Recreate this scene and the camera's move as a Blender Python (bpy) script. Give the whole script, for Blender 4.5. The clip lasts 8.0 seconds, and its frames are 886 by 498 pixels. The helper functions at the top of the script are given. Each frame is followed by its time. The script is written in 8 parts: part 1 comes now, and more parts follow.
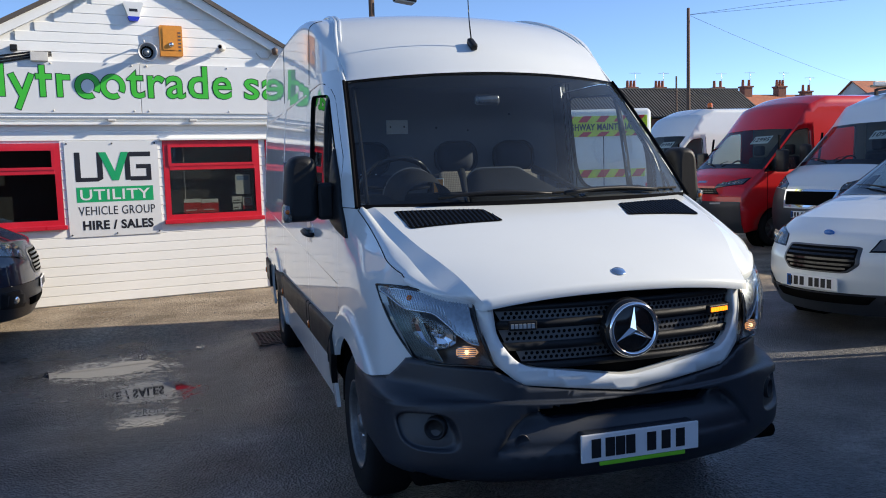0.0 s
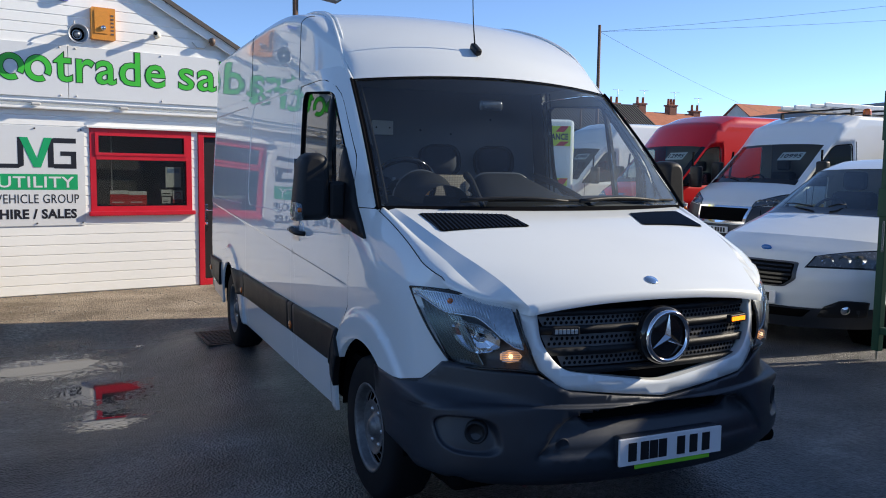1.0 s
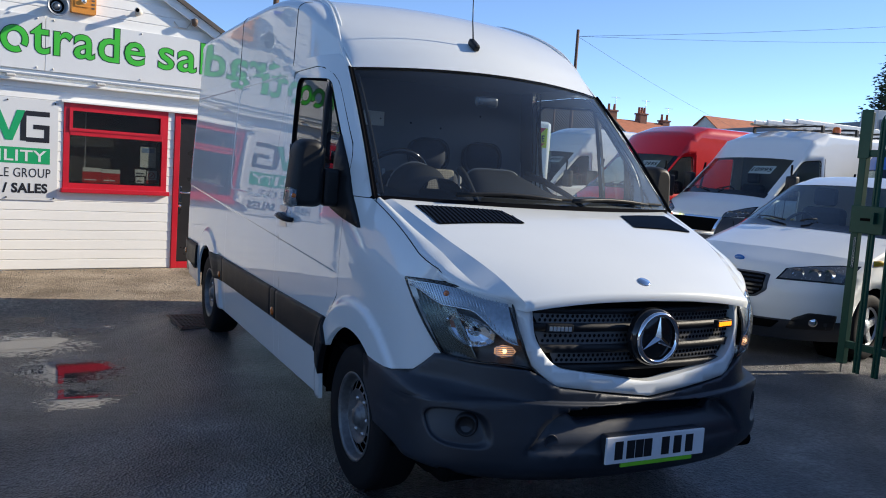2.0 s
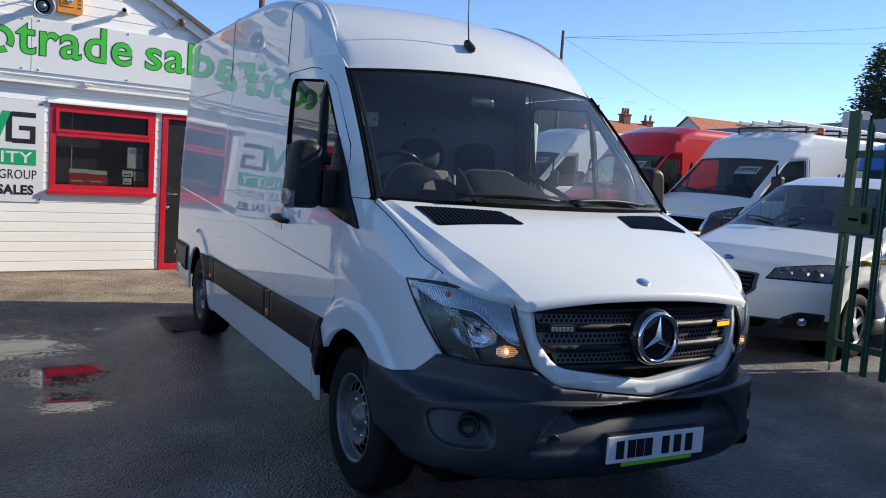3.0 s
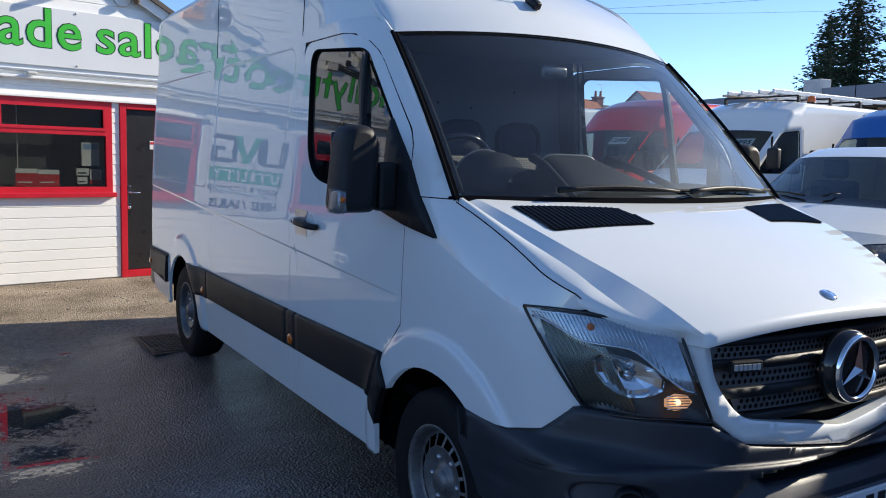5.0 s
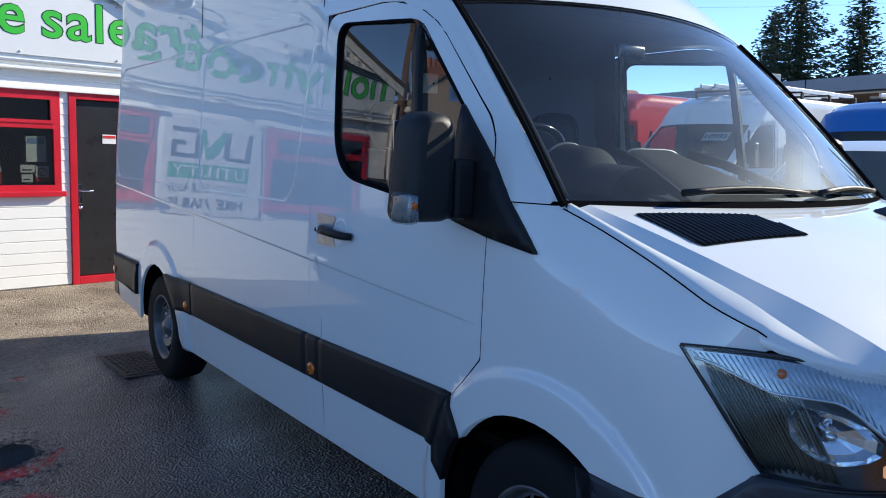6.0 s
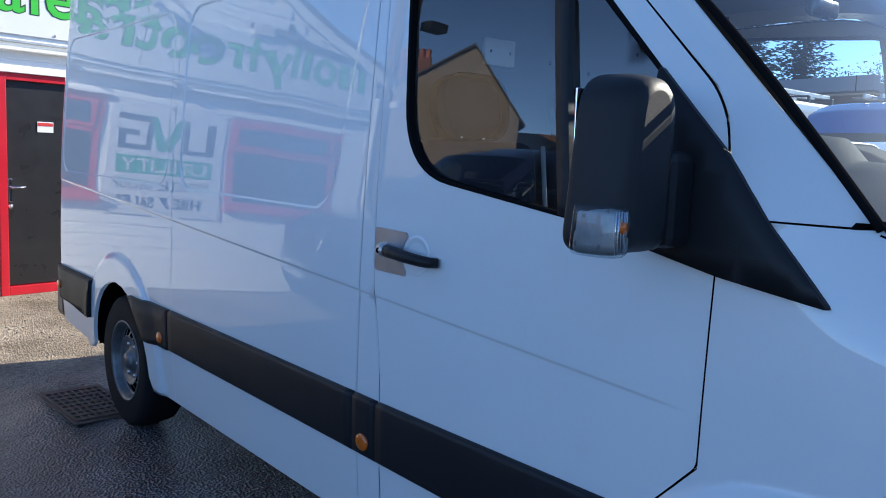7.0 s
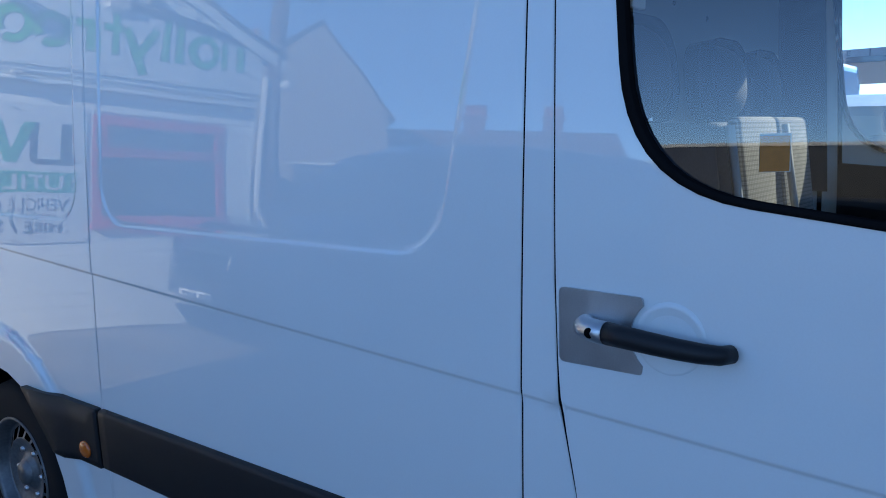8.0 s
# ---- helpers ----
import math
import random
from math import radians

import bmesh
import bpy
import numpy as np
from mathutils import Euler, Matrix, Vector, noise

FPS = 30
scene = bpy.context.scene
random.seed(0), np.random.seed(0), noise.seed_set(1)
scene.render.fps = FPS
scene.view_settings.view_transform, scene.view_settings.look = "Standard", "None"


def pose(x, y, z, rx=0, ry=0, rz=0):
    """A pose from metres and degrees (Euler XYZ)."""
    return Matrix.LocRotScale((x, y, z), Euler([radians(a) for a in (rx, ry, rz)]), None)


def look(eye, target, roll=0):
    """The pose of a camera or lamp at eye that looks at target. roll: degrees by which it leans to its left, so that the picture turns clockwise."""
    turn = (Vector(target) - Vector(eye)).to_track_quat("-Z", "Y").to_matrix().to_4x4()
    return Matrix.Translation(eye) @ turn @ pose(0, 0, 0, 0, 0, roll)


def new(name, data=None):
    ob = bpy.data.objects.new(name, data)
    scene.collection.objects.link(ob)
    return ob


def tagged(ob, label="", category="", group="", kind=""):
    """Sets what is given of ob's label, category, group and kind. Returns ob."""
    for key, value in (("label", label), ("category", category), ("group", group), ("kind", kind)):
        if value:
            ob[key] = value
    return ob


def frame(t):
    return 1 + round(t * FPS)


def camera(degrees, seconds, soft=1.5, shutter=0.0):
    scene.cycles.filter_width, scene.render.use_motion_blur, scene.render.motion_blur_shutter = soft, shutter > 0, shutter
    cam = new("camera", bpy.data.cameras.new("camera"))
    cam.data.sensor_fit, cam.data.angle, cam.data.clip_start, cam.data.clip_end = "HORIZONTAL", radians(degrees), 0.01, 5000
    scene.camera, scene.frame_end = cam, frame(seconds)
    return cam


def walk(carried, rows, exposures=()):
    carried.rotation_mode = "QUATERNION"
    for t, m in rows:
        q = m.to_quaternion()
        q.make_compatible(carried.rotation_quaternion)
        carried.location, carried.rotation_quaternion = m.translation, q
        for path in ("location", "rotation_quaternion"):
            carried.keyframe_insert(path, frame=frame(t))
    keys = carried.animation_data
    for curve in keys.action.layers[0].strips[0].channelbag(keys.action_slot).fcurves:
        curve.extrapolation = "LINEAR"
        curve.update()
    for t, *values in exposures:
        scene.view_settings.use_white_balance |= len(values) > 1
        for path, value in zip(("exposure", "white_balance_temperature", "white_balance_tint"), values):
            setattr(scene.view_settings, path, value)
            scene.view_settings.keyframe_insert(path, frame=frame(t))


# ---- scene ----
cam = camera(57.1, 8.0, soft=1.0)
PATH = [
    (0, (-1.627, -3.845, 1.56), (-1.056, -1.938, 1.37), -1.7),
    (0.5, (-1.979, -3.725, 1.552), (-1.267, -1.866, 1.357), -0.6),
    (1, (-2.191, -3.627, 1.566), (-1.373, -1.811, 1.381), 0.8),
    (1.5, (-2.273, -3.591, 1.547), (-1.409, -1.797, 1.355), 2.9),
    (3, (-2.384, -3.55, 1.542), (-1.453, -1.79, 1.356), 3.8),
    (3.5, (-2.4, -3.451, 1.538), (-1.452, -1.7, 1.351), 3.2),
    (4, (-2.333, -3.117, 1.553), (-1.409, -1.354, 1.358), 1.6),
    (4.2, (-2.35, -2.995, 1.563), (-1.423, -1.234, 1.366), 1.3),
    (5.3, (-2.475, -2.262, 1.539), (-1.402, -0.59, 1.31), 1.7),
    (5.5, (-2.478, -2.105, 1.546), (-1.393, -0.44, 1.317), 1.5),
    (6, (-2.522, -1.7, 1.533), (-1.365, -0.086, 1.301), 1.6),
    (6.5, (-2.463, -1.207, 1.521), (-1.228, 0.346, 1.275), 1.5),
    (7, (-2.374, -0.601, 1.496), (-1.093, 0.918, 1.264), 2.4),
    (7.5, (-2.262, 0.017, 1.54), (-0.883, 1.443, 1.284), 0.1),
    (8, (-2.138, 0.681, 1.533), (-0.604, 1.932, 1.252), -1.4),
]
# the film brightens and turns bluer as the camera nears the shaded side
LOOK = [(0, 0.63, 6500, 10), (3.5, 0.65, 6450, 10), (5.5, 0.83, 6300, 9), (6.5, 1.06, 6040, 8), (7.0, 1.22, 5980, 8), (7.5, 1.46, 5880, 8), (8, 1.24, 5800, 6)]
walk(cam, [(t, look(eye, target, roll)) for t, eye, target, roll in PATH], LOOK)

# ---- light ----
SUN_AZ, SUN_EL = -10.0, 26.0
world = bpy.data.worlds.new("world")
scene.world = world
world.use_nodes = True
wn = world.node_tree
sky = wn.nodes.new("ShaderNodeTexSky")
sky.sky_type, sky.sun_disc = "NISHITA", False
sky.sun_elevation, sky.sun_rotation = radians(SUN_EL), radians(90 - SUN_AZ)
sky.altitude = 3000
sky.air_density, sky.dust_density, sky.ozone_density = 0.75, 0.0, 3.0
wn.links.new(sky.outputs["Color"], wn.nodes["Background"].inputs["Color"])
wn.nodes["Background"].inputs["Strength"].default_value = 0.150
sun_data = bpy.data.lights.new("sun", "SUN")
sun_data.energy, sun_data.angle, sun_data.color = 4.3, radians(0.5), (1.0, 0.89, 0.72)
SUN_DIR = Vector((math.cos(radians(SUN_AZ)) * math.cos(radians(SUN_EL)), math.sin(radians(SUN_AZ)) * math.cos(radians(SUN_EL)), math.sin(radians(SUN_EL))))
sun = new("sun", sun_data)
sun.matrix_world = look(SUN_DIR * 60, (0, 0, 0))
scene.view_settings.exposure = 0.0

# ---- materials ----


def material(name, base, rough=0.5, metal=0.0, var=0.12, scale=6.0, bump=0.0, bscale=80.0, coat=0.0, spec=0.5, rvar=0.1, emit=None, power=0.0, tint=None):
    """A surface with colour and roughness that vary at a coarse and a fine scale."""
    m = bpy.data.materials.new(name)
    m.use_nodes = True
    n, l = m.node_tree.nodes, m.node_tree.links
    b = n["Principled BSDF"]
    b.inputs["Metallic"].default_value = metal
    b.inputs["Coat Weight"].default_value = coat
    b.inputs["Coat Roughness"].default_value = 0.03
    b.inputs["Specular IOR Level"].default_value = spec
    co = n.new("ShaderNodeTexCoord")
    big, fine = n.new("ShaderNodeTexNoise"), n.new("ShaderNodeTexNoise")
    big.inputs["Scale"].default_value, big.inputs["Detail"].default_value = scale, 5
    fine.inputs["Scale"].default_value, fine.inputs["Detail"].default_value = bscale, 3
    for t in (big, fine):
        l.new(co.outputs["Object"], t.inputs["Vector"])
    mix = n.new("ShaderNodeMix")
    mix.data_type = "FLOAT"
    mix.inputs["Factor"].default_value = 0.35
    l.new(big.outputs["Fac"], mix.inputs[2])
    l.new(fine.outputs["Fac"], mix.inputs[3])
    ramp = n.new("ShaderNodeValToRGB")
    dark = [c * (1 - var) for c in base]
    light = [min(1.0, c * (1 + var)) for c in (tint or base)]
    ramp.color_ramp.elements[0].position, ramp.color_ramp.elements[0].color = 0.3, (*dark, 1)
    ramp.color_ramp.elements[1].position, ramp.color_ramp.elements[1].color = 0.7, (*light, 1)
    l.new(mix.outputs[0], ramp.inputs["Fac"])
    l.new(ramp.outputs["Color"], b.inputs["Base Color"])
    rr = n.new("ShaderNodeMapRange")
    rr.inputs["To Min"].default_value, rr.inputs["To Max"].default_value = max(0.02, rough - rvar), min(1, rough + rvar)
    l.new(big.outputs["Fac"], rr.inputs["Value"])
    l.new(rr.outputs[0], b.inputs["Roughness"])
    if bump:
        bp = n.new("ShaderNodeBump")
        bp.inputs["Strength"].default_value, bp.inputs["Distance"].default_value = bump, 0.01
        l.new(fine.outputs["Fac"], bp.inputs["Height"])
        l.new(bp.outputs["Normal"], b.inputs["Normal"])
    if emit:
        b.inputs["Emission Color"].default_value, b.inputs["Emission Strength"].default_value = (*emit, 1), power
    return m


def car_paint(name, base, wave=0.035):
    """Solid paint under a clear coat that bends its reflections a little, with road dust."""
    m = material(name, base, rough=0.4, var=0.03, scale=2.0, bscale=300, coat=1.0, rvar=0.06)
    n, l = m.node_tree.nodes, m.node_tree.links
    b = n["Principled BSDF"]
    b.inputs["Coat Roughness"].default_value = 0.006
    b.inputs["Coat IOR"].default_value = 1.55
    b.inputs["Specular IOR Level"].default_value = 0.15
    w = n.new("ShaderNodeTexNoise")
    w.inputs["Scale"].default_value, w.inputs["Detail"].default_value = 2.2, 1.0
    co = n.new("ShaderNodeTexCoord")
    l.new(co.outputs["Object"], w.inputs["Vector"])
    bp = n.new("ShaderNodeBump")
    bp.inputs["Strength"].default_value, bp.inputs["Distance"].default_value = wave, 0.05
    l.new(w.outputs["Fac"], bp.inputs["Height"])
    l.new(bp.outputs["Normal"], b.inputs["Coat Normal"])
    return m


def glass(name, tint=(0.75, 0.82, 0.8), ior=1.5, rough=0.0, haze=0.0):
    """A thin pane: light goes straight through, tinted, with a mirror gloss that follows Fresnel."""
    m = bpy.data.materials.new(name)
    m.use_nodes = True
    n, l = m.node_tree.nodes, m.node_tree.links
    n.remove(n["Principled BSDF"])
    tr, gl, fr, mx = n.new("ShaderNodeBsdfTransparent"), n.new("ShaderNodeBsdfGlossy"), n.new("ShaderNodeLayerWeight"), n.new("ShaderNodeMixShader")
    tr.inputs["Color"].default_value = (*tint, 1)
    gl.inputs["Roughness"].default_value = rough
    r0 = ((ior - 1) / (ior + 1)) ** 2
    po, sc = n.new("ShaderNodeMath"), n.new("ShaderNodeMath")
    po.operation, sc.operation = "POWER", "MULTIPLY_ADD"
    po.inputs[1].default_value = 4.5
    sc.inputs[1].default_value, sc.inputs[2].default_value = 1 - r0, r0
    l.new(fr.outputs["Facing"], po.inputs[0])
    l.new(po.outputs[0], sc.inputs[0])
    l.new(sc.outputs[0], mx.inputs["Fac"])
    last = tr
    # bluish rough gloss stands in for dust and the sky's haze on the pane
    if haze:
        df, hz = n.new("ShaderNodeBsdfGlossy"), n.new("ShaderNodeMixShader")
        df.inputs["Color"].default_value, df.inputs["Roughness"].default_value = (0.80, 0.90, 1.0, 1), 0.5
        tex, ma = n.new("ShaderNodeTexNoise"), n.new("ShaderNodeMath")
        tex.inputs["Scale"].default_value = 3.0
        ma.operation = "MULTIPLY"
        ma.inputs[1].default_value = haze * 2
        l.new(tex.outputs["Fac"], ma.inputs[0])
        l.new(ma.outputs[0], hz.inputs["Fac"])
        l.new(tr.outputs[0], hz.inputs[1])
        l.new(df.outputs[0], hz.inputs[2])
        last = hz
    l.new(last.outputs[0], mx.inputs[1])
    l.new(gl.outputs[0], mx.inputs[2])
    l.new(mx.outputs[0], n["Material Output"].inputs["Surface"])
    return m


def check_cloth():
    """Pale woven cloth with a fine brown and grey check."""
    m = material("check_cloth", (0.40, 0.37, 0.32), 0.9, var=0.12, scale=40, bump=0.3, bscale=500)
    n, l = m.node_tree.nodes, m.node_tree.links
    b = n["Principled BSDF"]
    co = n.new("ShaderNodeTexCoord")
    last = b.inputs["Base Color"].links[0].from_socket
    for axis, size, tone in (("X", 26.0, (0.30, 0.26, 0.22)), ("Z", 26.0, (0.34, 0.28, 0.22)), ("X", 70.0, (0.62, 0.58, 0.52)), ("Z", 70.0, (0.60, 0.56, 0.50))):
        w = n.new("ShaderNodeTexWave")
        w.bands_direction = axis
        w.inputs["Scale"].default_value = size
        l.new(co.outputs["Object"], w.inputs["Vector"])
        rp = n.new("ShaderNodeMapRange")
        rp.inputs["From Min"].default_value, rp.inputs["From Max"].default_value, rp.inputs["To Max"].default_value = 0.62, 0.80, 0.42
        l.new(w.outputs["Fac"], rp.inputs["Value"])
        mx = n.new("ShaderNodeMix")
        mx.data_type, mx.blend_type = "RGBA", "MULTIPLY"
        l.new(rp.outputs[0], mx.inputs["Factor"])
        l.new(last, mx.inputs[6])
        mx.inputs[7].default_value = (*tone, 1)
        last = mx.outputs[2]
    l.new(last, b.inputs["Base Color"])
    return m


M = {
    "white_paint": car_paint("white_paint", (0.735, 0.77, 0.768)),
    "black_plastic": material("black_plastic", (0.011, 0.012, 0.014), 0.50, spec=0.32, bump=0.12, bscale=600, var=0.15),
    "bumper_plastic": material("bumper_plastic", (0.022, 0.027, 0.036), 0.40, bump=0.10, bscale=700, var=0.2),
    "gloss_black": material("gloss_black", (0.012, 0.012, 0.013), 0.12, var=0.1, rvar=0.04),
    "rubber": material("rubber", (0.010, 0.010, 0.011), 0.75, spec=0.2, bump=0.1, bscale=200, var=0.25),
    "seal": material("seal", (0.010, 0.010, 0.011), 0.75, spec=0.0),
    "lamp_bezel": material("lamp_bezel", (0.050, 0.050, 0.050), 0.28, var=0.1),
    "gap": material("gap", (0.006, 0.006, 0.006), 0.9, spec=0.0),
    "side_bulb": material("side_bulb", (0.8, 0.7, 0.6), 0.3, emit=(1.0, 0.62, 0.30), power=1.3),
    "chrome": material("chrome", (0.82, 0.83, 0.85), 0.08, metal=1.0, var=0.02, rvar=0.03),
    "steel": material("steel", (0.52, 0.53, 0.54), 0.32, metal=0.9, var=0.12, scale=15, bump=0.05, bscale=400),
    "steel_rim": material("steel_rim", (0.155, 0.155, 0.155), 0.42, metal=0.5, var=0.30, scale=20),
    "grey_mesh": material("grey_mesh", (0.10, 0.104, 0.11), 0.38, metal=0.2, var=0.1),
    "windscreen": glass("windscreen_glass", (0.80, 0.85, 0.86), 1.6, haze=0.028),
    "fleet_glass": glass("fleet_glass", (0.60, 0.68, 0.68), 1.6),
    "side_glass": glass("side_glass", (0.86, 0.90, 0.90), 1.95),
    "lamp_glass": glass("lamp_glass", (0.9, 0.93, 0.94), 1.5),
    "amber": material("amber", (0.62, 0.13, 0.006), 0.2, var=0.1, coat=0.6),
    "amber_lit": material("amber_lit", (0.72, 0.48, 0.32), 0.22, metal=0.4, coat=0.8, emit=(1.0, 0.45, 0.15), power=0.30),
    "beacon_lit": material("beacon_lit", (0.6, 0.25, 0.05), 0.3, emit=(1.0, 0.20, 0.0), power=1.7),
    "plate_white": material("plate_white", (0.78, 0.79, 0.80), 0.35, var=0.03, coat=0.3),
    "plate_ink": material("plate_ink", (0.012, 0.012, 0.014), 0.4),
    "lime": material("lime", (0.22, 0.62, 0.03), 0.4, var=0.05),
    "dash": material("dash", (0.013, 0.0135, 0.0145), 0.75, spec=0.2, bump=0.2, bscale=500, var=0.2),
    "seat_cloth": material("seat_cloth", (0.026, 0.031, 0.047), 0.85, bump=0.05, bscale=150, var=0.3),
    "check_cloth": check_cloth(),
    "bulkhead": material("bulkhead", (0.16, 0.17, 0.185), 0.6, var=0.06),
    "pale_trim": material("pale_trim", (0.42, 0.42, 0.41), 0.6, var=0.06),
    "board_white": material("board_white", (0.87, 0.87, 0.84), 0.45, var=0.04, scale=3.0, bump=0.06, bscale=60, tint=(0.88, 0.875, 0.845)),
    "sign_white": material("sign_white", (0.72, 0.73, 0.73), 0.35, var=0.03, scale=2),
    "red_frame": material("red_frame", (0.56, 0.012, 0.028), 0.32, var=0.1, coat=0.3),
    "green_letter": material("green_letter", (0.05, 0.50, 0.035), 0.4, var=0.04),
    "dark_green": material("dark_green", (0.01, 0.05, 0.015), 0.5),
    "logo_green": material("logo_green", (0.01, 0.36, 0.13), 0.4, var=0.04),
    "ink": material("ink", (0.015, 0.015, 0.02), 0.4),
    "orange_box": material("orange_box", (0.70, 0.27, 0.03), 0.5, var=0.1, scale=20),
    "dark_door": material("dark_door", (0.022, 0.022, 0.024), 0.3, var=0.1),
    "office_glass": glass("office_glass", (0.5, 0.54, 0.54), 1.6),
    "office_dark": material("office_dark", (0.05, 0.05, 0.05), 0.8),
    "fence_green": material("fence_green", (0.005, 0.050, 0.034), 0.5, spec=0.25, var=0.15, scale=10),
    "galv": material("galv", (0.42, 0.44, 0.46), 0.45, metal=0.7, var=0.15, scale=25),
    "paper": material("paper", (0.78, 0.78, 0.76), 0.7, var=0.03),
    "red_print": material("red_print", (0.60, 0.03, 0.03), 0.5, var=0.05),
    "navy_paint": car_paint("navy_paint", (0.010, 0.014, 0.035)),
    "red_paint": car_paint("red_paint", (0.60, 0.004, 0.010)),
    "blue_paint": car_paint("blue_paint", (0.012, 0.12, 0.42)),
    "yellow": material("yellow", (0.75, 0.45, 0.02), 0.4),
    "hiviz": material("hiviz", (0.62, 0.78, 0.02), 0.4),
    "roof_tile": material("roof_tile", (0.10, 0.085, 0.075), 0.8, var=0.3, scale=3),
    "orange_tile": material("orange_tile", (0.42, 0.14, 0.07), 0.8, var=0.25, scale=3),
    "dark_sheet": material("dark_sheet", (0.06, 0.058, 0.055), 0.8, var=0.3, scale=1.5),
    "terrace_tile": material("terrace_tile", (0.21, 0.12, 0.085), 0.8, var=0.25, scale=3),
    "far_brick": material("far_brick", (0.24, 0.10, 0.065), 0.85, var=0.25, scale=8),
    "render_tan": material("render_tan", (0.34, 0.27, 0.20), 0.9, var=0.12, scale=1.5, bump=0.2, bscale=60),
    "far_white": material("far_white", (0.62, 0.60, 0.56), 0.8),
    "timber": material("timber", (0.13, 0.075, 0.05), 0.8, var=0.25, scale=20),
    "grey_fascia": material("grey_fascia", (0.22, 0.24, 0.27), 0.5, var=0.08, scale=2),
    "conifer": material("conifer", (0.030, 0.060, 0.028), 0.8, var=0.5, scale=8),
    "bark": material("bark", (0.10, 0.075, 0.055), 0.9, var=0.3, scale=10),
    "rust_iron": material("rust_iron", (0.15, 0.105, 0.08), 0.6, metal=0.4, var=0.3, scale=20),
    "wood_bare": material("wood_bare", (0.45, 0.33, 0.2), 0.7, var=0.2, scale=20),
}


def tarmac():
    """Worn wet tarmac: stone grain, damp dark patches, paler tan ground along the office."""
    m = bpy.data.materials.new("tarmac")
    m.use_nodes = True
    n, l = m.node_tree.nodes, m.node_tree.links
    b = n["Principled BSDF"]
    b.inputs["Specular IOR Level"].default_value = 0.6
    co = n.new("ShaderNodeTexCoord")
    tex = []
    for s, d in ((0.35, 4), (1.6, 6), (28.0, 4), (140.0, 2)):
        t = n.new("ShaderNodeTexNoise")
        t.inputs["Scale"].default_value, t.inputs["Detail"].default_value = s, d
        l.new(co.outputs["Object"], t.inputs["Vector"])
        tex.append(t)
    vor = n.new("ShaderNodeTexVoronoi")
    vor.inputs["Scale"].default_value = 72.0
    l.new(co.outputs["Object"], vor.inputs["Vector"])
    # the tan tone rises towards the office wall, with a ragged edge
    sep = n.new("ShaderNodeSeparateXYZ")
    l.new(co.outputs["Object"], sep.inputs[0])
    ad = n.new("ShaderNodeMath")
    ad.operation = "MULTIPLY_ADD"
    ad.inputs[1].default_value = 2.2
    l.new(tex[1].outputs["Fac"], ad.inputs[0])
    l.new(sep.outputs["Y"], ad.inputs[2])
    tan_mask = n.new("ShaderNodeMapRange")
    tan_mask.inputs["From Min"].default_value, tan_mask.inputs["From Max"].default_value = 5.3, 6.5
    l.new(ad.outputs[0], tan_mask.inputs["Value"])
    strip_ = tan_mask.outputs[0]
    for axis, lo, hi in (("Y", 9.5, 8.6), ("X", -6.5, -5.2)):
        lim, mu = n.new("ShaderNodeMapRange"), n.new("ShaderNodeMath")
        lim.inputs["From Min"].default_value, lim.inputs["From Max"].default_value = lo, hi
        l.new(sep.outputs[axis], lim.inputs["Value"])
        mu.operation = "MULTIPLY"
        l.new(strip_, mu.inputs[0])
        l.new(lim.outputs[0], mu.inputs[1])
        strip_ = mu.outputs[0]
    wet = n.new("ShaderNodeValToRGB")
    wet.color_ramp.elements[0].position, wet.color_ramp.elements[0].color = 0.35, (0.050, 0.050, 0.052, 1)
    wet.color_ramp.elements[1].position, wet.color_ramp.elements[1].color = 0.62, (0.135, 0.133, 0.131, 1)
    pale = wet.color_ramp.elements.new(0.74)
    pale.color = (0.25, 0.245, 0.236, 1)
    l.new(tex[1].outputs["Fac"], wet.inputs["Fac"])
    tan_tone = n.new("ShaderNodeValToRGB")
    tan_tone.color_ramp.elements[0].position, tan_tone.color_ramp.elements[0].color = 0.35, (0.17, 0.130, 0.088, 1)
    tan_tone.color_ramp.elements[1].position, tan_tone.color_ramp.elements[1].color = 0.66, (0.37, 0.30, 0.22, 1)
    l.new(tex[1].outputs["Fac"], tan_tone.inputs["Fac"])
    mx = n.new("ShaderNodeMix")
    mx.data_type = "RGBA"
    l.new(strip_, mx.inputs["Factor"])
    l.new(wet.outputs["Color"], mx.inputs[6])
    l.new(tan_tone.outputs["Color"], mx.inputs[7])
    st = n.new("ShaderNodeMapRange")
    st.inputs["From Min"].default_value, st.inputs["From Max"].default_value = 0.3, 0.75
    st.inputs["To Min"].default_value, st.inputs["To Max"].default_value = 0.15, 2.1
    speck = n.new("ShaderNodeMath")
    speck.operation = "MULTIPLY_ADD"
    speck.inputs[1].default_value = 0.5
    hf = n.new("ShaderNodeMath")
    hf.operation = "MULTIPLY"
    hf.inputs[1].default_value = 0.5
    l.new(tex[3].outputs["Fac"], hf.inputs[0])
    l.new(tex[2].outputs["Fac"], speck.inputs[0])
    l.new(hf.outputs[0], speck.inputs[2])
    l.new(speck.outputs[0], st.inputs["Value"])
    mul = n.new("ShaderNodeMix")
    mul.data_type, mul.blend_type = "RGBA", "MULTIPLY"
    mul.inputs["Factor"].default_value = 1.0
    l.new(mx.outputs[2], mul.inputs[6])
    l.new(st.outputs[0], mul.inputs[7])
    l.new(mul.outputs[2], b.inputs["Base Color"])
    rg = n.new("ShaderNodeMapRange")
    rg.inputs["From Min"].default_value, rg.inputs["From Max"].default_value = 0.35, 0.65
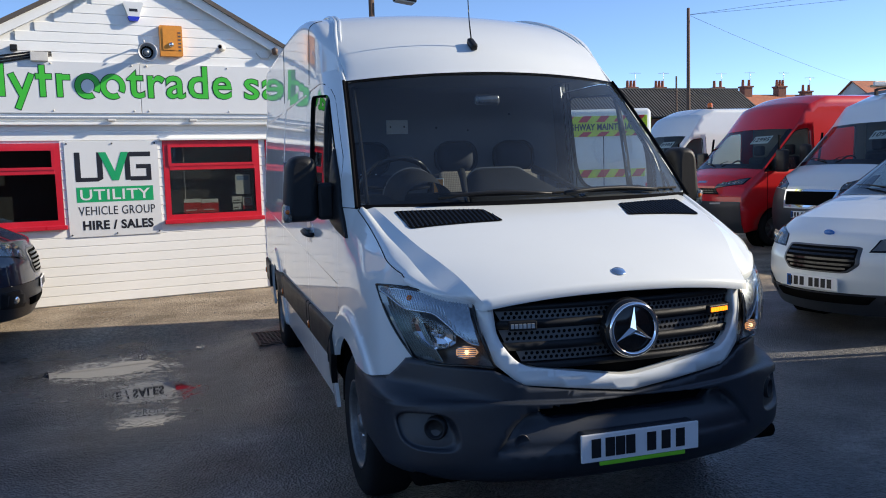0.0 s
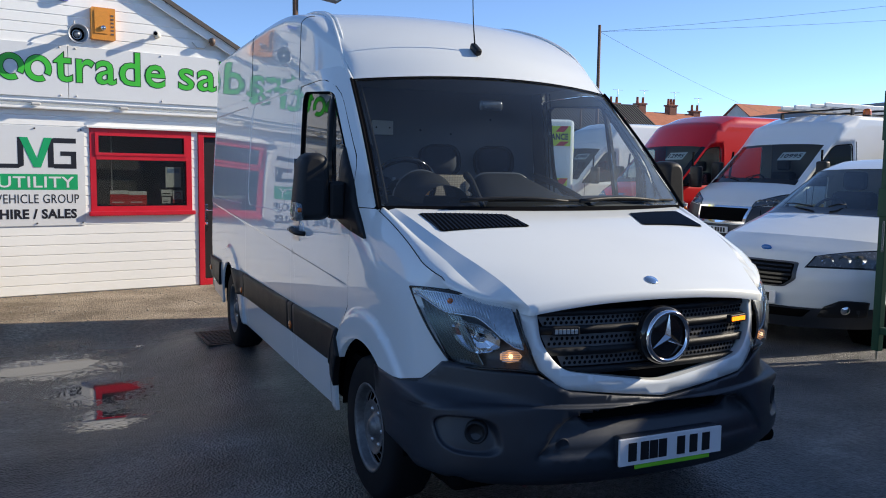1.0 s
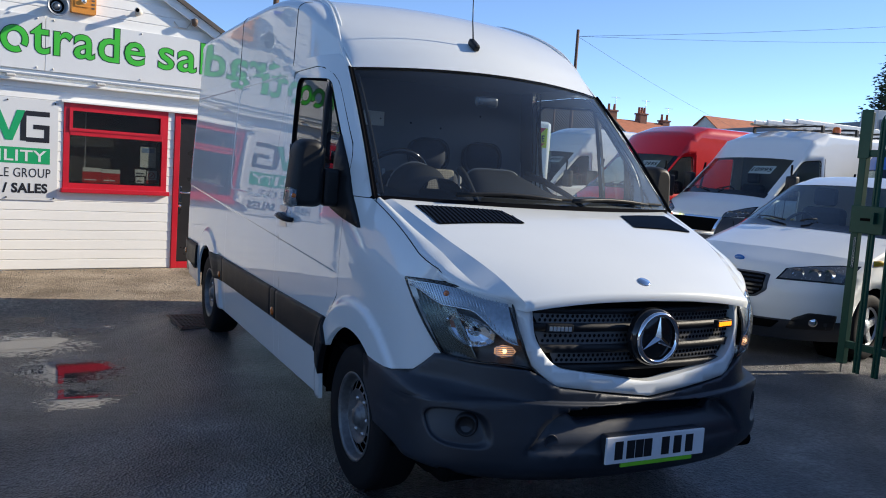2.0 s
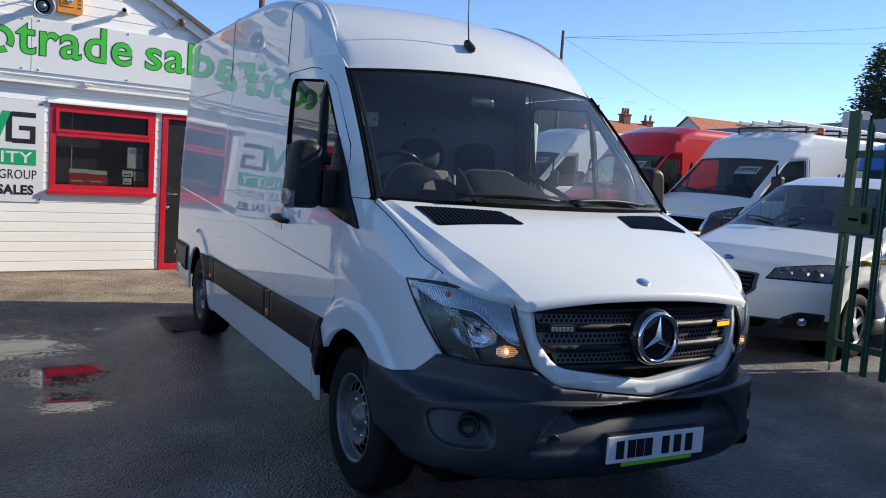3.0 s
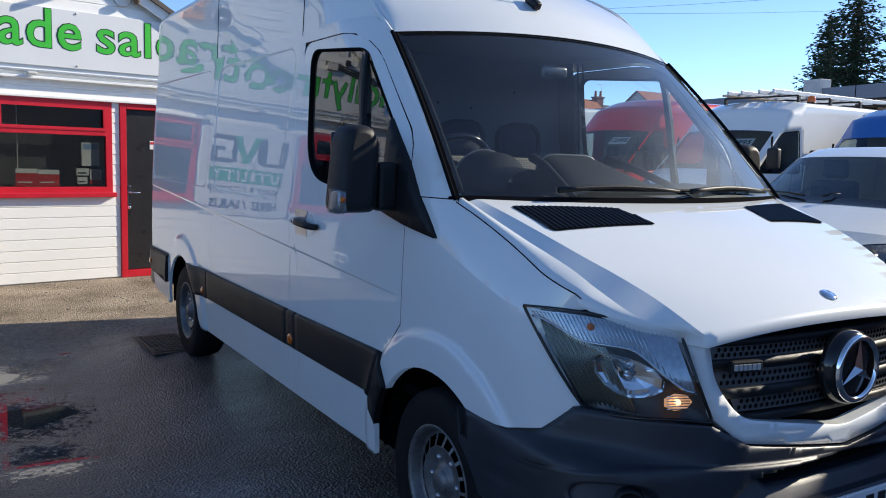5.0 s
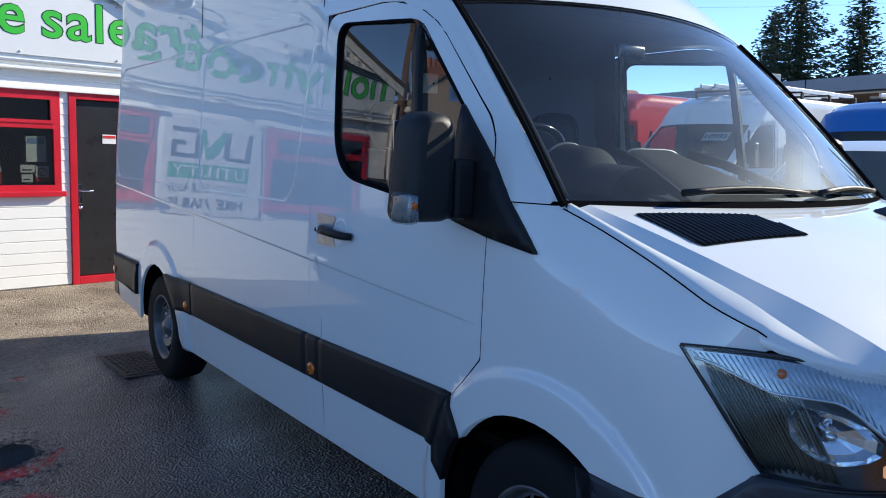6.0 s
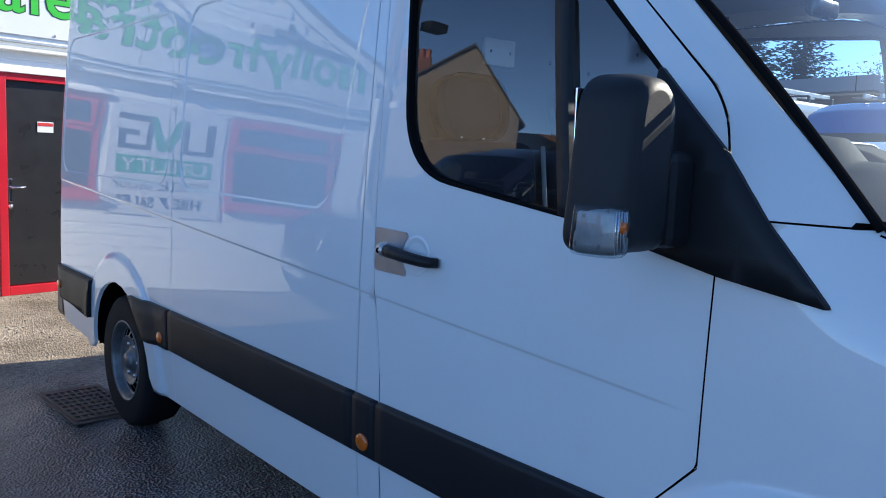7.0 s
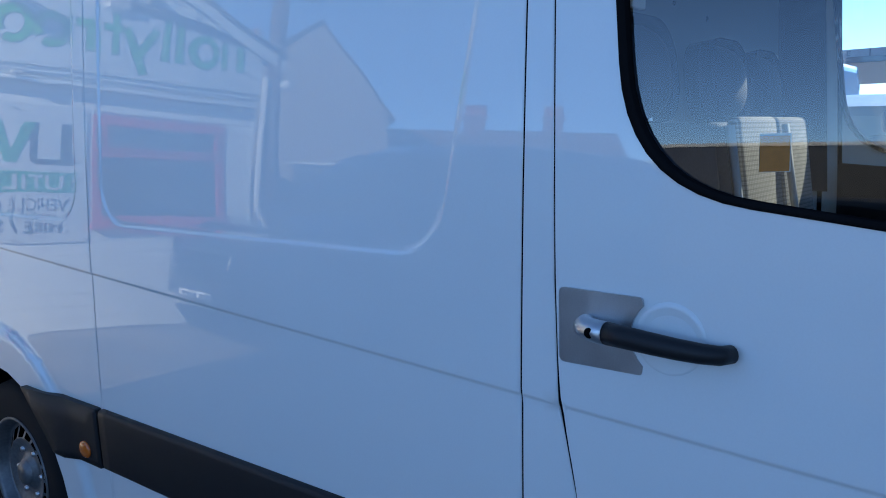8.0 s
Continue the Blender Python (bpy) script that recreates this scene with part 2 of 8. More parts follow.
    rg.inputs["To Min"].default_value, rg.inputs["To Max"].default_value = 0.26, 0.60
    l.new(tex[0].outputs["Fac"], rg.inputs["Value"])
    mr = n.new("ShaderNodeMath")
    mr.operation = "MAXIMUM"
    l.new(rg.outputs[0], mr.inputs[0])
    l.new(strip_, mr.inputs[1])
    # a film of rain water lies in the hollows round the puddles, broken by stones
    film = None
    for px, py, rx, ry in WET:
        mp = n.new("ShaderNodeMapping")
        mp.vector_type = "TEXTURE"
        mp.inputs["Location"].default_value, mp.inputs["Scale"].default_value = (px, py, 0), (rx, ry, 1)
        l.new(co.outputs["Object"], mp.inputs["Vector"])
        ln = n.new("ShaderNodeVectorMath")
        ln.operation = "LENGTH"
        l.new(mp.outputs[0], ln.inputs[0])
        if film is None:
            film = ln.outputs["Value"]
        else:
            mn = n.new("ShaderNodeMath")
            mn.operation = "MINIMUM"
            l.new(film, mn.inputs[0])
            l.new(ln.outputs["Value"], mn.inputs[1])
            film = mn.outputs[0]
    rag = n.new("ShaderNodeMath")
    rag.operation = "MULTIPLY_ADD"
    rag.inputs[1].default_value = 3.0
    l.new(speck.outputs[0], rag.inputs[0])
    l.new(film, rag.inputs[2])
    rag2 = n.new("ShaderNodeMath")
    rag2.operation = "MULTIPLY_ADD"
    rag2.inputs[1].default_value = 0.9
    mid = n.new("ShaderNodeTexNoise")
    mid.inputs["Scale"].default_value, mid.inputs["Detail"].default_value = 7.0, 6
    l.new(co.outputs["Object"], mid.inputs["Vector"])
    l.new(mid.outputs["Fac"], rag2.inputs[0])
    l.new(rag.outputs[0], rag2.inputs[2])
    lie = n.new("ShaderNodeMapRange")
    lie.inputs["From Min"].default_value, lie.inputs["From Max"].default_value = 2.50, 2.62
    l.new(rag2.outputs[0], lie.inputs["Value"])
    rgh = n.new("ShaderNodeMapRange")
    rgh.inputs["To Min"].default_value = 0.04
    l.new(lie.outputs[0], rgh.inputs["Value"])
    l.new(mr.outputs[0], rgh.inputs["To Max"])
    # round the puddles the ground is soaked and shines
    soak = n.new("ShaderNodeMapping")
    soak.vector_type = "TEXTURE"
    soak.inputs["Location"].default_value, soak.inputs["Scale"].default_value = (-2.35, 2.3, 0), (1.5, 3.0, 1)
    l.new(co.outputs["Object"], soak.inputs["Vector"])
    far = n.new("ShaderNodeVectorMath")
    far.operation = "LENGTH"
    l.new(soak.outputs[0], far.inputs[0])
    rag3 = n.new("ShaderNodeMath")
    rag3.operation = "MULTIPLY_ADD"
    rag3.inputs[1].default_value = 0.9
    l.new(mid.outputs["Fac"], rag3.inputs[0])
    l.new(far.outputs["Value"], rag3.inputs[2])
    dull = n.new("ShaderNodeMapRange")
    dull.inputs["From Min"].default_value, dull.inputs["From Max"].default_value = 0.75, 1.65
    dull.inputs["To Min"].default_value, dull.inputs["To Max"].default_value = 0.66, 1.0
    l.new(rag3.outputs[0], dull.inputs["Value"])
    wetr = n.new("ShaderNodeMath")
    wetr.operation = "MULTIPLY"
    l.new(rgh.outputs[0], wetr.inputs[0])
    l.new(dull.outputs[0], wetr.inputs[1])
    l.new(wetr.outputs[0], b.inputs["Roughness"])
    sm = n.new("ShaderNodeMath")
    sm.operation = "ADD"
    l.new(vor.outputs["Distance"], sm.inputs[0])
    l.new(tex[2].outputs["Fac"], sm.inputs[1])
    bp = n.new("ShaderNodeBump")
    bp.inputs["Strength"].default_value, bp.inputs["Distance"].default_value = 0.55, 0.022
    l.new(sm.outputs[0], bp.inputs["Height"])
    stg = n.new("ShaderNodeMapRange")
    stg.inputs["To Min"].default_value, stg.inputs["To Max"].default_value = 0.0, 0.75
    l.new(lie.outputs[0], stg.inputs["Value"])
    l.new(stg.outputs[0], bp.inputs["Strength"])
    l.new(bp.outputs["Normal"], b.inputs["Normal"])
    return m


WET = ((-2.44, 3.86, 0.72, 0.62), (-2.95, 3.86, 0.34, 0.18), (-2.05, 2.95, 0.46, 0.62), (-2.06, 2.15, 0.30, 0.42), (-1.68, 4.53, 0.08, 0.06))
M["ribbed"] = material("ribbed", (0.42, 0.46, 0.50), 0.2, metal=0.7, var=0.2, scale=60)
M["tray_edge"] = material("tray_edge", (0.10, 0.105, 0.11), 0.35, var=0.1)
M["lamp_grey"] = material("lamp_grey", (0.16, 0.165, 0.17), 0.25, metal=0.5, var=0.2, scale=30)
M["bowl_grey"] = material("bowl_grey", (0.22, 0.23, 0.23), 0.3, metal=0.3, var=0.2, scale=60)
M["flute"] = material("flute", (0.24, 0.275, 0.27), 0.12, metal=0.95)
M["lamp_rib"] = material("lamp_rib", (0.62, 0.66, 0.69), 0.12, metal=0.85)
M["tarmac"] = tarmac()
M["water"] = material("water", (0.035, 0.036, 0.036), 0.03, var=0.2, spec=0.8, rvar=0.015)

# ---- mesh helpers ----


def mesh_object(name, bm, mat, parent=None, label="", smooth=False, m=None):
    data = bpy.data.meshes.new(name)
    bm.normal_update()
    bm.to_mesh(data)
    bm.free()
    for one in (mat if isinstance(mat, (list, tuple)) else [mat]):
        data.materials.append(one)
    if smooth:
        data.polygons.foreach_set("use_smooth", [True] * len(data.polygons))
    ob = new(name, data)
    if parent:
        ob.parent = parent
    if m is not None:
        ob.matrix_local = m
    if label:
        tagged(ob, label)
    return ob


def part(name, bm, mat, parent, label="", smooth=False, m=None):
    return mesh_object(name, bm, mat, parent, label, smooth, m)


def thing(name, label, category, group="", kind="", m=None):
    ob = new(name)
    ob.empty_display_size = 0.1
    if m is not None:
        ob.matrix_world = m
    return tagged(ob, label, category, group, kind)


def box(x0, y0, z0, x1, y1, z1, bevel=0.0, bm=None, m=None, seg=2):
    bm = bm or bmesh.new()
    tmp = bmesh.new()
    bmesh.ops.create_cube(tmp, size=1)
    bmesh.ops.scale(tmp, vec=(abs(x1 - x0), abs(y1 - y0), abs(z1 - z0)), verts=tmp.verts)
    bmesh.ops.translate(tmp, vec=((x0 + x1) / 2, (y0 + y1) / 2, (z0 + z1) / 2), verts=tmp.verts)
    if bevel:
        bmesh.ops.bevel(tmp, geom=tmp.edges[:], offset=bevel, segments=seg, affect="EDGES", profile=0.5)
    if m is not None:
        bmesh.ops.transform(tmp, matrix=m, verts=tmp.verts)
    add(bm, tmp)
    return bm


def add(bm, tmp):
    """Adds tmp to bm and frees it."""
    tmp.verts.index_update()
    vs = [bm.verts.new(v.co) for v in tmp.verts]
    for f in tmp.faces:
        nf = bm.faces.new([vs[v.index] for v in f.verts])
        nf.smooth, nf.material_index = f.smooth, f.material_index
    tmp.free()
    return bm


def tube(points, r, bm=None, seg=8, cap=True, r1=None):
    """A round bar along points; r1 is the radius at its end."""
    bm = bm or bmesh.new()
    pts = [Vector(p) for p in points]
    rings = []
    for i, p in enumerate(pts):
        d = (pts[min(i + 1, len(pts) - 1)] - pts[max(i - 1, 0)]).normalized()
        a = d.cross(Vector((0, 0, 1)) if abs(d.z) < 0.9 else Vector((1, 0, 0))).normalized()
        b = d.cross(a)
        rad = r + ((r1 if r1 is not None else r) - r) * i / max(1, len(pts) - 1)
        rings.append([bm.verts.new(p + rad * (math.cos(2 * math.pi * k / seg) * a + math.sin(2 * math.pi * k / seg) * b)) for k in range(seg)])
    for u, v in zip(rings, rings[1:]):
        for k in range(seg):
            bm.faces.new((u[k], u[(k + 1) % seg], v[(k + 1) % seg], v[k])).smooth = True
    if cap:
        bm.faces.new(rings[0][::-1])
        bm.faces.new(rings[-1])
    return bm


def lathe(profile, seg=48, axis="x", bm=None, m=None):
    """Turns (radius, along) pairs round an axis."""
    tmp = bmesh.new()
    rings = []
    for r, h in profile:
        ring = []
        for k in range(seg):
            a = 2 * math.pi * k / seg
            c, s = r * math.cos(a), r * math.sin(a)
            ring.append(tmp.verts.new((h, c, s) if axis == "x" else (c, h, s) if axis == "y" else (c, s, h)))
        rings.append(ring)
    for u, v in zip(rings, rings[1:]):
        for k in range(seg):
            tmp.faces.new((u[k], u[(k + 1) % seg], v[(k + 1) % seg], v[k])).smooth = True
    if m is not None:
        bmesh.ops.transform(tmp, matrix=m, verts=tmp.verts)
    bm = bm or bmesh.new()
    add(bm, tmp)
    return bm


def inside(p, poly):
    x, y = p
    hit = False
    for (x0, y0), (x1, y1) in zip(poly, poly[1:] + poly[:1]):
        if (y0 > y) != (y1 > y) and x < (x1 - x0) * (y - y0) / (y1 - y0) + x0:
            hit = not hit
    return hit


def densify(poly, step):
    out = []
    for (x0, y0), (x1, y1) in zip(poly, poly[1:] + poly[:1]):
        k = max(1, int(math.hypot(x1 - x0, y1 - y0) / step))
        out += [(x0 + (x1 - x0) * i / k, y0 + (y1 - y0) * i / k) for i in range(k)]
    return out


def rounded(poly, r, seg=5):
    """A polygon with its corners rounded; r is one radius or one for each corner."""
    rs = r if isinstance(r, (list, tuple)) else [r] * len(poly)
    out = []
    for i, p in enumerate(poly):
        a, b = Vector(poly[i - 1]), Vector(poly[(i + 1) % len(poly)])
        p = Vector(p)
        if rs[i] <= 0:
            out.append(tuple(p))
            continue
        da, db = (a - p), (b - p)
        k = min(rs[i], da.length * 0.48, db.length * 0.48)
        s, e = p + da.normalized() * k, p + db.normalized() * k
        for j in range(seg + 1):
            t = j / seg
            q = (1 - t) ** 2 * s + 2 * t * (1 - t) * p + t * t * e
            out.append((q.x, q.y))
    return out


def panel(outline, holes, place, step=0.05, rim=0.02, inward=None, bm=None, smooth=True, lines=()):
    """A sheet over a flat outline with holes, laid by place(u, v) into space, with a turned-in rim along its edges."""
    from mathutils.geometry import delaunay_2d_cdt
    outline = densify(list(outline), step)
    loops = [outline] + [densify(list(h), step) for h in holes]
    us, vs = [p[0] for p in outline], [p[1] for p in outline]
    pts, edges = [], []
    for lp in loops:
        k = len(pts)
        pts += lp
        edges += [(k + i, k + (i + 1) % len(lp)) for i in range(len(lp))]
    for ln in lines:
        k = len(pts)
        row = [p for a, b in zip(ln, ln[1:]) for p in [(a[0] + (b[0] - a[0]) * i / max(1, int(math.dist(a, b) / step)), a[1] + (b[1] - a[1]) * i / max(1, int(math.dist(a, b) / step))) for i in range(max(1, int(math.dist(a, b) / step)))]] + [ln[-1]]
        row = [p for p in row if inside(p, outline) and not any(inside(p, h) for h in loops[1:])]
        pts += row
        edges += [(k + i, k + i + 1) for i in range(len(row) - 1) if math.dist(row[i], row[i + 1]) < 1.6 * step]
    edge_pts = np.array(pts)
    nu, nv = int((max(us) - min(us)) / step), int((max(vs) - min(vs)) / step)
    for i in range(nu + 1):
        for j in range(nv + 1):
            p = (min(us) + (i + 0.5) * step, min(vs) + (j + 0.5) * step)
            if inside(p, outline) and not any(inside(p, h) for h in loops[1:]) and np.min(np.sum((edge_pts - p) ** 2, 1)) > (0.45 * step) ** 2:
                pts.append(p)
    verts, es, faces, *_ = delaunay_2d_cdt([Vector(p) for p in pts], edges, [], 0, 1e-6)
    tmp = bmesh.new()
    bv = [tmp.verts.new(place(v.x, v.y)) for v in verts]
    for f in faces:
        c = sum((verts[i] for i in f), Vector((0, 0))) / len(f)
        if inside((c.x, c.y), outline) and not any(inside((c.x, c.y), h) for h in loops[1:]):
            try:
                tmp.faces.new([bv[i] for i in f]).smooth = smooth
            except ValueError:
                pass
    bmesh.ops.delete(tmp, geom=[v for v in tmp.verts if not v.link_faces], context="VERTS")
    bmesh.ops.recalc_face_normals(tmp, faces=tmp.faces[:])
    if inward is not None:
        s = sum((f.normal.dot(Vector(inward)) * f.calc_area() for f in tmp.faces))
        if s > 0:
            bmesh.ops.reverse_faces(tmp, faces=tmp.faces[:])
        if rim:
            border = [e for e in tmp.edges if len(e.link_faces) == 1]
            ext = bmesh.ops.extrude_edge_only(tmp, edges=border)
            nv_ = [g for g in ext["geom"] if isinstance(g, bmesh.types.BMVert)]
            bmesh.ops.translate(tmp, vec=Vector(inward) * rim, verts=nv_)
            for g in ext["geom"]:
                if isinstance(g, bmesh.types.BMFace):
                    g.smooth = False
            for e in border:
                e.smooth = False
    bm = bm or bmesh.new()
    add(bm, tmp)
    return bm


def plate(outline, z0, z1, bm=None, m=None):
    """A flat slab with a polygon outline in x and y, from z0 to z1."""
    tmp = bmesh.new()
    lo = [tmp.verts.new((x, y, z0)) for x, y in outline]
    hi = [tmp.verts.new((x, y, z1)) for x, y in outline]
    tmp.faces.new(lo[::-1])
    tmp.faces.new(hi)
    for i in range(len(lo)):
        j = (i + 1) % len(lo)
        tmp.faces.new((lo[i], lo[j], hi[j], hi[i]))
    if m is not None:
        bmesh.ops.transform(tmp, matrix=m, verts=tmp.verts)
    bmesh.ops.recalc_face_normals(tmp, faces=tmp.faces[:])
    bm = bm or bmesh.new()
    add(bm, tmp)
    return bm


def text_mesh(body, size, depth=0.002, bold=0.0, spacing=1.0):
    """Lettering in the built-in font as a bmesh in x and y, its left end on the origin."""
    cu = bpy.data.curves.new("letters", "FONT")
    cu.body, cu.size, cu.extrude, cu.offset, cu.space_character, cu.resolution_u = body, size, depth, bold, spacing, 3
    ob = new("letters", cu)
    dg = bpy.context.evaluated_depsgraph_get()
    me = bpy.data.meshes.new_from_object(ob.evaluated_get(dg))
    bm = bmesh.new()
    bm.from_mesh(me)
    bpy.data.objects.remove(ob)
    bpy.data.curves.remove(cu)
    bpy.data.meshes.remove(me)
    return bm


def smooth_step(t):
    t = min(1.0, max(0.0, t))
    return t * t * (3 - 2 * t)


def curve(xs, ys):
    """A smooth curve through the points, as a function."""
    xs, ys = list(xs), list(ys)
    d = [(ys[min(i + 1, len(xs) - 1)] - ys[max(i - 1, 0)]) / (xs[min(i + 1, len(xs) - 1)] - xs[max(i - 1, 0)]) for i in range(len(xs))]

    def at(x):
        if x <= xs[0]:
            return ys[0] + d[0] * (x - xs[0])
        if x >= xs[-1]:
            return ys[-1] + d[-1] * (x - xs[-1])
        i = max(k for k in range(len(xs)) if xs[k] <= x)
        i = min(i, len(xs) - 2)
        h = xs[i + 1] - xs[i]
        t = (x - xs[i]) / h
        return (2 * t**3 - 3 * t * t + 1) * ys[i] + (t**3 - 2 * t * t + t) * h * d[i] + (3 * t * t - 2 * t**3) * ys[i + 1] + (t**3 - t * t) * h * d[i + 1]

    return at

# ---- ground ----
HOLLOW = 0.12


def ground_z(x, y):
    """The yard is level but for a shallow hollow beside the van."""
    return -HOLLOW * smooth_step((-0.95 - x) / 0.85) * smooth_step((x + 6.0) / 2.0) * smooth_step((y - 1.0) / 1.3) * smooth_step((5.3 - y) / 0.8)


xs = [-600, -200, -60, -20, -9] + [float(v) for v in np.linspace(-6.2, -0.8, 46)] + [2, 8, 20, 60, 200, 600]
ys = [-600, -200, -60, -20, -5] + [float(v) for v in np.linspace(0.9, 5.4, 40)] + [8, 14, 30, 80, 200, 600]
bm = bmesh.new()
rows = [[bm.verts.new((x, y, ground_z(x, y))) for y in ys] for x in xs]
for p, q in zip(rows, rows[1:]):
    for k in range(len(ys) - 1):
        bm.faces.new((p[k], q[k], q[k + 1], p[k + 1])).smooth = True
tagged(mesh_object("ground", bm, M["tarmac"]), "damp dark tarmac yard, pale tan along the office", "ground", kind="structure")


def puddle(x, y, rx, ry, turn, seed):
    rnd = random.Random(seed)
    ph = [rnd.uniform(0, 6.28) for _ in range(4)]
    out = []
    for k in range(120):
        a = 2 * math.pi * k / 120
        r = 1 + 0.22 * math.sin(2 * a + ph[0]) + 0.16 * math.sin(3 * a + ph[1]) + 0.05 * math.sin(7 * a + ph[2]) + 0.04 * math.sin(17 * a + ph[3])
        out.append((rx * r * math.cos(a), ry * r * math.sin(a)))
    bm = bmesh.new()
    bm.faces.new([bm.verts.new((u, v, 0.0008)) for u, v in out])
    ob = mesh_object("puddle", bm, M["water"], m=pose(x, y, -HOLLOW if y < 4.6 else 0.0, 0, 0, turn))
    tagged(ob, "shallow still rain puddle lying on the tarmac", "puddle", "rain puddles")


for row in ((-2.44, 3.86, 0.34, 0.27, 8, 1), (-2.03, 2.98, 0.17, 0.24, 5, 4)):
    puddle(*row)

# drain cover
cover = thing("drain_cover", "rusty square iron drain cover set in the tarmac", "drain cover", m=pose(-0.99, 4.12, 0.0, 0, 0, 3) @ Matrix.Diagonal((0.72, 1.25, 1, 1)))
part("frame", plate([(-0.25, -0.27), (0.25, -0.27), (0.25, 0.27), (-0.25, 0.27)], 0.0, 0.004), M["rust_iron"], cover)
for k in range(9):
    part("bar", box(-0.22, -0.235 + 0.055 * k, 0.004, 0.22, -0.215 + 0.055 * k, 0.012, 0.002, seg=1), M["rust_iron"], cover)
    part("cross_bar", box(-0.225 + 0.0525 * k, -0.24, 0.004, -0.205 + 0.0525 * k, 0.24, 0.011, 0.002, seg=1), M["rust_iron"], cover)

# small stones scattered along the wall foot
bm = bmesh.new()
rnd = random.Random(5)
for k in range(420):
    u, v, s = rnd.uniform(-4.2, 1.0), rnd.uniform(-2.3, -0.03) if k % 3 else rnd.uniform(-0.25, -0.02), rnd.uniform(0.004, 0.014)
    tmp = bmesh.new()
    bmesh.ops.create_icosphere(tmp, subdivisions=1, radius=s)
    bmesh.ops.scale(tmp, vec=(1, rnd.uniform(0.6, 1), 0.6), verts=tmp.verts)
    bmesh.ops.translate(tmp, vec=(u, v, s * 0.25), verts=tmp.verts)
    add(bm, tmp)
tagged(mesh_object("gravel", bm, material("pebble", (0.30, 0.27, 0.23), 0.9, var=0.35, scale=40), m=pose(-0.71, 7.80, 0, 0, 0, 10)), "loose grey pebbles along the foot of the wall", "gravel", kind="stuff")

# ---- sales office ----
OFFICE = pose(-0.71, 7.80, 0, 0, 0, 10)
U0, U1, APEX_U, APEX_Z, PITCH = -4.07, 1.03, -1.53, 4.28, 0.55
WIN_A, WIN_B, DOOR_O = (-3.78, -2.57, 1.02, 2.05), (-1.34, -0.07, 1.02, 2.07), (0.02, 0.90, 0.0, 2.07)


def rect(o):
    return [(o[0], o[2]), (o[1], o[2]), (o[1], o[3]), (o[0], o[3])]


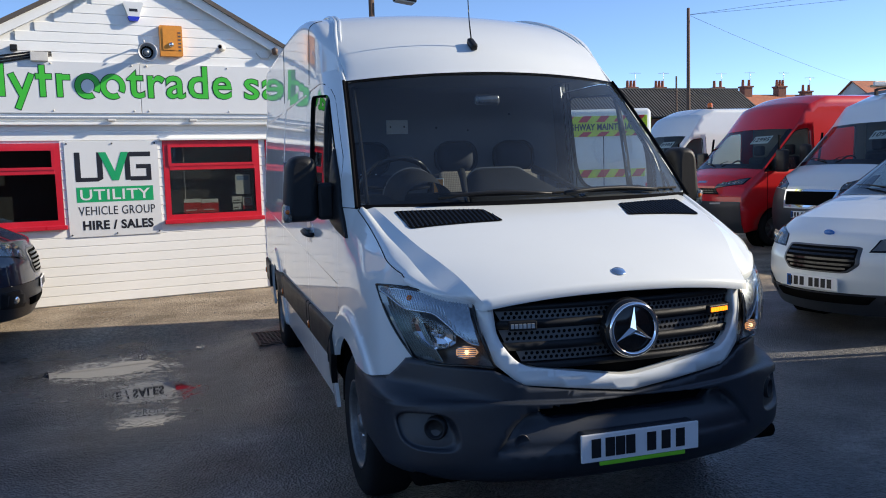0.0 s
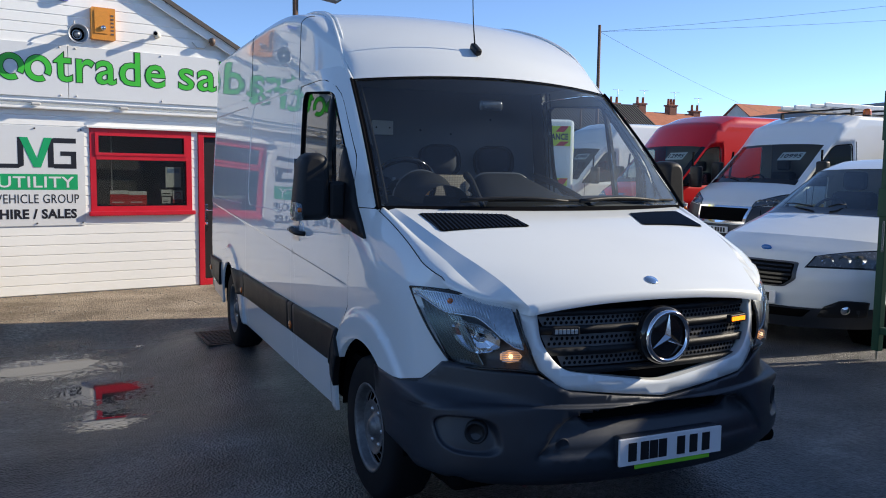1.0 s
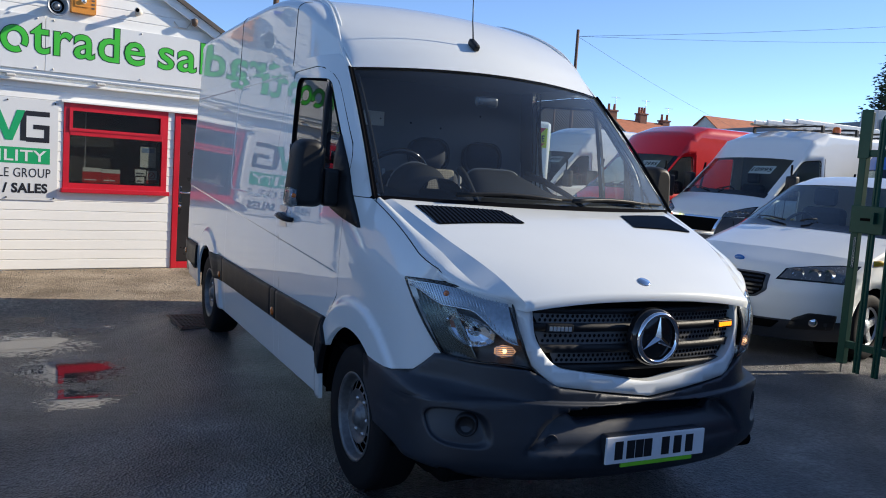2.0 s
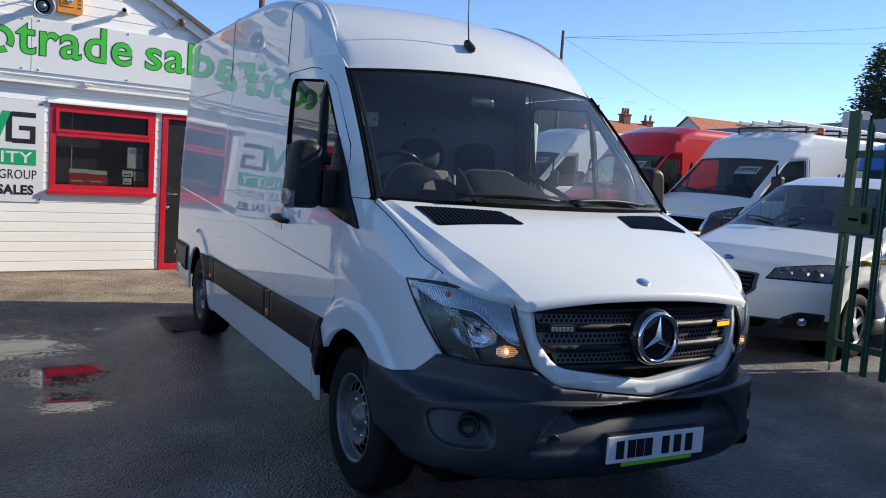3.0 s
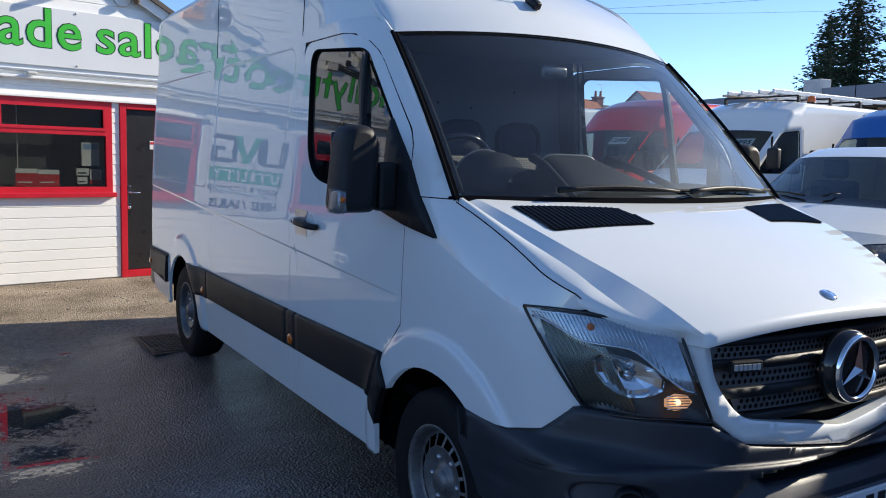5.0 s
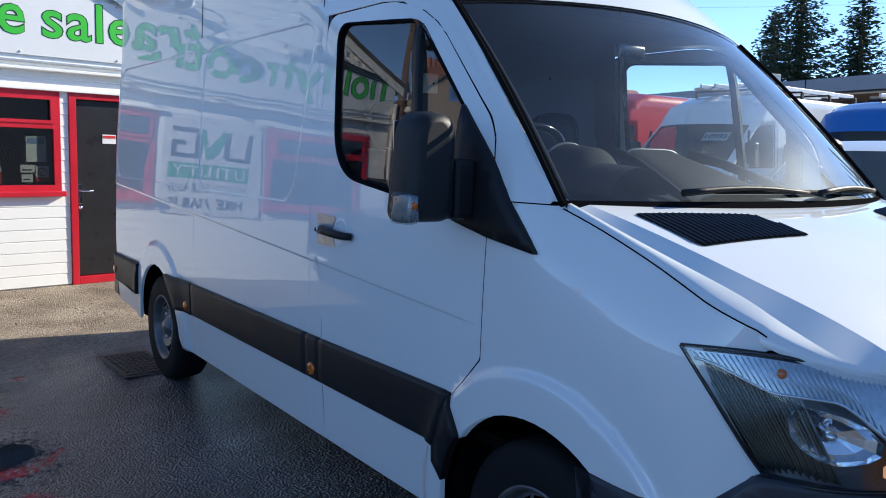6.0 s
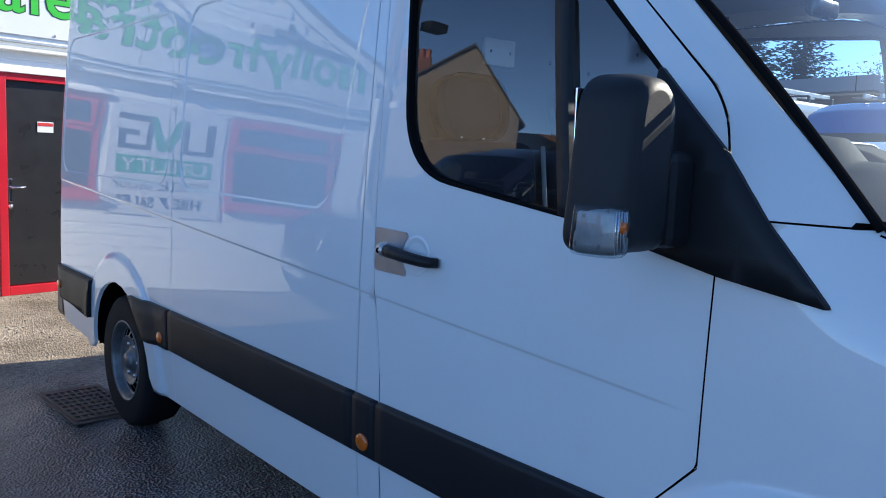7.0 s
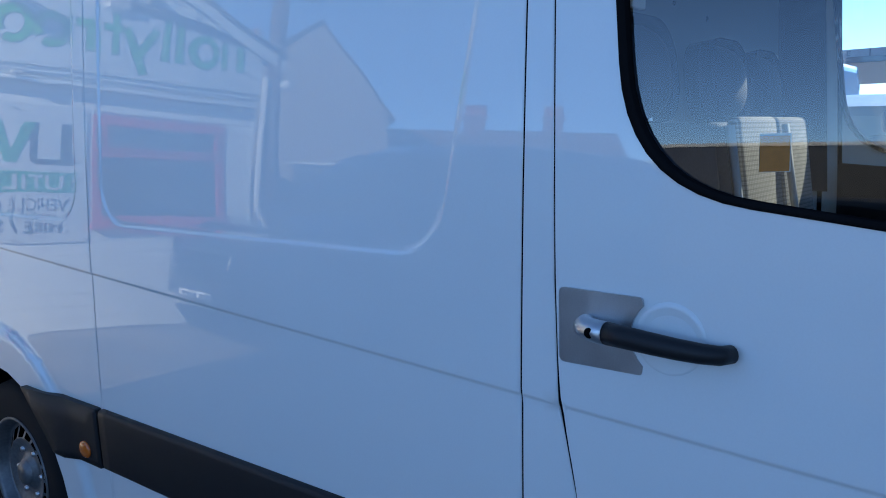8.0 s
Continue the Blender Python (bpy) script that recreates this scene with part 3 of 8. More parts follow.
def office():
    house = thing("sales_office", "single-storey white boarded sales office with red window frames", "building", m=OFFICE)
    eave = APEX_Z - PITCH * (U1 - APEX_U)
    gable = [(U0, 0), (U1, 0), (U1, eave), (APEX_U, APEX_Z), (U0, eave)]
    door = (DOOR_O[0], DOOR_O[1], -0.02, DOOR_O[3])
    outline = [(U0, 0), (DOOR_O[0], 0), (DOOR_O[0], DOOR_O[3]), (DOOR_O[1], DOOR_O[3]), (DOOR_O[1], 0), (U1, 0), (U1, eave), (APEX_U, APEX_Z), (U0, eave)]
    wall = part("wall", panel(outline, [rect(WIN_A), rect(WIN_B)], lambda u, z: (u, 0, z), 0.5, 0.14, (0, 1, 0), smooth=False), M["board_white"], house)
    for u in (U0, U1 - 0.14):
        part("side_wall", box(u, 0.14, 0, u + 0.14, 7.0, eave, 0.005), M["board_white"], house)
    # roof slopes with barge boards
    for s in (-1, 1):
        end = APEX_U + s * (U1 - APEX_U + 0.22)
        ez = APEX_Z - PITCH * abs(end - APEX_U)
        bm = bmesh.new()
        for y0, y1, lift, thick in ((-0.14, 7.1, 0.05, 0.06),):
            q = [(APEX_U, y0, APEX_Z + lift), (end, y0, ez + lift), (end, y1, ez + lift), (APEX_U, y1, APEX_Z + lift)]
            lo = [bm.verts.new(p) for p in q]
            hi = [bm.verts.new((p[0], p[1], p[2] + thick)) for p in q]
            bm.faces.new(lo)
            bm.faces.new(hi[::-1])
            for i in range(4):
                bm.faces.new((lo[i], lo[(i + 1) % 4], hi[(i + 1) % 4], hi[i]))
        bmesh.ops.recalc_face_normals(bm, faces=bm.faces[:])
        part("roof", bm, M["roof_tile"], house, "dark felted roof slope")
        bm = bmesh.new()
        q = [(APEX_U, APEX_Z + 0.05), (end, ez + 0.05), (end, ez - 0.07), (APEX_U, APEX_Z - 0.07)]
        for y in (-0.10, -0.075):
            for p in q:
                bm.verts.new((p[0], y, p[1]))
        bm.verts.ensure_lookup_table()
        bm.faces.new([bm.verts[i] for i in (0, 1, 2, 3)])
        bm.faces.new([bm.verts[i] for i in (7, 6, 5, 4)])
        for i in range(4):
            bm.faces.new([bm.verts[i], bm.verts[(i + 1) % 4], bm.verts[4 + (i + 1) % 4], bm.verts[4 + i]])
        bmesh.ops.recalc_face_normals(bm, faces=bm.faces[:])
        part("barge_board", bm, M["board_white"], house)
    # near-black box behind the windows, its colour standing in for an unlit room
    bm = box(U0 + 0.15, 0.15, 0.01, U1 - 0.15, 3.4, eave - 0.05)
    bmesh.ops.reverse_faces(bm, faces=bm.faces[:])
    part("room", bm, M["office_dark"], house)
    # windows
    for o in (WIN_A, WIN_B):
        w = part("window", panel([(o[0] - 0.0, o[2]), (o[1], o[2]), (o[1], o[3]), (o[0], o[3])], [[(o[0] + 0.07, o[2] + 0.07), (o[1] - 0.07, o[2] + 0.07), (o[1] - 0.07, o[3] - 0.07), (o[0] + 0.07, o[3] - 0.07)]], lambda u, z: (u, -0.03, z), 0.5, 0.06, (0, 1, 0), smooth=False), M["red_frame"], house, "glossy red window frame")
        zt = o[2] + (o[3] - o[2]) * 0.66
        part("transom", box(o[0] + 0.07, -0.035, zt - 0.035, o[1] - 0.07, 0.02, zt + 0.035, 0.006), M["red_frame"], w)
        part("sash", panel([(o[0] + 0.06, zt + 0.02), (o[1] - 0.06, zt + 0.02), (o[1] - 0.06, o[3] - 0.055), (o[0] + 0.06, o[3] - 0.055)], [[(o[0] + 0.10, zt + 0.055), (o[1] - 0.10, zt + 0.055), (o[1] - 0.10, o[3] - 0.09), (o[0] + 0.10, o[3] - 0.09)]], lambda u, z: (u, -0.045, z), 0.5, 0.03, (0, 1, 0), smooth=False), M["red_frame"], w)
        part("sill", box(o[0] - 0.03, -0.09, o[2] - 0.05, o[1] + 0.03, 0.02, o[2] + 0.005, 0.008), M["red_frame"], w)
        for z0, z1 in ((o[2] + 0.06, zt - 0.03), (zt + 0.05, o[3] - 0.085)):
            ob = part("pane", box(o[0] + 0.06, 0.0, z0, o[1] - 0.06, 0.006, z1), M["office_glass"], w)
            ob.visible_shadow = False
    part("lintel_trim", box(WIN_B[0] - 0.04, -0.07, WIN_B[3] + 0.002, DOOR_O[1] + 0.1, -0.002, WIN_B[3] + 0.03, 0.004), M["board_white"], house)
    # door
    o = DOOR_O
    d = part("door", box(o[0] + 0.07, 0.01, 0.09, o[1] - 0.06, 0.05, o[3] - 0.06, 0.004), M["dark_door"], house, "dark grey closed door")
    fr = bmesh.new()
    box(o[0], -0.04, 0, o[0] + 0.075, 0.08, o[3], 0.005, fr)
    box(o[1] - 0.065, -0.04, 0, o[1], 0.08, o[3], 0.005, fr)
    box(o[0] + 0.075, -0.04, o[3] - 0.065, o[1] - 0.065, 0.08, o[3], 0.005, fr)
    box(o[0] + 0.075, -0.035, 0.0, o[1] - 0.065, 0.08, 0.085, 0.005, fr)
    part("door_frame", fr, M["red_frame"], house)
    part("handle_plate", box(o[0] + 0.095, -0.002, 0.88, o[0] + 0.13, 0.012, 1.10, 0.006), M["chrome"], d)
    part("handle", tube([(o[0] + 0.112, -0.005, 1.02), (o[0] + 0.112, -0.045, 1.02), (o[0] + 0.23, -0.05, 1.02)], 0.009), M["chrome"], d)
    part("keyhole", lathe([(0, -0.012), (0.02, -0.01), (0.022, 0.01)], 16, "y", m=pose(o[0] + 0.112, 0.0, 0.84)), M["chrome"], d)
    part("notice", box(o[0] + 0.37, 0.004, 1.54, o[0] + 0.52, 0.0095, 1.64), M["paper"], d, "small white and red notice")
    part("notice_band", box(o[0] + 0.375, 0.001, 1.60, o[0] + 0.515, 0.004, 1.63), M["red_print"], d)
    # ledge under the sign and downpipe
    part("ledge", box(U0 - 0.02, -0.11, 2.27, U1 + 0.02, -0.012, 2.30, 0.006), M["board_white"], house)
    part("ledge_rail", box(U0 - 0.02, -0.065, 2.345, U1 + 0.02, -0.012, 2.37, 0.005), M["galv"], house)
    part("downpipe", tube([(U0 - 0.06, -0.08, 0.0), (U0 - 0.06, -0.08, 2.6)], 0.035, seg=12), M["far_white"], house)
    # weather boards, each a piece of its own
    unit = bmesh.new()
    prof = [(-0.006, 0.0), (-0.013, 0.0), (-0.021, 0.007), (-0.018, 0.115), (-0.012, 0.1212), (-0.006, 0.1212)]
    a, b = [[unit.verts.new((x, y, z)) for y, z in prof] for x in (0, 1)]
    for i in range(len(prof)):
        j = (i + 1) % len(prof)
        unit.faces.new((a[i], a[j], b[j], b[i]))
    unit.faces.new(a[::-1])
    unit.faces.new(b)
    bmesh.ops.recalc_face_normals(unit, faces=unit.faces[:])
    first = None
    for k in range(36):
        z = 0.01 + 0.1215 * k
        if z > APEX_Z - 0.25:
            break
        half = (APEX_Z - 0.08 - z - 0.12) / PITCH
        lo, hi = max(U0 - 0.01, APEX_U - half), min(U1 + 0.01, APEX_U + half)
        cuts = [(c[0] - 0.004, c[1] + 0.004) for c in (WIN_A, WIN_B, DOOR_O) if z + 0.115 > c[2] - 0.04 and z < c[3] + 0.0]
        at, runs = lo, []
        for c0, c1 in sorted(cuts):
            runs.append((at, c0))
            at = c1
        runs.append((at, hi))
        for r0, r1 in runs:
            if r1 - r0 < 0.02:
                continue
            if first is None:
                first = part("board", unit, M["board_white"], wall)
                ob = first
            else:
                ob = new("board", first.data)
                ob.parent = wall
            ob.matrix_local = Matrix.Translation((r0, 0, z)) @ Matrix.Diagonal((r1 - r0, 1, 1, 1))
    return house


office()


def upright(u, z, out=0.0):
    """A pose on the office front: x along the wall, y up, z out of it."""
    return OFFICE @ Matrix.Translation((u, -out, z)) @ Matrix.Rotation(math.pi / 2, 4, "X")


def fit_text(body, u0, u1, z0, z1, bold=0.0, depth=0.002, grow=0.0):
    """Lettering stretched to fill a rectangle in x and y."""
    bm = text_mesh(body, 0.3, depth, bold, 1.06)
    xs, ys = [v.co.x for v in bm.verts], [v.co.y for v in bm.verts]
    sx, sy = (u1 - u0) / (max(xs) - min(xs)), (z1 - z0) / (max(ys) - min(ys))
    for v in bm.verts:
        v.co.x, v.co.y = u0 + (v.co.x - min(xs)) * sx, z0 + (v.co.y - min(ys)) * sy
    return bm


def ring(cx, cy, r0, r1, squash=1.0, gap=None, n=28):
    """A flat ring, or a part of one, as a polygon."""
    a0, a1 = gap or (0, 360)
    outer = [(cx + r1 * math.cos(radians(a0 + (a1 - a0) * i / n)), cy + squash * r1 * math.sin(radians(a0 + (a1 - a0) * i / n))) for i in range(n + 1)]
    inner = [(cx + r0 * math.cos(radians(a0 + (a1 - a0) * i / n)), cy + squash * r0 * math.sin(radians(a0 + (a1 - a0) * i / n))) for i in range(n + 1)]
    return outer, inner


def flat_ring(bm, cx, cy, r0, r1, z, squash=1.0, gap=None):
    o, i = ring(cx, cy, r0, r1, squash, gap)
    a, b = [bm.verts.new((*p, z)) for p in o], [bm.verts.new((*p, z)) for p in i]
    for k in range(len(a) - 1):
        bm.faces.new((a[k], a[k + 1], b[k + 1], b[k]))


# long fascia sign
sign = thing("fascia_sign", "long white fascia sign with green lettering above the windows", "sign", m=OFFICE)
part("board", box(U0 - 0.03, -0.045, 2.42, -1.572, -0.026, 3.055, 0.003), M["sign_white"], sign)
part("board", box(-1.566, -0.045, 2.42, U1 + 0.03, -0.026, 3.055, 0.003), M["sign_white"], sign)
for body, u0, u1 in (("trade", -1.73, -0.40), ("sales", -0.23, 0.98)):
    top = 3.04 if body == "trade" else 3.02
    for key, bold, out, g in (("dark_green", 0.0085, 0.0465, 0.008), ("green_letter", 0.0025, 0.0490, 0.0)):
        part("word", fit_text(body, u0 - g, u1 + g, 2.615 - g, top + g, bold, 0.001), M[key], sign, m=Matrix.Translation((0, -out, 0)) @ Matrix.Rotation(math.pi / 2, 4, "X"))
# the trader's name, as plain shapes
def stroke(pts, w, g):
    """A flat bar of width w along points, grown by g all round."""
    bm = bmesh.new()
    h = w / 2 + g
    P = [Vector(p) for p in pts]
    a, b = (P[0] - P[1]).normalized(), (P[-1] - P[-2]).normalized()
    P[0], P[-1] = P[0] + a * g, P[-1] + b * g
    left, right = [], []
    for k, p in enumerate(P):
        d = (P[min(k + 1, len(P) - 1)] - P[max(k - 1, 0)]).normalized()
        nrm = Vector((-d.y, d.x))
        left.append(bm.verts.new((*(p + nrm * h), 0.001)))
        right.append(bm.verts.new((*(p - nrm * h), 0.001)))
    for k in range(len(P) - 1):
        bm.faces.new((left[k], right[k], right[k + 1], left[k + 1]))
    return bm


def arc_points(cx, cz, rx, rz, a0, a1, n=28):
    return [(cx + rx * math.cos(radians(a0 + (a1 - a0) * k / n)), cz + rz * math.sin(radians(a0 + (a1 - a0) * k / n))) for k in range(n + 1)]


NAME_SHAPES = [
    [(-3.90, 2.62), (-3.90, 3.03)], [(-3.72, 2.62), (-3.72, 2.88)], arc_points(-3.50, 2.755, 0.115, 0.13, 0, 360, 36), [(-3.28, 2.62), (-3.28, 3.03)], [(-3.15, 2.62), (-3.15, 3.03)],
    [(-3.045, 2.89), (-2.935, 2.63)], [(-2.82, 2.89), (-2.99, 2.47)],
    [(-2.705, 3.00), (-2.705, 2.62)], [(-2.775, 2.865), (-2.60, 2.865)],
    [(-2.515, 2.62), (-2.515, 2.90)], [(-2.515, 2.86), (-2.395, 2.86)],
    arc_points(-2.195, 2.755, 0.115, 0.125, -30, 300, 32), arc_points(-1.90, 2.755, 0.115, 0.125, -30, 300, 32),
]
for key, g, out in (("dark_green", 0.009, 0.0465), ("green_letter", 0.0, 0.0490)):
    for k, pts in enumerate(NAME_SHAPES):
        part("name_shape", stroke(pts, 0.062, g), M[key], sign, m=Matrix.Translation((0, -out - 0.00025 * (k % 2), 0)) @ Matrix.Rotation(math.pi / 2, 4, "X"))
for u in (-3.6, -2.6, -1.66, -1.48, -0.45, 0.55):
    for z in (2.45, 3.025):
        part("screw_cap", lathe([(0, 0.012), (0.010, 0.010), (0.013, 0)], 10, "z", m=Matrix.Translation((u, -0.045, z)) @ Matrix.Rotation(math.pi / 2, 4, "X")), M["far_white"], sign)

# vehicle hire sign
hire = thing("hire_sign", "white square sign with dark and green lettering screwed to the boards", "sign", m=upright(-1.96, 1.47, 0.026))
part("board", plate(rounded([(-0.56, -0.61), (0.555, -0.61), (0.555, 0.60), (-0.56, 0.60)], 0.01, 2), 0.0, 0.006), M["sign_white"], hire)
for p in ([(-0.45, 0.09), (-0.18, 0.09), (-0.18, 0.14), (-0.45, 0.14)], [(-0.45, 0.14), (-0.385, 0.14), (-0.385, 0.46), (-0.45, 0.46)], [(-0.19, 0.09), (-0.125, 0.12), (-0.125, 0.46), (-0.19, 0.46)],
          [(0.20, 0.40), (0.46, 0.40), (0.46, 0.46), (0.20, 0.46)], [(0.14, 0.10), (0.205, 0.10), (0.205, 0.46), (0.14, 0.42)], [(0.205, 0.09), (0.46, 0.09), (0.46, 0.145), (0.205, 0.145)], [(0.40, 0.145), (0.46, 0.145), (0.46, 0.30), (0.40, 0.30)], [(0.28, 0.245), (0.40, 0.245), (0.40, 0.30), (0.28, 0.30)]):
    part("logo_bar", plate(p, 0.0065, 0.008), M["ink"], hire)
part("logo_wedge", plate([(-0.17, 0.46), (-0.08, 0.46), (0.02, 0.21), (0.10, 0.46), (0.19, 0.46), (0.06, 0.10), (-0.02, 0.10)], 0.008, 0.0095), M["logo_green"], hire)
part("band", plate([(-0.45, -0.17), (0.47, -0.17), (0.47, 0.02), (-0.45, 0.02)], 0.0065, 0.008), M["logo_green"], hire)
part("word", fit_text("UTILITY", -0.41, 0.43, -0.145, -0.01, 0.004, 0.0008), M["sign_white"], hire, m=Matrix.Translation((0, 0, 0.009)))
part("word", fit_text("VEHICLE GROUP", -0.44, 0.48, -0.335, -0.225, 0.0, 0.0008), M["ink"], hire, m=Matrix.Translation((0, 0, 0.0075)))
part("word", fit_text("HIRE / SALES", -0.40, 0.45, -0.525, -0.405, 0.012, 0.0008), M["ink"], hire, m=Matrix.Translation((0, 0, 0.0075)))
for u in (-0.53, 0.0, 0.52):
    for z in (-0.58, 0.57):
        part("screw", lathe([(0, 0.016), (0.008, 0.014), (0.011, 0)], 8, "z", m=Matrix.Translation((u, z, 0.006))), M["ink"], hire)

# leaflets and notices in the window
for u, w, z0, z1, keys in ((-1.10, 0.225, 1.10, 1.29, "red_print"), (-0.87, 0.225, 1.10, 1.28, "red_print")):
    lf = thing("leaflet_holder", "red and white leaflet in a holder behind the window pane", "leaflet", "window leaflets", m=upright(u, 0, -0.03))
    part("card", plate([(0, z0), (w, z0), (w, z1), (0, z1)], 0, 0.002), M[keys], lf)
    part("header", plate([(0, z1 - 0.05), (w, z1 - 0.05), (w, z1), (0, z1)], 0.0025, 0.004), M["paper"], lf)
    part("bars", plate([(0.02, z0 + 0.03), (w - 0.06, z0 + 0.03), (w - 0.06, z0 + 0.045), (0.02, z0 + 0.045)], 0.0025, 0.004), M["paper"], lf)
for name, u, w, z0, z1, key, lab in (("poster", -0.40, 0.20, 1.33, 1.60, "paper", "white poster with a blue corner behind the window"), ("notice", -0.46, 0.14, 1.22, 1.30, "paper", "small white notice behind the window pane"), ("no_smoking_sign", -0.31, 0.13, 1.12, 1.29, "paper", "small no smoking sign with a red ring"), ("notice", -0.45, 0.11, 1.12, 1.20, "paper", "small pale notice behind the window pane")):
    nt = thing(name, lab, "notice", m=upright(u, 0, -0.028))
    part("card", plate([(0, z0), (w, z0), (w, z1), (0, z1)], 0, 0.002), M[key], nt)
    if name == "poster":
        part("corner", plate([(0.02, z1 - 0.08), (w - 0.02, z1 - 0.08), (w - 0.02, z1 - 0.02), (0.02, z1 - 0.02)], 0.0025, 0.004), material("pale_blue", (0.25, 0.38, 0.62), 0.5), nt)
    elif name == "no_smoking_sign":
        bm = bmesh.new()
        flat_ring(bm, w / 2, z1 - 0.065, 0.036, 0.046, 0.004)
        plate([(w / 2 - 0.034, z1 - 0.095), (w / 2 - 0.028, z1 - 0.101), (w / 2 + 0.034, z1 - 0.035), (w / 2 + 0.028, z1 - 0.03)], 0.003, 0.004, bm)
        part("ring", bm, M["red_print"], nt)
        part("band", plate([(0.0, z0), (w, z0), (w, z0 + 0.05), (0.0, z0 + 0.05)], 0.0025, 0.004), M["red_print"], nt)
    else:
        part("bars", plate([(0.015, z0 + 0.02), (w - 0.03, z0 + 0.02), (w - 0.03, z0 + 0.035), (0.015, z0 + 0.035)], 0.0025, 0.004), M["ink"], nt)
# a chevron board and blind standing inside
inner = thing("chevron_board", "red and yellow striped board standing inside the office", "board", m=upright(-0.72, 1.28, -0.9))
part("stripe", plate([(0, 0), (0.22, 0.10), (0.40, 0.10), (0.18, 0)], 0, 0.01), M["red_print"], inner)
part("stripe", plate([(0.02, 0.10), (0.12, 0.22), (0.30, 0.12), (0.22, 0.10)], 0.012, 0.02), M["yellow"], inner)
bl = thing("blind_cord", "thin pale blind cord hanging inside the window", "cord", m=upright(-1.07, 1.08, -0.05))
part("cord", box(-0.004, 0.0, -0.004, 0.004, 0.93, 0.004), M["paper"], bl)

# fittings on the gable
fit_ = thing("alarm_box", "white and blue alarm bell box on the gable", "alarm", m=upright(-1.60, 3.70, 0.024))
part("cover", plate(rounded([(-0.13, 0.12), (-0.05, -0.10), (0.05, -0.10), (0.13, 0.12)], 0.03), 0.0, 0.07), M["sign_white"], fit_)
part("lens", plate(rounded([(-0.075, -0.06), (-0.05, -0.115), (0.05, -0.115), (0.075, -0.06)], 0.012), 0.002, 0.074), material("lens_blue", (0.02, 0.04, 0.5), 0.25), fit_)
part("logo_bar", plate([(-0.05, 0.0), (0.05, 0.0), (0.05, 0.035), (-0.05, 0.035)], 0.0705, 0.072), M["ink"], fit_)
fit_ = thing("siren_box", "orange weathered siren box on the gable", "siren", m=upright(-1.16, 3.35, 0.022))
part("case", plate(rounded([(-0.14, -0.195), (0.14, -0.195), (0.14, 0.195), (-0.14, 0.195)], 0.015), 0.0, 0.09), M["orange_box"], fit_)
part("raised_panel", plate(rounded([(-0.105, -0.12), (0.06, -0.12), (0.06, 0.16), (-0.105, 0.16)], 0.01), 0.09, 0.10), M["orange_box"], fit_)
part("lens", lathe([(0, 0.13), (0.025, 0.125), (0.035, 0.10)], 20, "z", m=pose(-0.005, -0.05, 0)), M["chrome"], fit_)
for k in range(6):
    part("louvre", plate([(0.085, -0.13 + 0.045 * k), (0.12, -0.13 + 0.045 * k), (0.12, -0.11 + 0.045 * k), (0.085, -0.11 + 0.045 * k)], 0.09, 0.094), M["rust_iron"], fit_)
fit_ = thing("horn_speaker", "grey horn loudspeaker on a bracket", "speaker", m=upright(-1.49, 3.17, 0.02))
part("horn", lathe([(0.12, 0.30), (0.112, 0.31), (0.09, 0.26), (0.05, 0.16), (0.035, 0.10), (0.055, 0.06), (0.055, 0.0)], 32, "z"), M["galv"], fit_)
part("horn_throat", lathe([(0.0, 0.285), (0.022, 0.28), (0.034, 0.25), (0.040, 0.20), (0.070, 0.225), (0.108, 0.296)], 32, "z"), M["galv"], fit_)
part("throat", lathe([(0, 0.25), (0.03, 0.24), (0.045, 0.20), (0.082, 0.245)], 24, "z"), M["gap"], fit_)
part("bracket", tube([(0, 0.05, 0.0), (0, 0.14, 0.06), (-0.02, 0.16, 0.16), (-0.02, 0.10, 0.20)], 0.012), M["far_white"], fit_)
for u, z, turn in ((-0.50, 3.28, -25), (-1.98, 3.92, 30)):
    c = thing("security_camera", "small white bullet security camera on the boards", "camera", "wall cameras", m=upright(u, z, 0.02))
    part("base", lathe([(0.035, 0), (0.035, 0.02), (0.015, 0.03), (0.012, 0.07)], 16, "z"), M["far_white"], c)
    mm = Matrix.Translation((0, 0, 0.08)) @ Matrix.Rotation(radians(turn), 4, "Y")
    part("barrel", lathe([(0.0, 0.16), (0.03, 0.16), (0.036, 0.15), (0.036, -0.02), (0.0, -0.03)], 18, "z", m=mm), M["far_white"], c)
    part("lens", lathe([(0.0, 0.163), (0.024, 0.162)], 16, "z", m=mm), M["gap"], c)
dome = thing("dome_camera", "small brown dome camera under the roof edge with a white cable", "camera", m=upright(0.20, 3.28, 0.02))
part("arm", box(-0.015, 0.0, 0.0, 0.015, 0.03, 0.10, 0.004), M["far_white"], dome)
part("dome", lathe([(0.0, -0.09), (0.03, -0.075), (0.042, -0.04), (0.042, 0.0), (0.0, 0.02)], 18, "y", m=pose(0, 0.02, 0.10)), M["rust_iron"], dome)
part("cable", tube([(-0.02, -0.02, 0.02), (-0.08, -0.10, 0.03), (-0.18, -0.10, 0.02), (-0.24, -0.03, 0.01)], 0.008), M["far_white"], dome)
jb = thing("junction_box", "white junction box with dark cables along the gable", "junction box", m=upright(-2.68, 3.10, 0.02))
part("box", box(-0.14, -0.055, 0, 0.06, 0.055, 0.08, 0.006), M["far_white"], jb)
for k in range(3):
    part("cable", tube([(0.10, 0.06 - 0.02 * k, 0.03), (-0.14, 0.05 - 0.03 * k, 0.04), (-0.6, -0.03 - 0.04 * k, 0.04), (-1.3, -0.16 - 0.03 * k, 0.03)], 0.012), M["black_plastic"], jb)
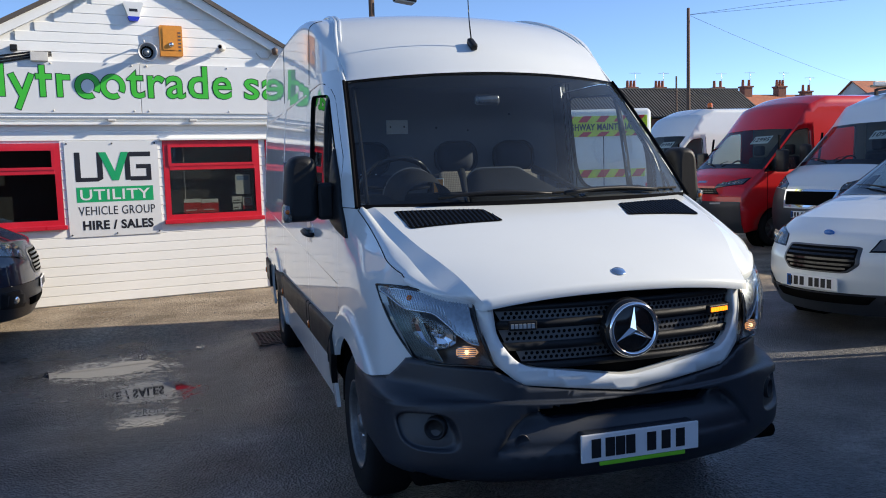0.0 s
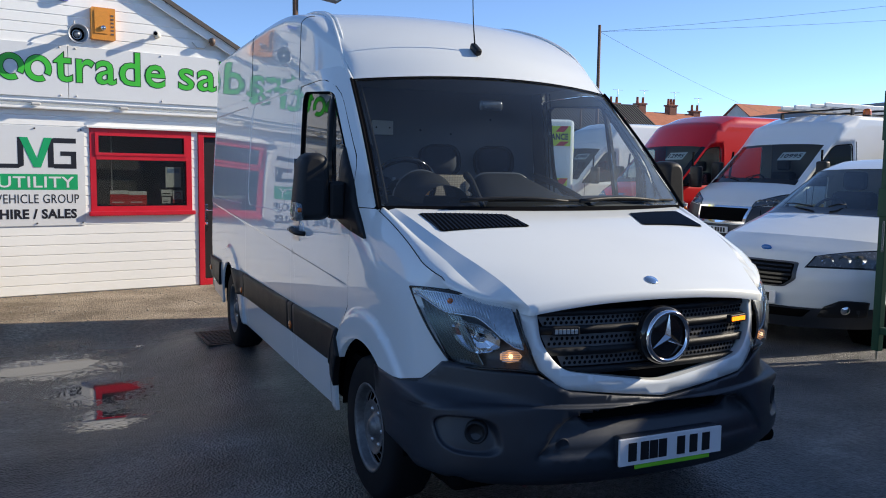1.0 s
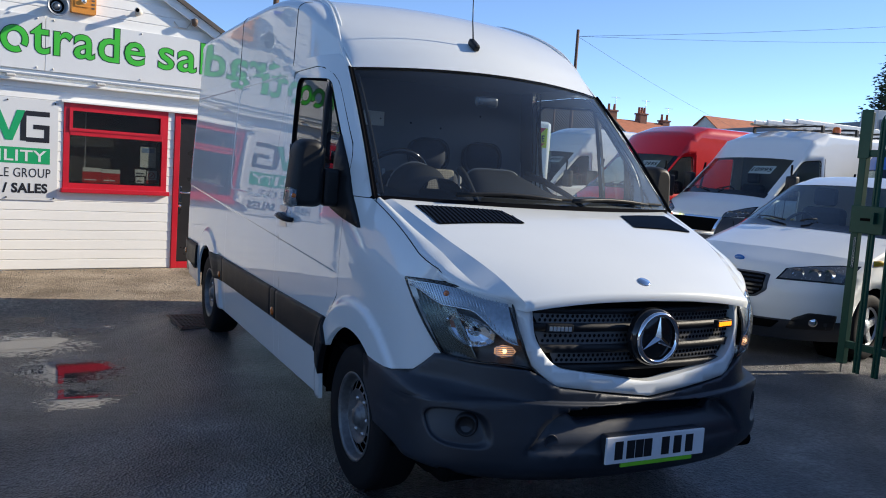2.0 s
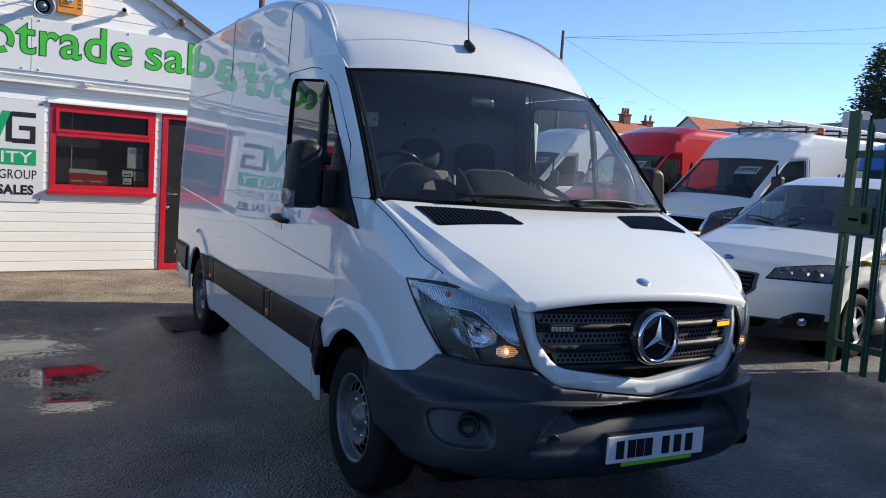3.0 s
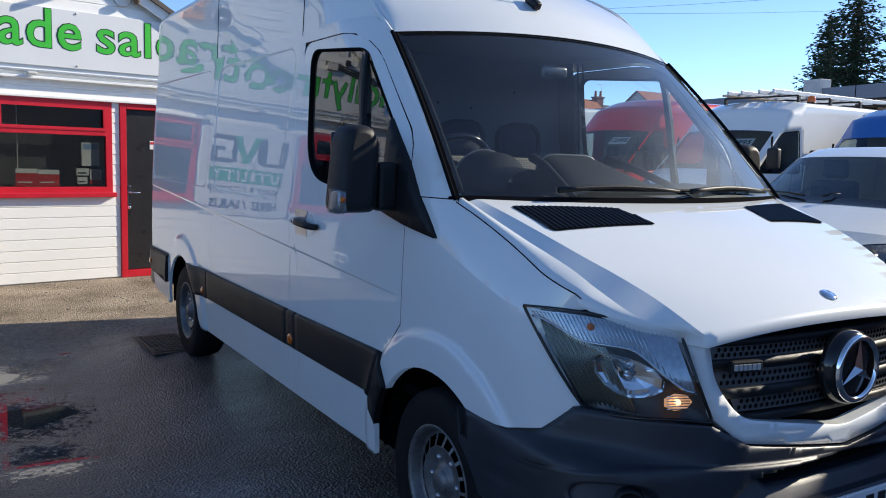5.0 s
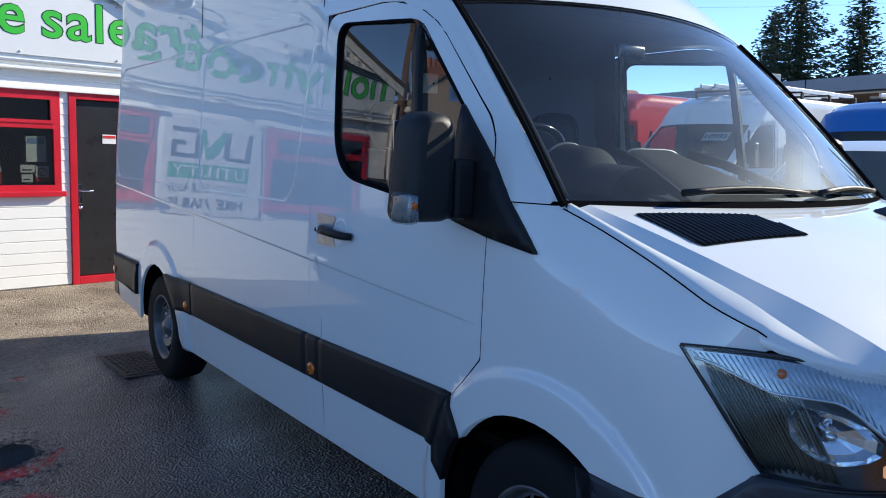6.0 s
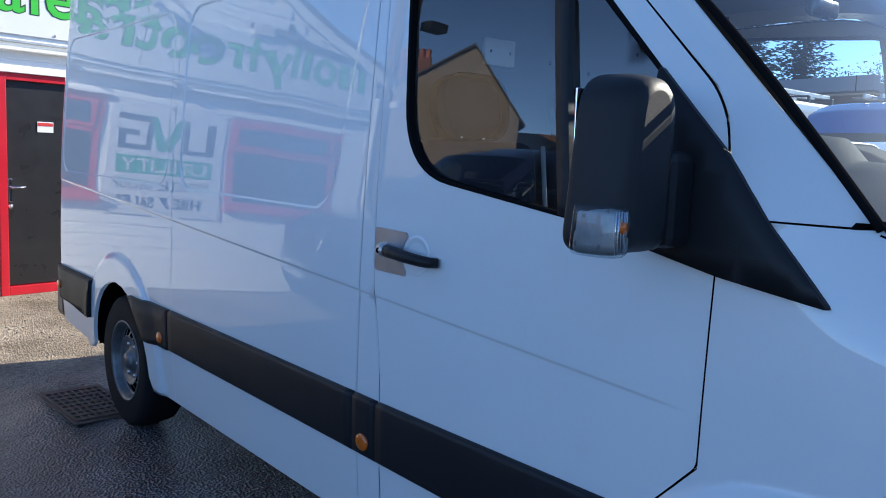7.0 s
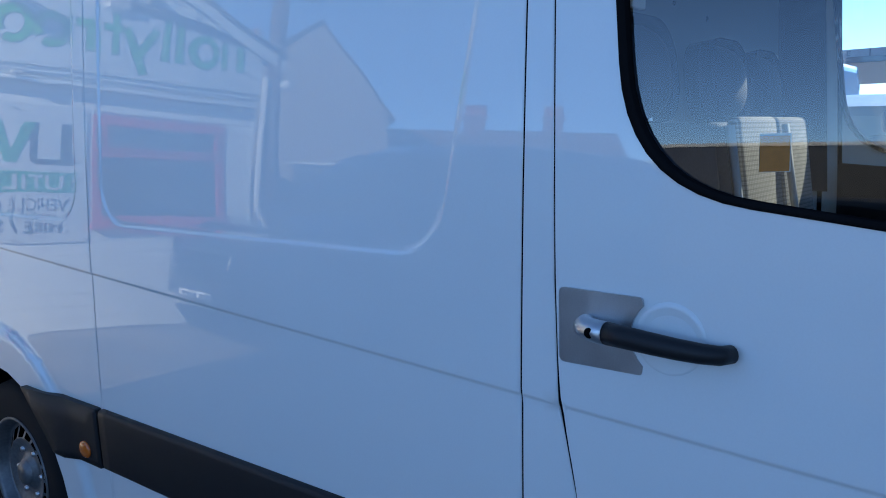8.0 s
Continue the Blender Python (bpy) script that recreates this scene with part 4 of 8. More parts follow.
sb = thing("sensor_box", "small dark sensor box on the gable", "sensor", m=upright(-2.98, 3.20, 0.02))
part("case", box(-0.05, -0.04, 0, 0.03, 0.03, 0.10, 0.008), M["black_plastic"], sb)
for u in (-0.95, -1.95):
    wl = thing("wall_lamp", "small white lamp under the sign", "lamp", "wall lamps", m=upright(u, 2.325, 0.05))
    part("lamp_body", box(-0.05, -0.015, 0.06, 0.05, 0.015, 0.12, 0.01), M["far_white"], wl)
    part("stem", box(-0.01, -0.01, -0.03, 0.01, 0.01, 0.06, 0.002), M["far_white"], wl)

# ---- the white panel van ----
# Its front axle stands over the origin; it faces -y, its driver's side is -x.
WZ = curve([0.2, 0.35, 0.55, 0.75, 1.0, 1.25, 1.5, 1.8, 2.06, 2.25], [0.925, 0.942, 0.957, 0.963, 0.962, 0.955, 0.944, 0.925, 0.904, 0.888])
TAPER = curve([-0.95, -0.8, -0.64, -0.56, -0.485, -0.3, 0.0, 0.3], [0.60, 0.73, 0.865, 0.925, 0.962, 0.985, 0.997, 1.0])
SEAM_Z = curve([-0.90, -0.845, -0.765, -0.65, -0.50, -0.34, -0.15, 0.0], [1.030, 1.047, 1.082, 1.134, 1.199, 1.271, 1.346, 1.397])
TURN_IN = curve([-0.85, -0.64, -0.45, -0.25, 0.0], [0.0, 0.005, 0.05, 0.06, 0.05])
FRONT_AXLE, REAR_AXLE, HUB_Z = 0.0, 3.665, 0.345


def recess(y, z, y0, y1, z0, z1, r, soft):
    """1 inside a rounded rectangle, 0 outside, with a soft edge."""
    cy, cz, hy, hz = (y0 + y1) / 2, (z0 + z1) / 2, (y1 - y0) / 2 - r, (z1 - z0) / 2 - r
    qy, qz = max(abs(y - cy) - hy, 0), max(abs(z - cz) - hz, 0)
    return smooth_step(0.5 + (r - math.hypot(qy, qz)) / soft)


def slant(y, z):
    """The lean of the pressed field's front edge."""
    return 0.19 * (z - 1.40) * min(1.0, max(0.0, (2.6 - y) / 1.0))


def side_x(y, z):
    """Half the width of the body at that length and height."""
    w = WZ(z)
    crease = 0.985 + 0.055 * y
    w -= (0.0048 * smooth_step((crease + 0.006 - z) / 0.012) - 0.0024) * smooth_step((y - 0.27) / 0.12)
    if y < 0.3:
        w *= TAPER(y)
    if z > 1.395:
        d = max(0.0, y - ((z - 1.395) * 1.0 - 0.009))
        w -= (0.05 + 0.037 * min(1, (z - 1.395) / 0.66)) * max(0.0, 1 - d / 0.30) ** 2
    elif y >= 0:
        w -= 0.05 * max(0.0, 1 - y / 0.30) ** 2 * min(1, max(0, (z - 1.095) / 0.3)) ** 2
    if y < 0:
        w -= TURN_IN(y) * min(1.0, max(0.0, (z - SEAM_Z(y) + 0.3) / 0.3)) ** 2
    for yc, amp in ((FRONT_AXLE, 0.026), (REAR_AXLE, 0.022)):
        r = math.hypot(y - yc, z - HUB_Z)
        if z > 0.3:
            w += amp * smooth_step((0.585 - r) / 0.055) if r < 0.585 else 0
    if y > 1.5:
        w -= 0.004 * recess(y + slant(y, z), z, 1.645, 2.90, 1.30, 2.08, 0.11, 0.012)
        w -= 0.004 * recess(y, z, 3.05, 4.70, 1.30, 2.08, 0.11, 0.012)
    if y > 4.72:
        w -= 0.13 * ((y - 4.72) / 0.2) ** 2
    return w


ROOF_Z = curve([0.45, 0.67, 1.0, 1.3, 1.7, 2.2, 3.4, 4.4, 4.8], [2.06, 2.255, 2.44, 2.55, 2.63, 2.665, 2.67, 2.67, 2.67])
FRONT_Y = curve([0, 0.2, 0.4, 0.55, 0.7, 0.80, 0.86, 0.91, 0.945, 0.965, 0.975], [-0.985, -0.98, -0.957, -0.918, -0.81, -0.685, -0.60, -0.51, -0.41, -0.28, -0.15])
BUMPER_Y = curve([0, 0.2, 0.4, 0.55, 0.7, 0.80, 0.86, 0.91, 0.945, 0.965, 0.975], [-0.985, -0.98, -0.957, -0.922, -0.85, -0.785, -0.73, -0.655, -0.545, -0.36, -0.17])
LEAN_Y = curve([0.2, 0.3, 0.45, 0.62, 0.8, 1.0, 1.1], [0.06, 0.02, -0.012, 0.002, 0.015, 0.045, 0.075])


def crease_lines(y0, y1):
    """Rows of points along the pressed crease and round the pressed fields of the side."""
    rows = [[(y, 0.985 + 0.055 * y + d) for y in np.linspace(y0, y1, max(4, int((y1 - y0) / 0.025)))] for d in (-0.018, -0.0062, 0.0, 0.0062, 0.018)]
    for a, b in ((1.645, 2.90), (3.05, 4.70)):
        for d in (-0.016, -0.0062, 0.0, 0.0062, 0.016):
            if y0 < a + 0.1 < y1:
                lp = rounded([(a - d, 1.30 - d), (b + d, 1.30 - d), (b + d, 2.08 + d), (a - d, 2.08 + d)], 0.11 + d, 10)
                lp = [(y - slant(y, z), z) for y, z in densify(lp, 0.03)]
                rows.append(lp + lp[:1])
    return rows


def on_side(sign, out=0.0):
    return lambda y, z: (sign * (side_x(y, z) + out), y, z)


def on_front(out=0.0):
    return lambda x, z: (x, FRONT_Y(abs(x)) + LEAN_Y(z) - out, z)


# rows across the bonnet, from the windscreen (0) to the grille (1): crease of the raised middle, foot of the step beside it, outer edge
ROWS = (0.0, 0.2, 0.4, 0.6, 0.74, 0.86, 1.0)
CREASE_X, CREASE_Y, CREASE_Z = curve(ROWS, (0.828, 0.804, 0.778, 0.736, 0.692, 0.642, 0.592)), curve(ROWS, (-0.03, -0.195, -0.375, -0.543, -0.657, -0.77, -0.925)), curve(ROWS, (1.404, 1.358, 1.302, 1.240, 1.192, 1.134, 1.046))
FOOT_X, FOOT_Y, FOOT_Z = curve(ROWS, (0.862, 0.845, 0.828, 0.795, 0.768, 0.722, 0.606)), curve(ROWS, (-0.025, -0.19, -0.37, -0.545, -0.648, -0.77, -0.85)), curve(ROWS, (1.396, 1.337, 1.275, 1.208, 1.153, 1.091, 1.045))
EDGE_X, EDGE_Y = curve(ROWS, (0.900, 0.888, 0.880, 0.868, 0.830, 0.738, 0.612)), curve(ROWS, (-0.008, -0.18, -0.355, -0.53, -0.65, -0.768, -0.842))
HOOD_MID = curve([-0.97, -0.9, -0.7, -0.43, -0.15, 0.0], [1.088, 1.130, 1.228, 1.335, 1.407, 1.425])


def plateau(v, x):
    """A point on the raised middle of the bonnet in row v."""
    f = min(1.0, abs(x) / CREASE_X(v)) ** 2
    ym = -0.208 - 0.758 * v
    return ym + (CREASE_Y(v) - ym) * f, HOOD_MID(ym) + (CREASE_Z(v) - HOOD_MID(ym)) * f ** 1.15


def hood_z(x, y):
    """Height of the raised middle at a place on the bonnet."""
    lo, hi = 0.0, 1.0
    for _ in range(24):
        v = (lo + hi) / 2
        if plateau(v, x)[0] > y:
            lo = v
        else:
            hi = v
    return plateau(lo, x)[1]


def arch(yc, r, a0, a1, n=14):
    return [(yc + r * math.cos(radians(a0 + (a1 - a0) * i / n)), HUB_Z + r * math.sin(radians(a0 + (a1 - a0) * i / n))) for i in range(n + 1)]


def screen_point(a, b):
    """a: -1 to 1 across, b: 0 at the foot to 1 at the top of the windscreen."""
    x = a * (0.893 + (0.812 - 0.893) * b)
    y = (-0.009 + 0.664 * b) - (0.20 - 0.04 * b) * (1 - a * a)
    z = 1.40 + 0.665 * b + 0.035 * b * (1 - a * a) + 0.02 * math.sin(math.pi * b) * (1 - a * a * 0.5)
    return (x, y - 0.015 * math.sin(math.pi * b), z)


def grid(fn, nu, nv, bm=None, flip=False):
    tmp = bmesh.new()
    vs = [[tmp.verts.new(fn(i / nu, j / nv)) for j in range(nv + 1)] for i in range(nu + 1)]
    for i in range(nu):
        for j in range(nv):
            q = [vs[i][j], vs[i + 1][j], vs[i + 1][j + 1], vs[i][j + 1]]
            tmp.faces.new(q[::-1] if flip else q).smooth = True
    bm = bm or bmesh.new()
    add(bm, tmp)
    return bm


def strip(points, inner, bm=None):
    """A band between two rows of points."""
    bm = bm or bmesh.new()
    a, b = [bm.verts.new(p) for p in points], [bm.verts.new(p) for p in inner]
    for i in range(len(a) - 1):
        bm.faces.new((a[i], a[i + 1], b[i + 1], b[i])).smooth = True
    return bm


WINDOW = rounded([(1.328, 2.05), (0.745, 2.005), (0.365, 1.62), (0.365, 1.325), (1.272, 1.438)], [0.09, 0.06, 0.02, 0.02, 0.20], 9)
DOOR = rounded([(1.418, 2.085), (0.765, 2.085), (0.322, 1.650), (0.284, 1.587), (0.262, 1.505), (0.262, 0.895), (0.405, 0.74), (0.455, 0.30), (1.340, 0.30), (1.344, 0.86), (1.386, 1.06), (1.398, 1.27)], [0.09, 0.22, 0.06, 0.04, 0.04, 0.015, 0.012, 0.02, 0.01, 0.10, 0.08, 0.1])


def window_band(sign, poly, width, out):
    """A seal that follows a window's edge."""
    c = (sum(p[0] for p in poly) / len(poly), sum(p[1] for p in poly) / len(poly))
    inner = [(p[0] + (c[0] - p[0]) * width / math.hypot(p[0] - c[0], p[1] - c[1]), p[1] + (c[1] - p[1]) * width / math.hypot(p[0] - c[0], p[1] - c[1])) for p in poly]
    return panel(poly, [inner], on_side(sign, out), 0.06, 0.02, (-sign, 0, 0))


def wheel(parent, x, y, sign):
    """A van wheel: tyre, steel rim with slots and a hub."""
    hub = part("tyre", lathe([(0.205, 0.105), (0.225, 0.118), (0.27, 0.122), (0.318, 0.112), (0.338, 0.092), (0.346, 0.055), (0.348, 0.0), (0.346, -0.055), (0.338, -0.092), (0.31, -0.11), (0.21, -0.10)], 56, "x", m=pose(x, y, HUB_Z)), M["rubber"], parent, "black rubber tyre with shallow tread")
    bm = bmesh.new()
    n = 16
    prof = [(0.0, 0.080), (0.052, 0.080), (0.060, 0.066), (0.074, 0.062), (0.108, 0.069), (0.122, 0.079), (0.130, 0.080)]
    lathe([(r, sign * h) for r, h in prof], 48, "x", bm)
    lathe([(r, sign * h) for r, h in [(0.175, 0.058), (0.181, 0.052), (0.188, 0.066), (0.196, 0.092), (0.206, 0.106), (0.214, 0.104), (0.206, 0.085)]], 48, "x", bm)
    tmp = bmesh.new()
    for k in range(n):
        a0, a1, a2, a3 = [2 * math.pi * (k + f) / n for f in (0.0, 0.12, 0.88, 1.0)]
        for b0, b1, lo, hi in ((a0, a1, 0.128, 0.177), (a2, a3, 0.128, 0.177)):
            q = [(sign * (0.081 if r < 0.15 else 0.058), r * math.cos(a), r * math.sin(a)) for r, a in ((lo, b0), (hi, b0), (hi, b1), (lo, b1))]
            tmp.faces.new([tmp.verts.new(p) for p in q])
        for lo, hi, h0, h1 in ((0.128, 0.132, 0.080, 0.079), (0.174, 0.177, 0.060, 0.058)):
            q = [(sign * h, r * math.cos(a), r * math.sin(a)) for r, a, h in ((lo, a1, h0), (hi, a1, h1), (hi, a2, h1), (lo, a2, h0))]
            tmp.faces.new([tmp.verts.new(p) for p in q])
    add(bm, tmp)
    bmesh.ops.transform(bm, matrix=pose(x, y, HUB_Z), verts=bm.verts)
    part("rim", bm, M["steel_rim"], hub, "silver steel rim with slots, dulled by brake dust")
    bm = lathe([(0.0, sign * 0.098), (0.038, sign * 0.096), (0.050, sign * 0.078)], 24, "x", m=pose(x, y, HUB_Z))
    part("hub_cap", bm, M["steel_rim"], hub)
    for k in range(6):
        a = 2 * math.pi * k / 6
        part("wheel_nut", lathe([(0.0, sign * 0.074), (0.009, sign * 0.073), (0.011, sign * 0.060)], 8, "x", m=pose(x, y + 0.088 * math.cos(a), HUB_Z + 0.088 * math.sin(a))), M["steel"], hub)
    part("brake_drum", lathe([(0.0, -sign * 0.01), (0.17, -sign * 0.01), (0.17, -sign * 0.08)], 32, "x", m=pose(x, y, HUB_Z)), M["gap"], hub)
    return hub


def polish(ob, sign):
    """Gives a pressed side panel the true normals of the pressed sheet."""
    e, out = 0.0012, []
    for v in ob.data.vertices:
        y, z = v.co.y, v.co.z
        out.append(Vector((sign, -(side_x(y + e, z) - side_x(y - e, z)) / (2 * e), -(side_x(y, z + e) - side_x(y, z - e)) / (2 * e))).normalized())
    ob.data.normals_split_custom_set_from_vertices(out)


def build_van():
    van = thing("panel_van", "white high-roof panel van with dark bumper and side mouldings", "van")
    white = M["white_paint"]
    for sign in (-1, 1):
        near = sign < 0
        st = 0.032 if near else 0.08
        pane = WINDOW if near else [(y + 0.118 * smooth_step((y - 0.8) / 0.4), z) for y, z in WINDOW]
        shift = 0.0 if near else 0.11
        door = DOOR if near else [(y + 0.11 * smooth_step((y - 0.8) / 0.4), z) for y, z in DOOR]
        inn = (-sign, 0, 0)
        # front wing, up to the foot of the windscreen
        wing = [(0.2575, 0.892), (0.2575, 1.394), (-0.005, 1.3935)] + [(y, SEAM_Z(y) - 0.006) for y in (-0.1, -0.2, -0.3, -0.4, -0.5, -0.58, -0.63)] + [(-0.635, 1.098), (-0.49, 1.094), (-0.54, 0.985), (-0.635, 0.80), (-0.55, 0.715), (-0.44, 0.69), (-0.32, 0.695)] + arch(0, 0.43, 124, 40) + [(0.397, 0.742)]
        polish(part("front_wing", panel(wing, [], on_side(sign), st, 0.03, inn, lines=[arch(0, q, 150, 32, 40) for q in (0.50, 0.53, 0.5575, 0.585, 0.61)] if near else ()), white, van), sign)
        # lip above the headlamp, between bonnet and lamp
        polish(part("door_front", panel(door, [pane], on_side(sign), st, 0.02, inn, lines=crease_lines(0.27, 1.40) if near else ()), white, van), sign)
        # windscreen pillar and roof side rail above the door
        pil = [(0.2575, 1.398), (-0.012, 1.398), (0.650, 2.068), (0.80, 2.15), (1.418 + shift, 2.15), (1.418 + shift, 2.091), (0.99, 2.091), (0.86, 2.077), (0.76, 2.026), (0.62, 1.952 - 0.006), (0.318, 1.654), (0.2795, 1.589), (0.2575, 1.508)]
        polish(part("pillar", panel(pil, [], on_side(sign), 0.04, 0.006, inn), white, van), sign)
        post = [(1.345, 0.30), (1.465, 0.30), (1.465, 2.15), (1.4225, 2.15), (1.4225, 2.06), (1.4025, 1.28), (1.391, 1.06), (1.349, 0.86)]
        polish(part("door_post", panel([(y + shift, z) for y, z in post], [], on_side(sign), st, 0.02, inn, lines=crease_lines(1.35, 1.464) if near else ()), white, van), sign)
        mid = [(1.470 + shift, 0.30), (2.976, 0.30), (2.976, 2.15), (1.470 + shift, 2.15)]
        polish(part("side_panel", panel(mid, [], on_side(sign), st, 0.02, inn, lines=crease_lines(1.472, 2.975) if near else ()), white, van), sign)
        rear = [(2.9815, 0.30), (3.20, 0.30)] + arch(REAR_AXLE, 0.42, 178, 2) + [(4.12, 0.33), (4.87, 0.38), (4.885, 2.15), (2.9815, 2.15)]
        polish(part("rear_panel", panel(rear, [], on_side(sign), st, 0.02, inn, lines=crease_lines(2.983, 4.88) + [arch(REAR_AXLE, q, 176, 4, 60) for q in (0.50, 0.53, 0.5575, 0.585, 0.61)] if near else ()), white, van), sign)
        # dark backing behind the shut lines
        for y in (1.4675, 2.979):
            part("shut_line", panel([(y - 0.008, 0.31), (y + 0.008, 0.31), (y + 0.008, 2.145), (y - 0.008, 2.145)], [], on_side(sign, -0.0028), 0.015, 0, None), M["gap"], van)
        part("shut_line", panel([(1.335, 0.31), (1.352, 0.31), (1.356, 0.86), (1.397, 1.06), (1.408, 1.28), (1.428, 2.06), (1.428, 2.14), (1.412, 2.14), (1.412, 2.06), (1.394, 1.28), (1.381, 1.06), (1.339, 0.86)], [], on_side(sign, -0.0034), 0.015, 0, None), M["gap"], van)
        ring_ = densify(door, 0.03)
        at = min(range(len(ring_)), key=lambda i: math.dist(ring_[i], (0.405, 0.74)))
        ring_ = [p for p in ring_[at:] + ring_[:at]]
        part("shut_line", tube([on_side(sign, -0.004)(y, z) for y, z in ring_ if z > 0.42 and not (y < 0.5 and z < 0.74)], 0.0036, seg=6), M["gap"], van)
        part("shut_line", panel([(-0.012, 1.386), (0.26, 1.386), (0.26, 1.406), (-0.012, 1.406)], [], on_side(sign, -0.003), 0.02, 0, None), M["gap"], van)
        # door glass, divider and seal
        part("window_seal", window_band(sign, pane, 0.015, 0.002), M["seal"], van)
        div = [(0.634, 1.362), (0.674, 1.366), (0.766, 1.992), (0.726, 1.985)]
        part("window_divider", panel(div, [], on_side(sign, 0.003), 0.06, 0.02, inn), M["black_plastic"], van)
        for keep in (True, False):
            cutline = lambda y, z: y - (0.655 + (z - 1.364) * 0.153)
            lp = [p for p in densify(pane, 0.03) if (cutline(*p) > -0.01) == keep]
            mid = sum(side_x(y, z) + 0.062 * (z - 1.72) for y, z in lp) / len(lp)
            part("door_window" if keep else "quarter_light", panel(lp, [], lambda y, z: (sign * (mid - 0.062 * (z - 1.72) - (z - 1.72) ** 2 / 18.0 - (y - 0.95) ** 2 / 60.0 - 0.006), y, z), 0.05, 0, None), M["side_glass"], van)
        # dark side mouldings
        for k, poly in enumerate((
            [(0.405, 0.752), (1.338, 0.742), (1.338, 0.552), (0.47, 0.552)],
            [(1.350, 0.742), (1.462, 0.742), (1.462, 0.552), (1.350, 0.552)],
            [(1.473, 0.742), (2.973, 0.738), (2.973, 0.548), (1.473, 0.552)],
            [(2.986, 0.738), (3.44, 0.735), (3.30, 0.60), (3.25, 0.545), (2.986, 0.548)],
            [(4.06, 0.72), (4.87, 0.72), (4.87, 0.52), (4.10, 0.50)],
        )):
            if len(poly) == 4 and k < 3:
                (a0, t0), (a1, t1), (b1, c1), (b0, c0) = poly
                def band(u, v):
                    f = (-0.010, 0.012, 0.019, 0.021, 0.021, 0.021, 0.021, 0.019, 0.012, -0.010)[v]
                    w = (0.0, 0.0, 0.03, 0.08, 0.3, 0.6, 0.92, 0.97, 1.0, 1.0)[v]
                    y, z = (a0 + (a1 - a0) * u) * (1 - w) + (b0 + (b1 - b0) * u) * w, (t0 + (t1 - t0) * u) * (1 - w) + (c0 + (c1 - c0) * u) * w
                    return on_side(sign, f)(y, z)
                bm = grid(lambda u, v: band(u, round(v * 9)), max(4, int((a1 - a0) / 0.04)), 9, flip=near)
                for e in [e for e in bm.edges if len(e.link_faces) == 1 and abs(e.verts[0].co.y - e.verts[1].co.y) < 0.03]:
                    ext = bmesh.ops.extrude_edge_only(bm, edges=[e])
                    bmesh.ops.translate(bm, vec=(-sign * 0.03, 0, 0), verts=[g for g in ext["geom"] if isinstance(g, bmesh.types.BMVert)])
                part("moulding", bm, M["black_plastic"], van)
                continue
            part("moulding", panel(rounded(poly, 0.008, 2), [], on_side(sign, 0.020), 0.05, 0.03, inn), M["black_plastic"], van)
        arc = arch(0, 0.432, 41, 14, 8)
        cap = [(0.402, 0.752)] + [(y, z) for y, z in arc] + [(0.47, 0.50), (0.468, 0.552)]
        part("arch_trim", panel(cap, [], on_side(sign, 0.016), 0.04, 0.03, inn), M["black_plastic"], van)
        for yc, zc in ((1.405, 0.600), (3.075, 0.592), (4.72, 0.60)):
            bm = bmesh.new()
            bmesh.ops.create_uvsphere(bm, u_segments=16, v_segments=10, radius=1)
            bmesh.ops.transform(bm, matrix=Matrix.Translation((sign * (side_x(yc, zc) + 0.022), yc, zc)) @ Matrix.Diagonal((0.010, 0.034, 0.027, 1)), verts=bm.verts)
            part("side_marker", bm, M["amber"], van, "amber plastic marker lamp", True)
        # wheel houses
        for yc in (FRONT_AXLE, REAR_AXLE):
            bm = lathe([(0.44, sign * 0.93), (0.44, sign * 0.60), (0.0, sign * 0.60)], 40, "x", m=pose(0, yc, HUB_Z))
            bmesh.ops.delete(bm, geom=[v for v in bm.verts if v.co.z < HUB_Z - 0.02], context="VERTS")
            part("wheel_house", bm, M["gap"], van)
            wheel(van, sign * 0.835, yc, sign)
        # mirror
        def mirror_shape(z0, z1, x0, x1, y0, y1, bm):
            prof = rounded([(x0, z0), (x1, z0), (x1 - 0.10 * (z1 - z0), z1), (x0, z1)], [0.05, 0.045, 0.075, 0.085], 8)
            rings = []
            for y, k in ((y0, 0.50), (y0 + 0.006, 0.70), (y0 + 0.02, 0.86), (y0 + 0.045, 0.955), (y0 + 0.075, 1.0), (y1 - 0.012, 1.01), (y1 - 0.004, 1.0), (y1, 0.975)):
                cx, cz = (x0 + x1) / 2, (z0 + z1) / 2
                rings.append([bm.verts.new((sign * (cx + (px - cx) * k), y, cz + (pz - cz) * (0.6 + 0.4 * k))) for px, pz in prof])
            for p, q in zip(rings, rings[1:]):
                for i in range(len(p)):
                    bm.faces.new((p[i], p[(i + 1) % len(p)], q[(i + 1) % len(p)], q[i])).smooth = True
            bm.faces.new(rings[0])
            bm.faces.new(rings[-1])
            bmesh.ops.recalc_face_normals(bm, faces=bm.faces[:])
        body = bmesh.new()
        mirror_shape(1.322, 1.660, 1.03, 1.216, 0.298, 0.43, body)
        mir = part("mirror", body, M["black_plastic"], van, "tall black plastic door mirror")
        part("mirror_arm", box(sign * 0.95, 0.315, 1.33, sign * 1.04, 0.40, 1.52, 0.02), M["black_plastic"], mir)
        part("mirror_glass", box(sign * 1.04, 0.432, 1.34, sign * 1.19, 0.436, 1.63, 0.001), M["chrome"], mir)
        ind = bmesh.new()
        mirror_shape(1.318, 1.420, 1.170, 1.2205, 0.296, 0.405, ind)
        part("indicator", ind, M["lamp_glass"], mir, "clear indicator lamp")
        ind = bmesh.new()
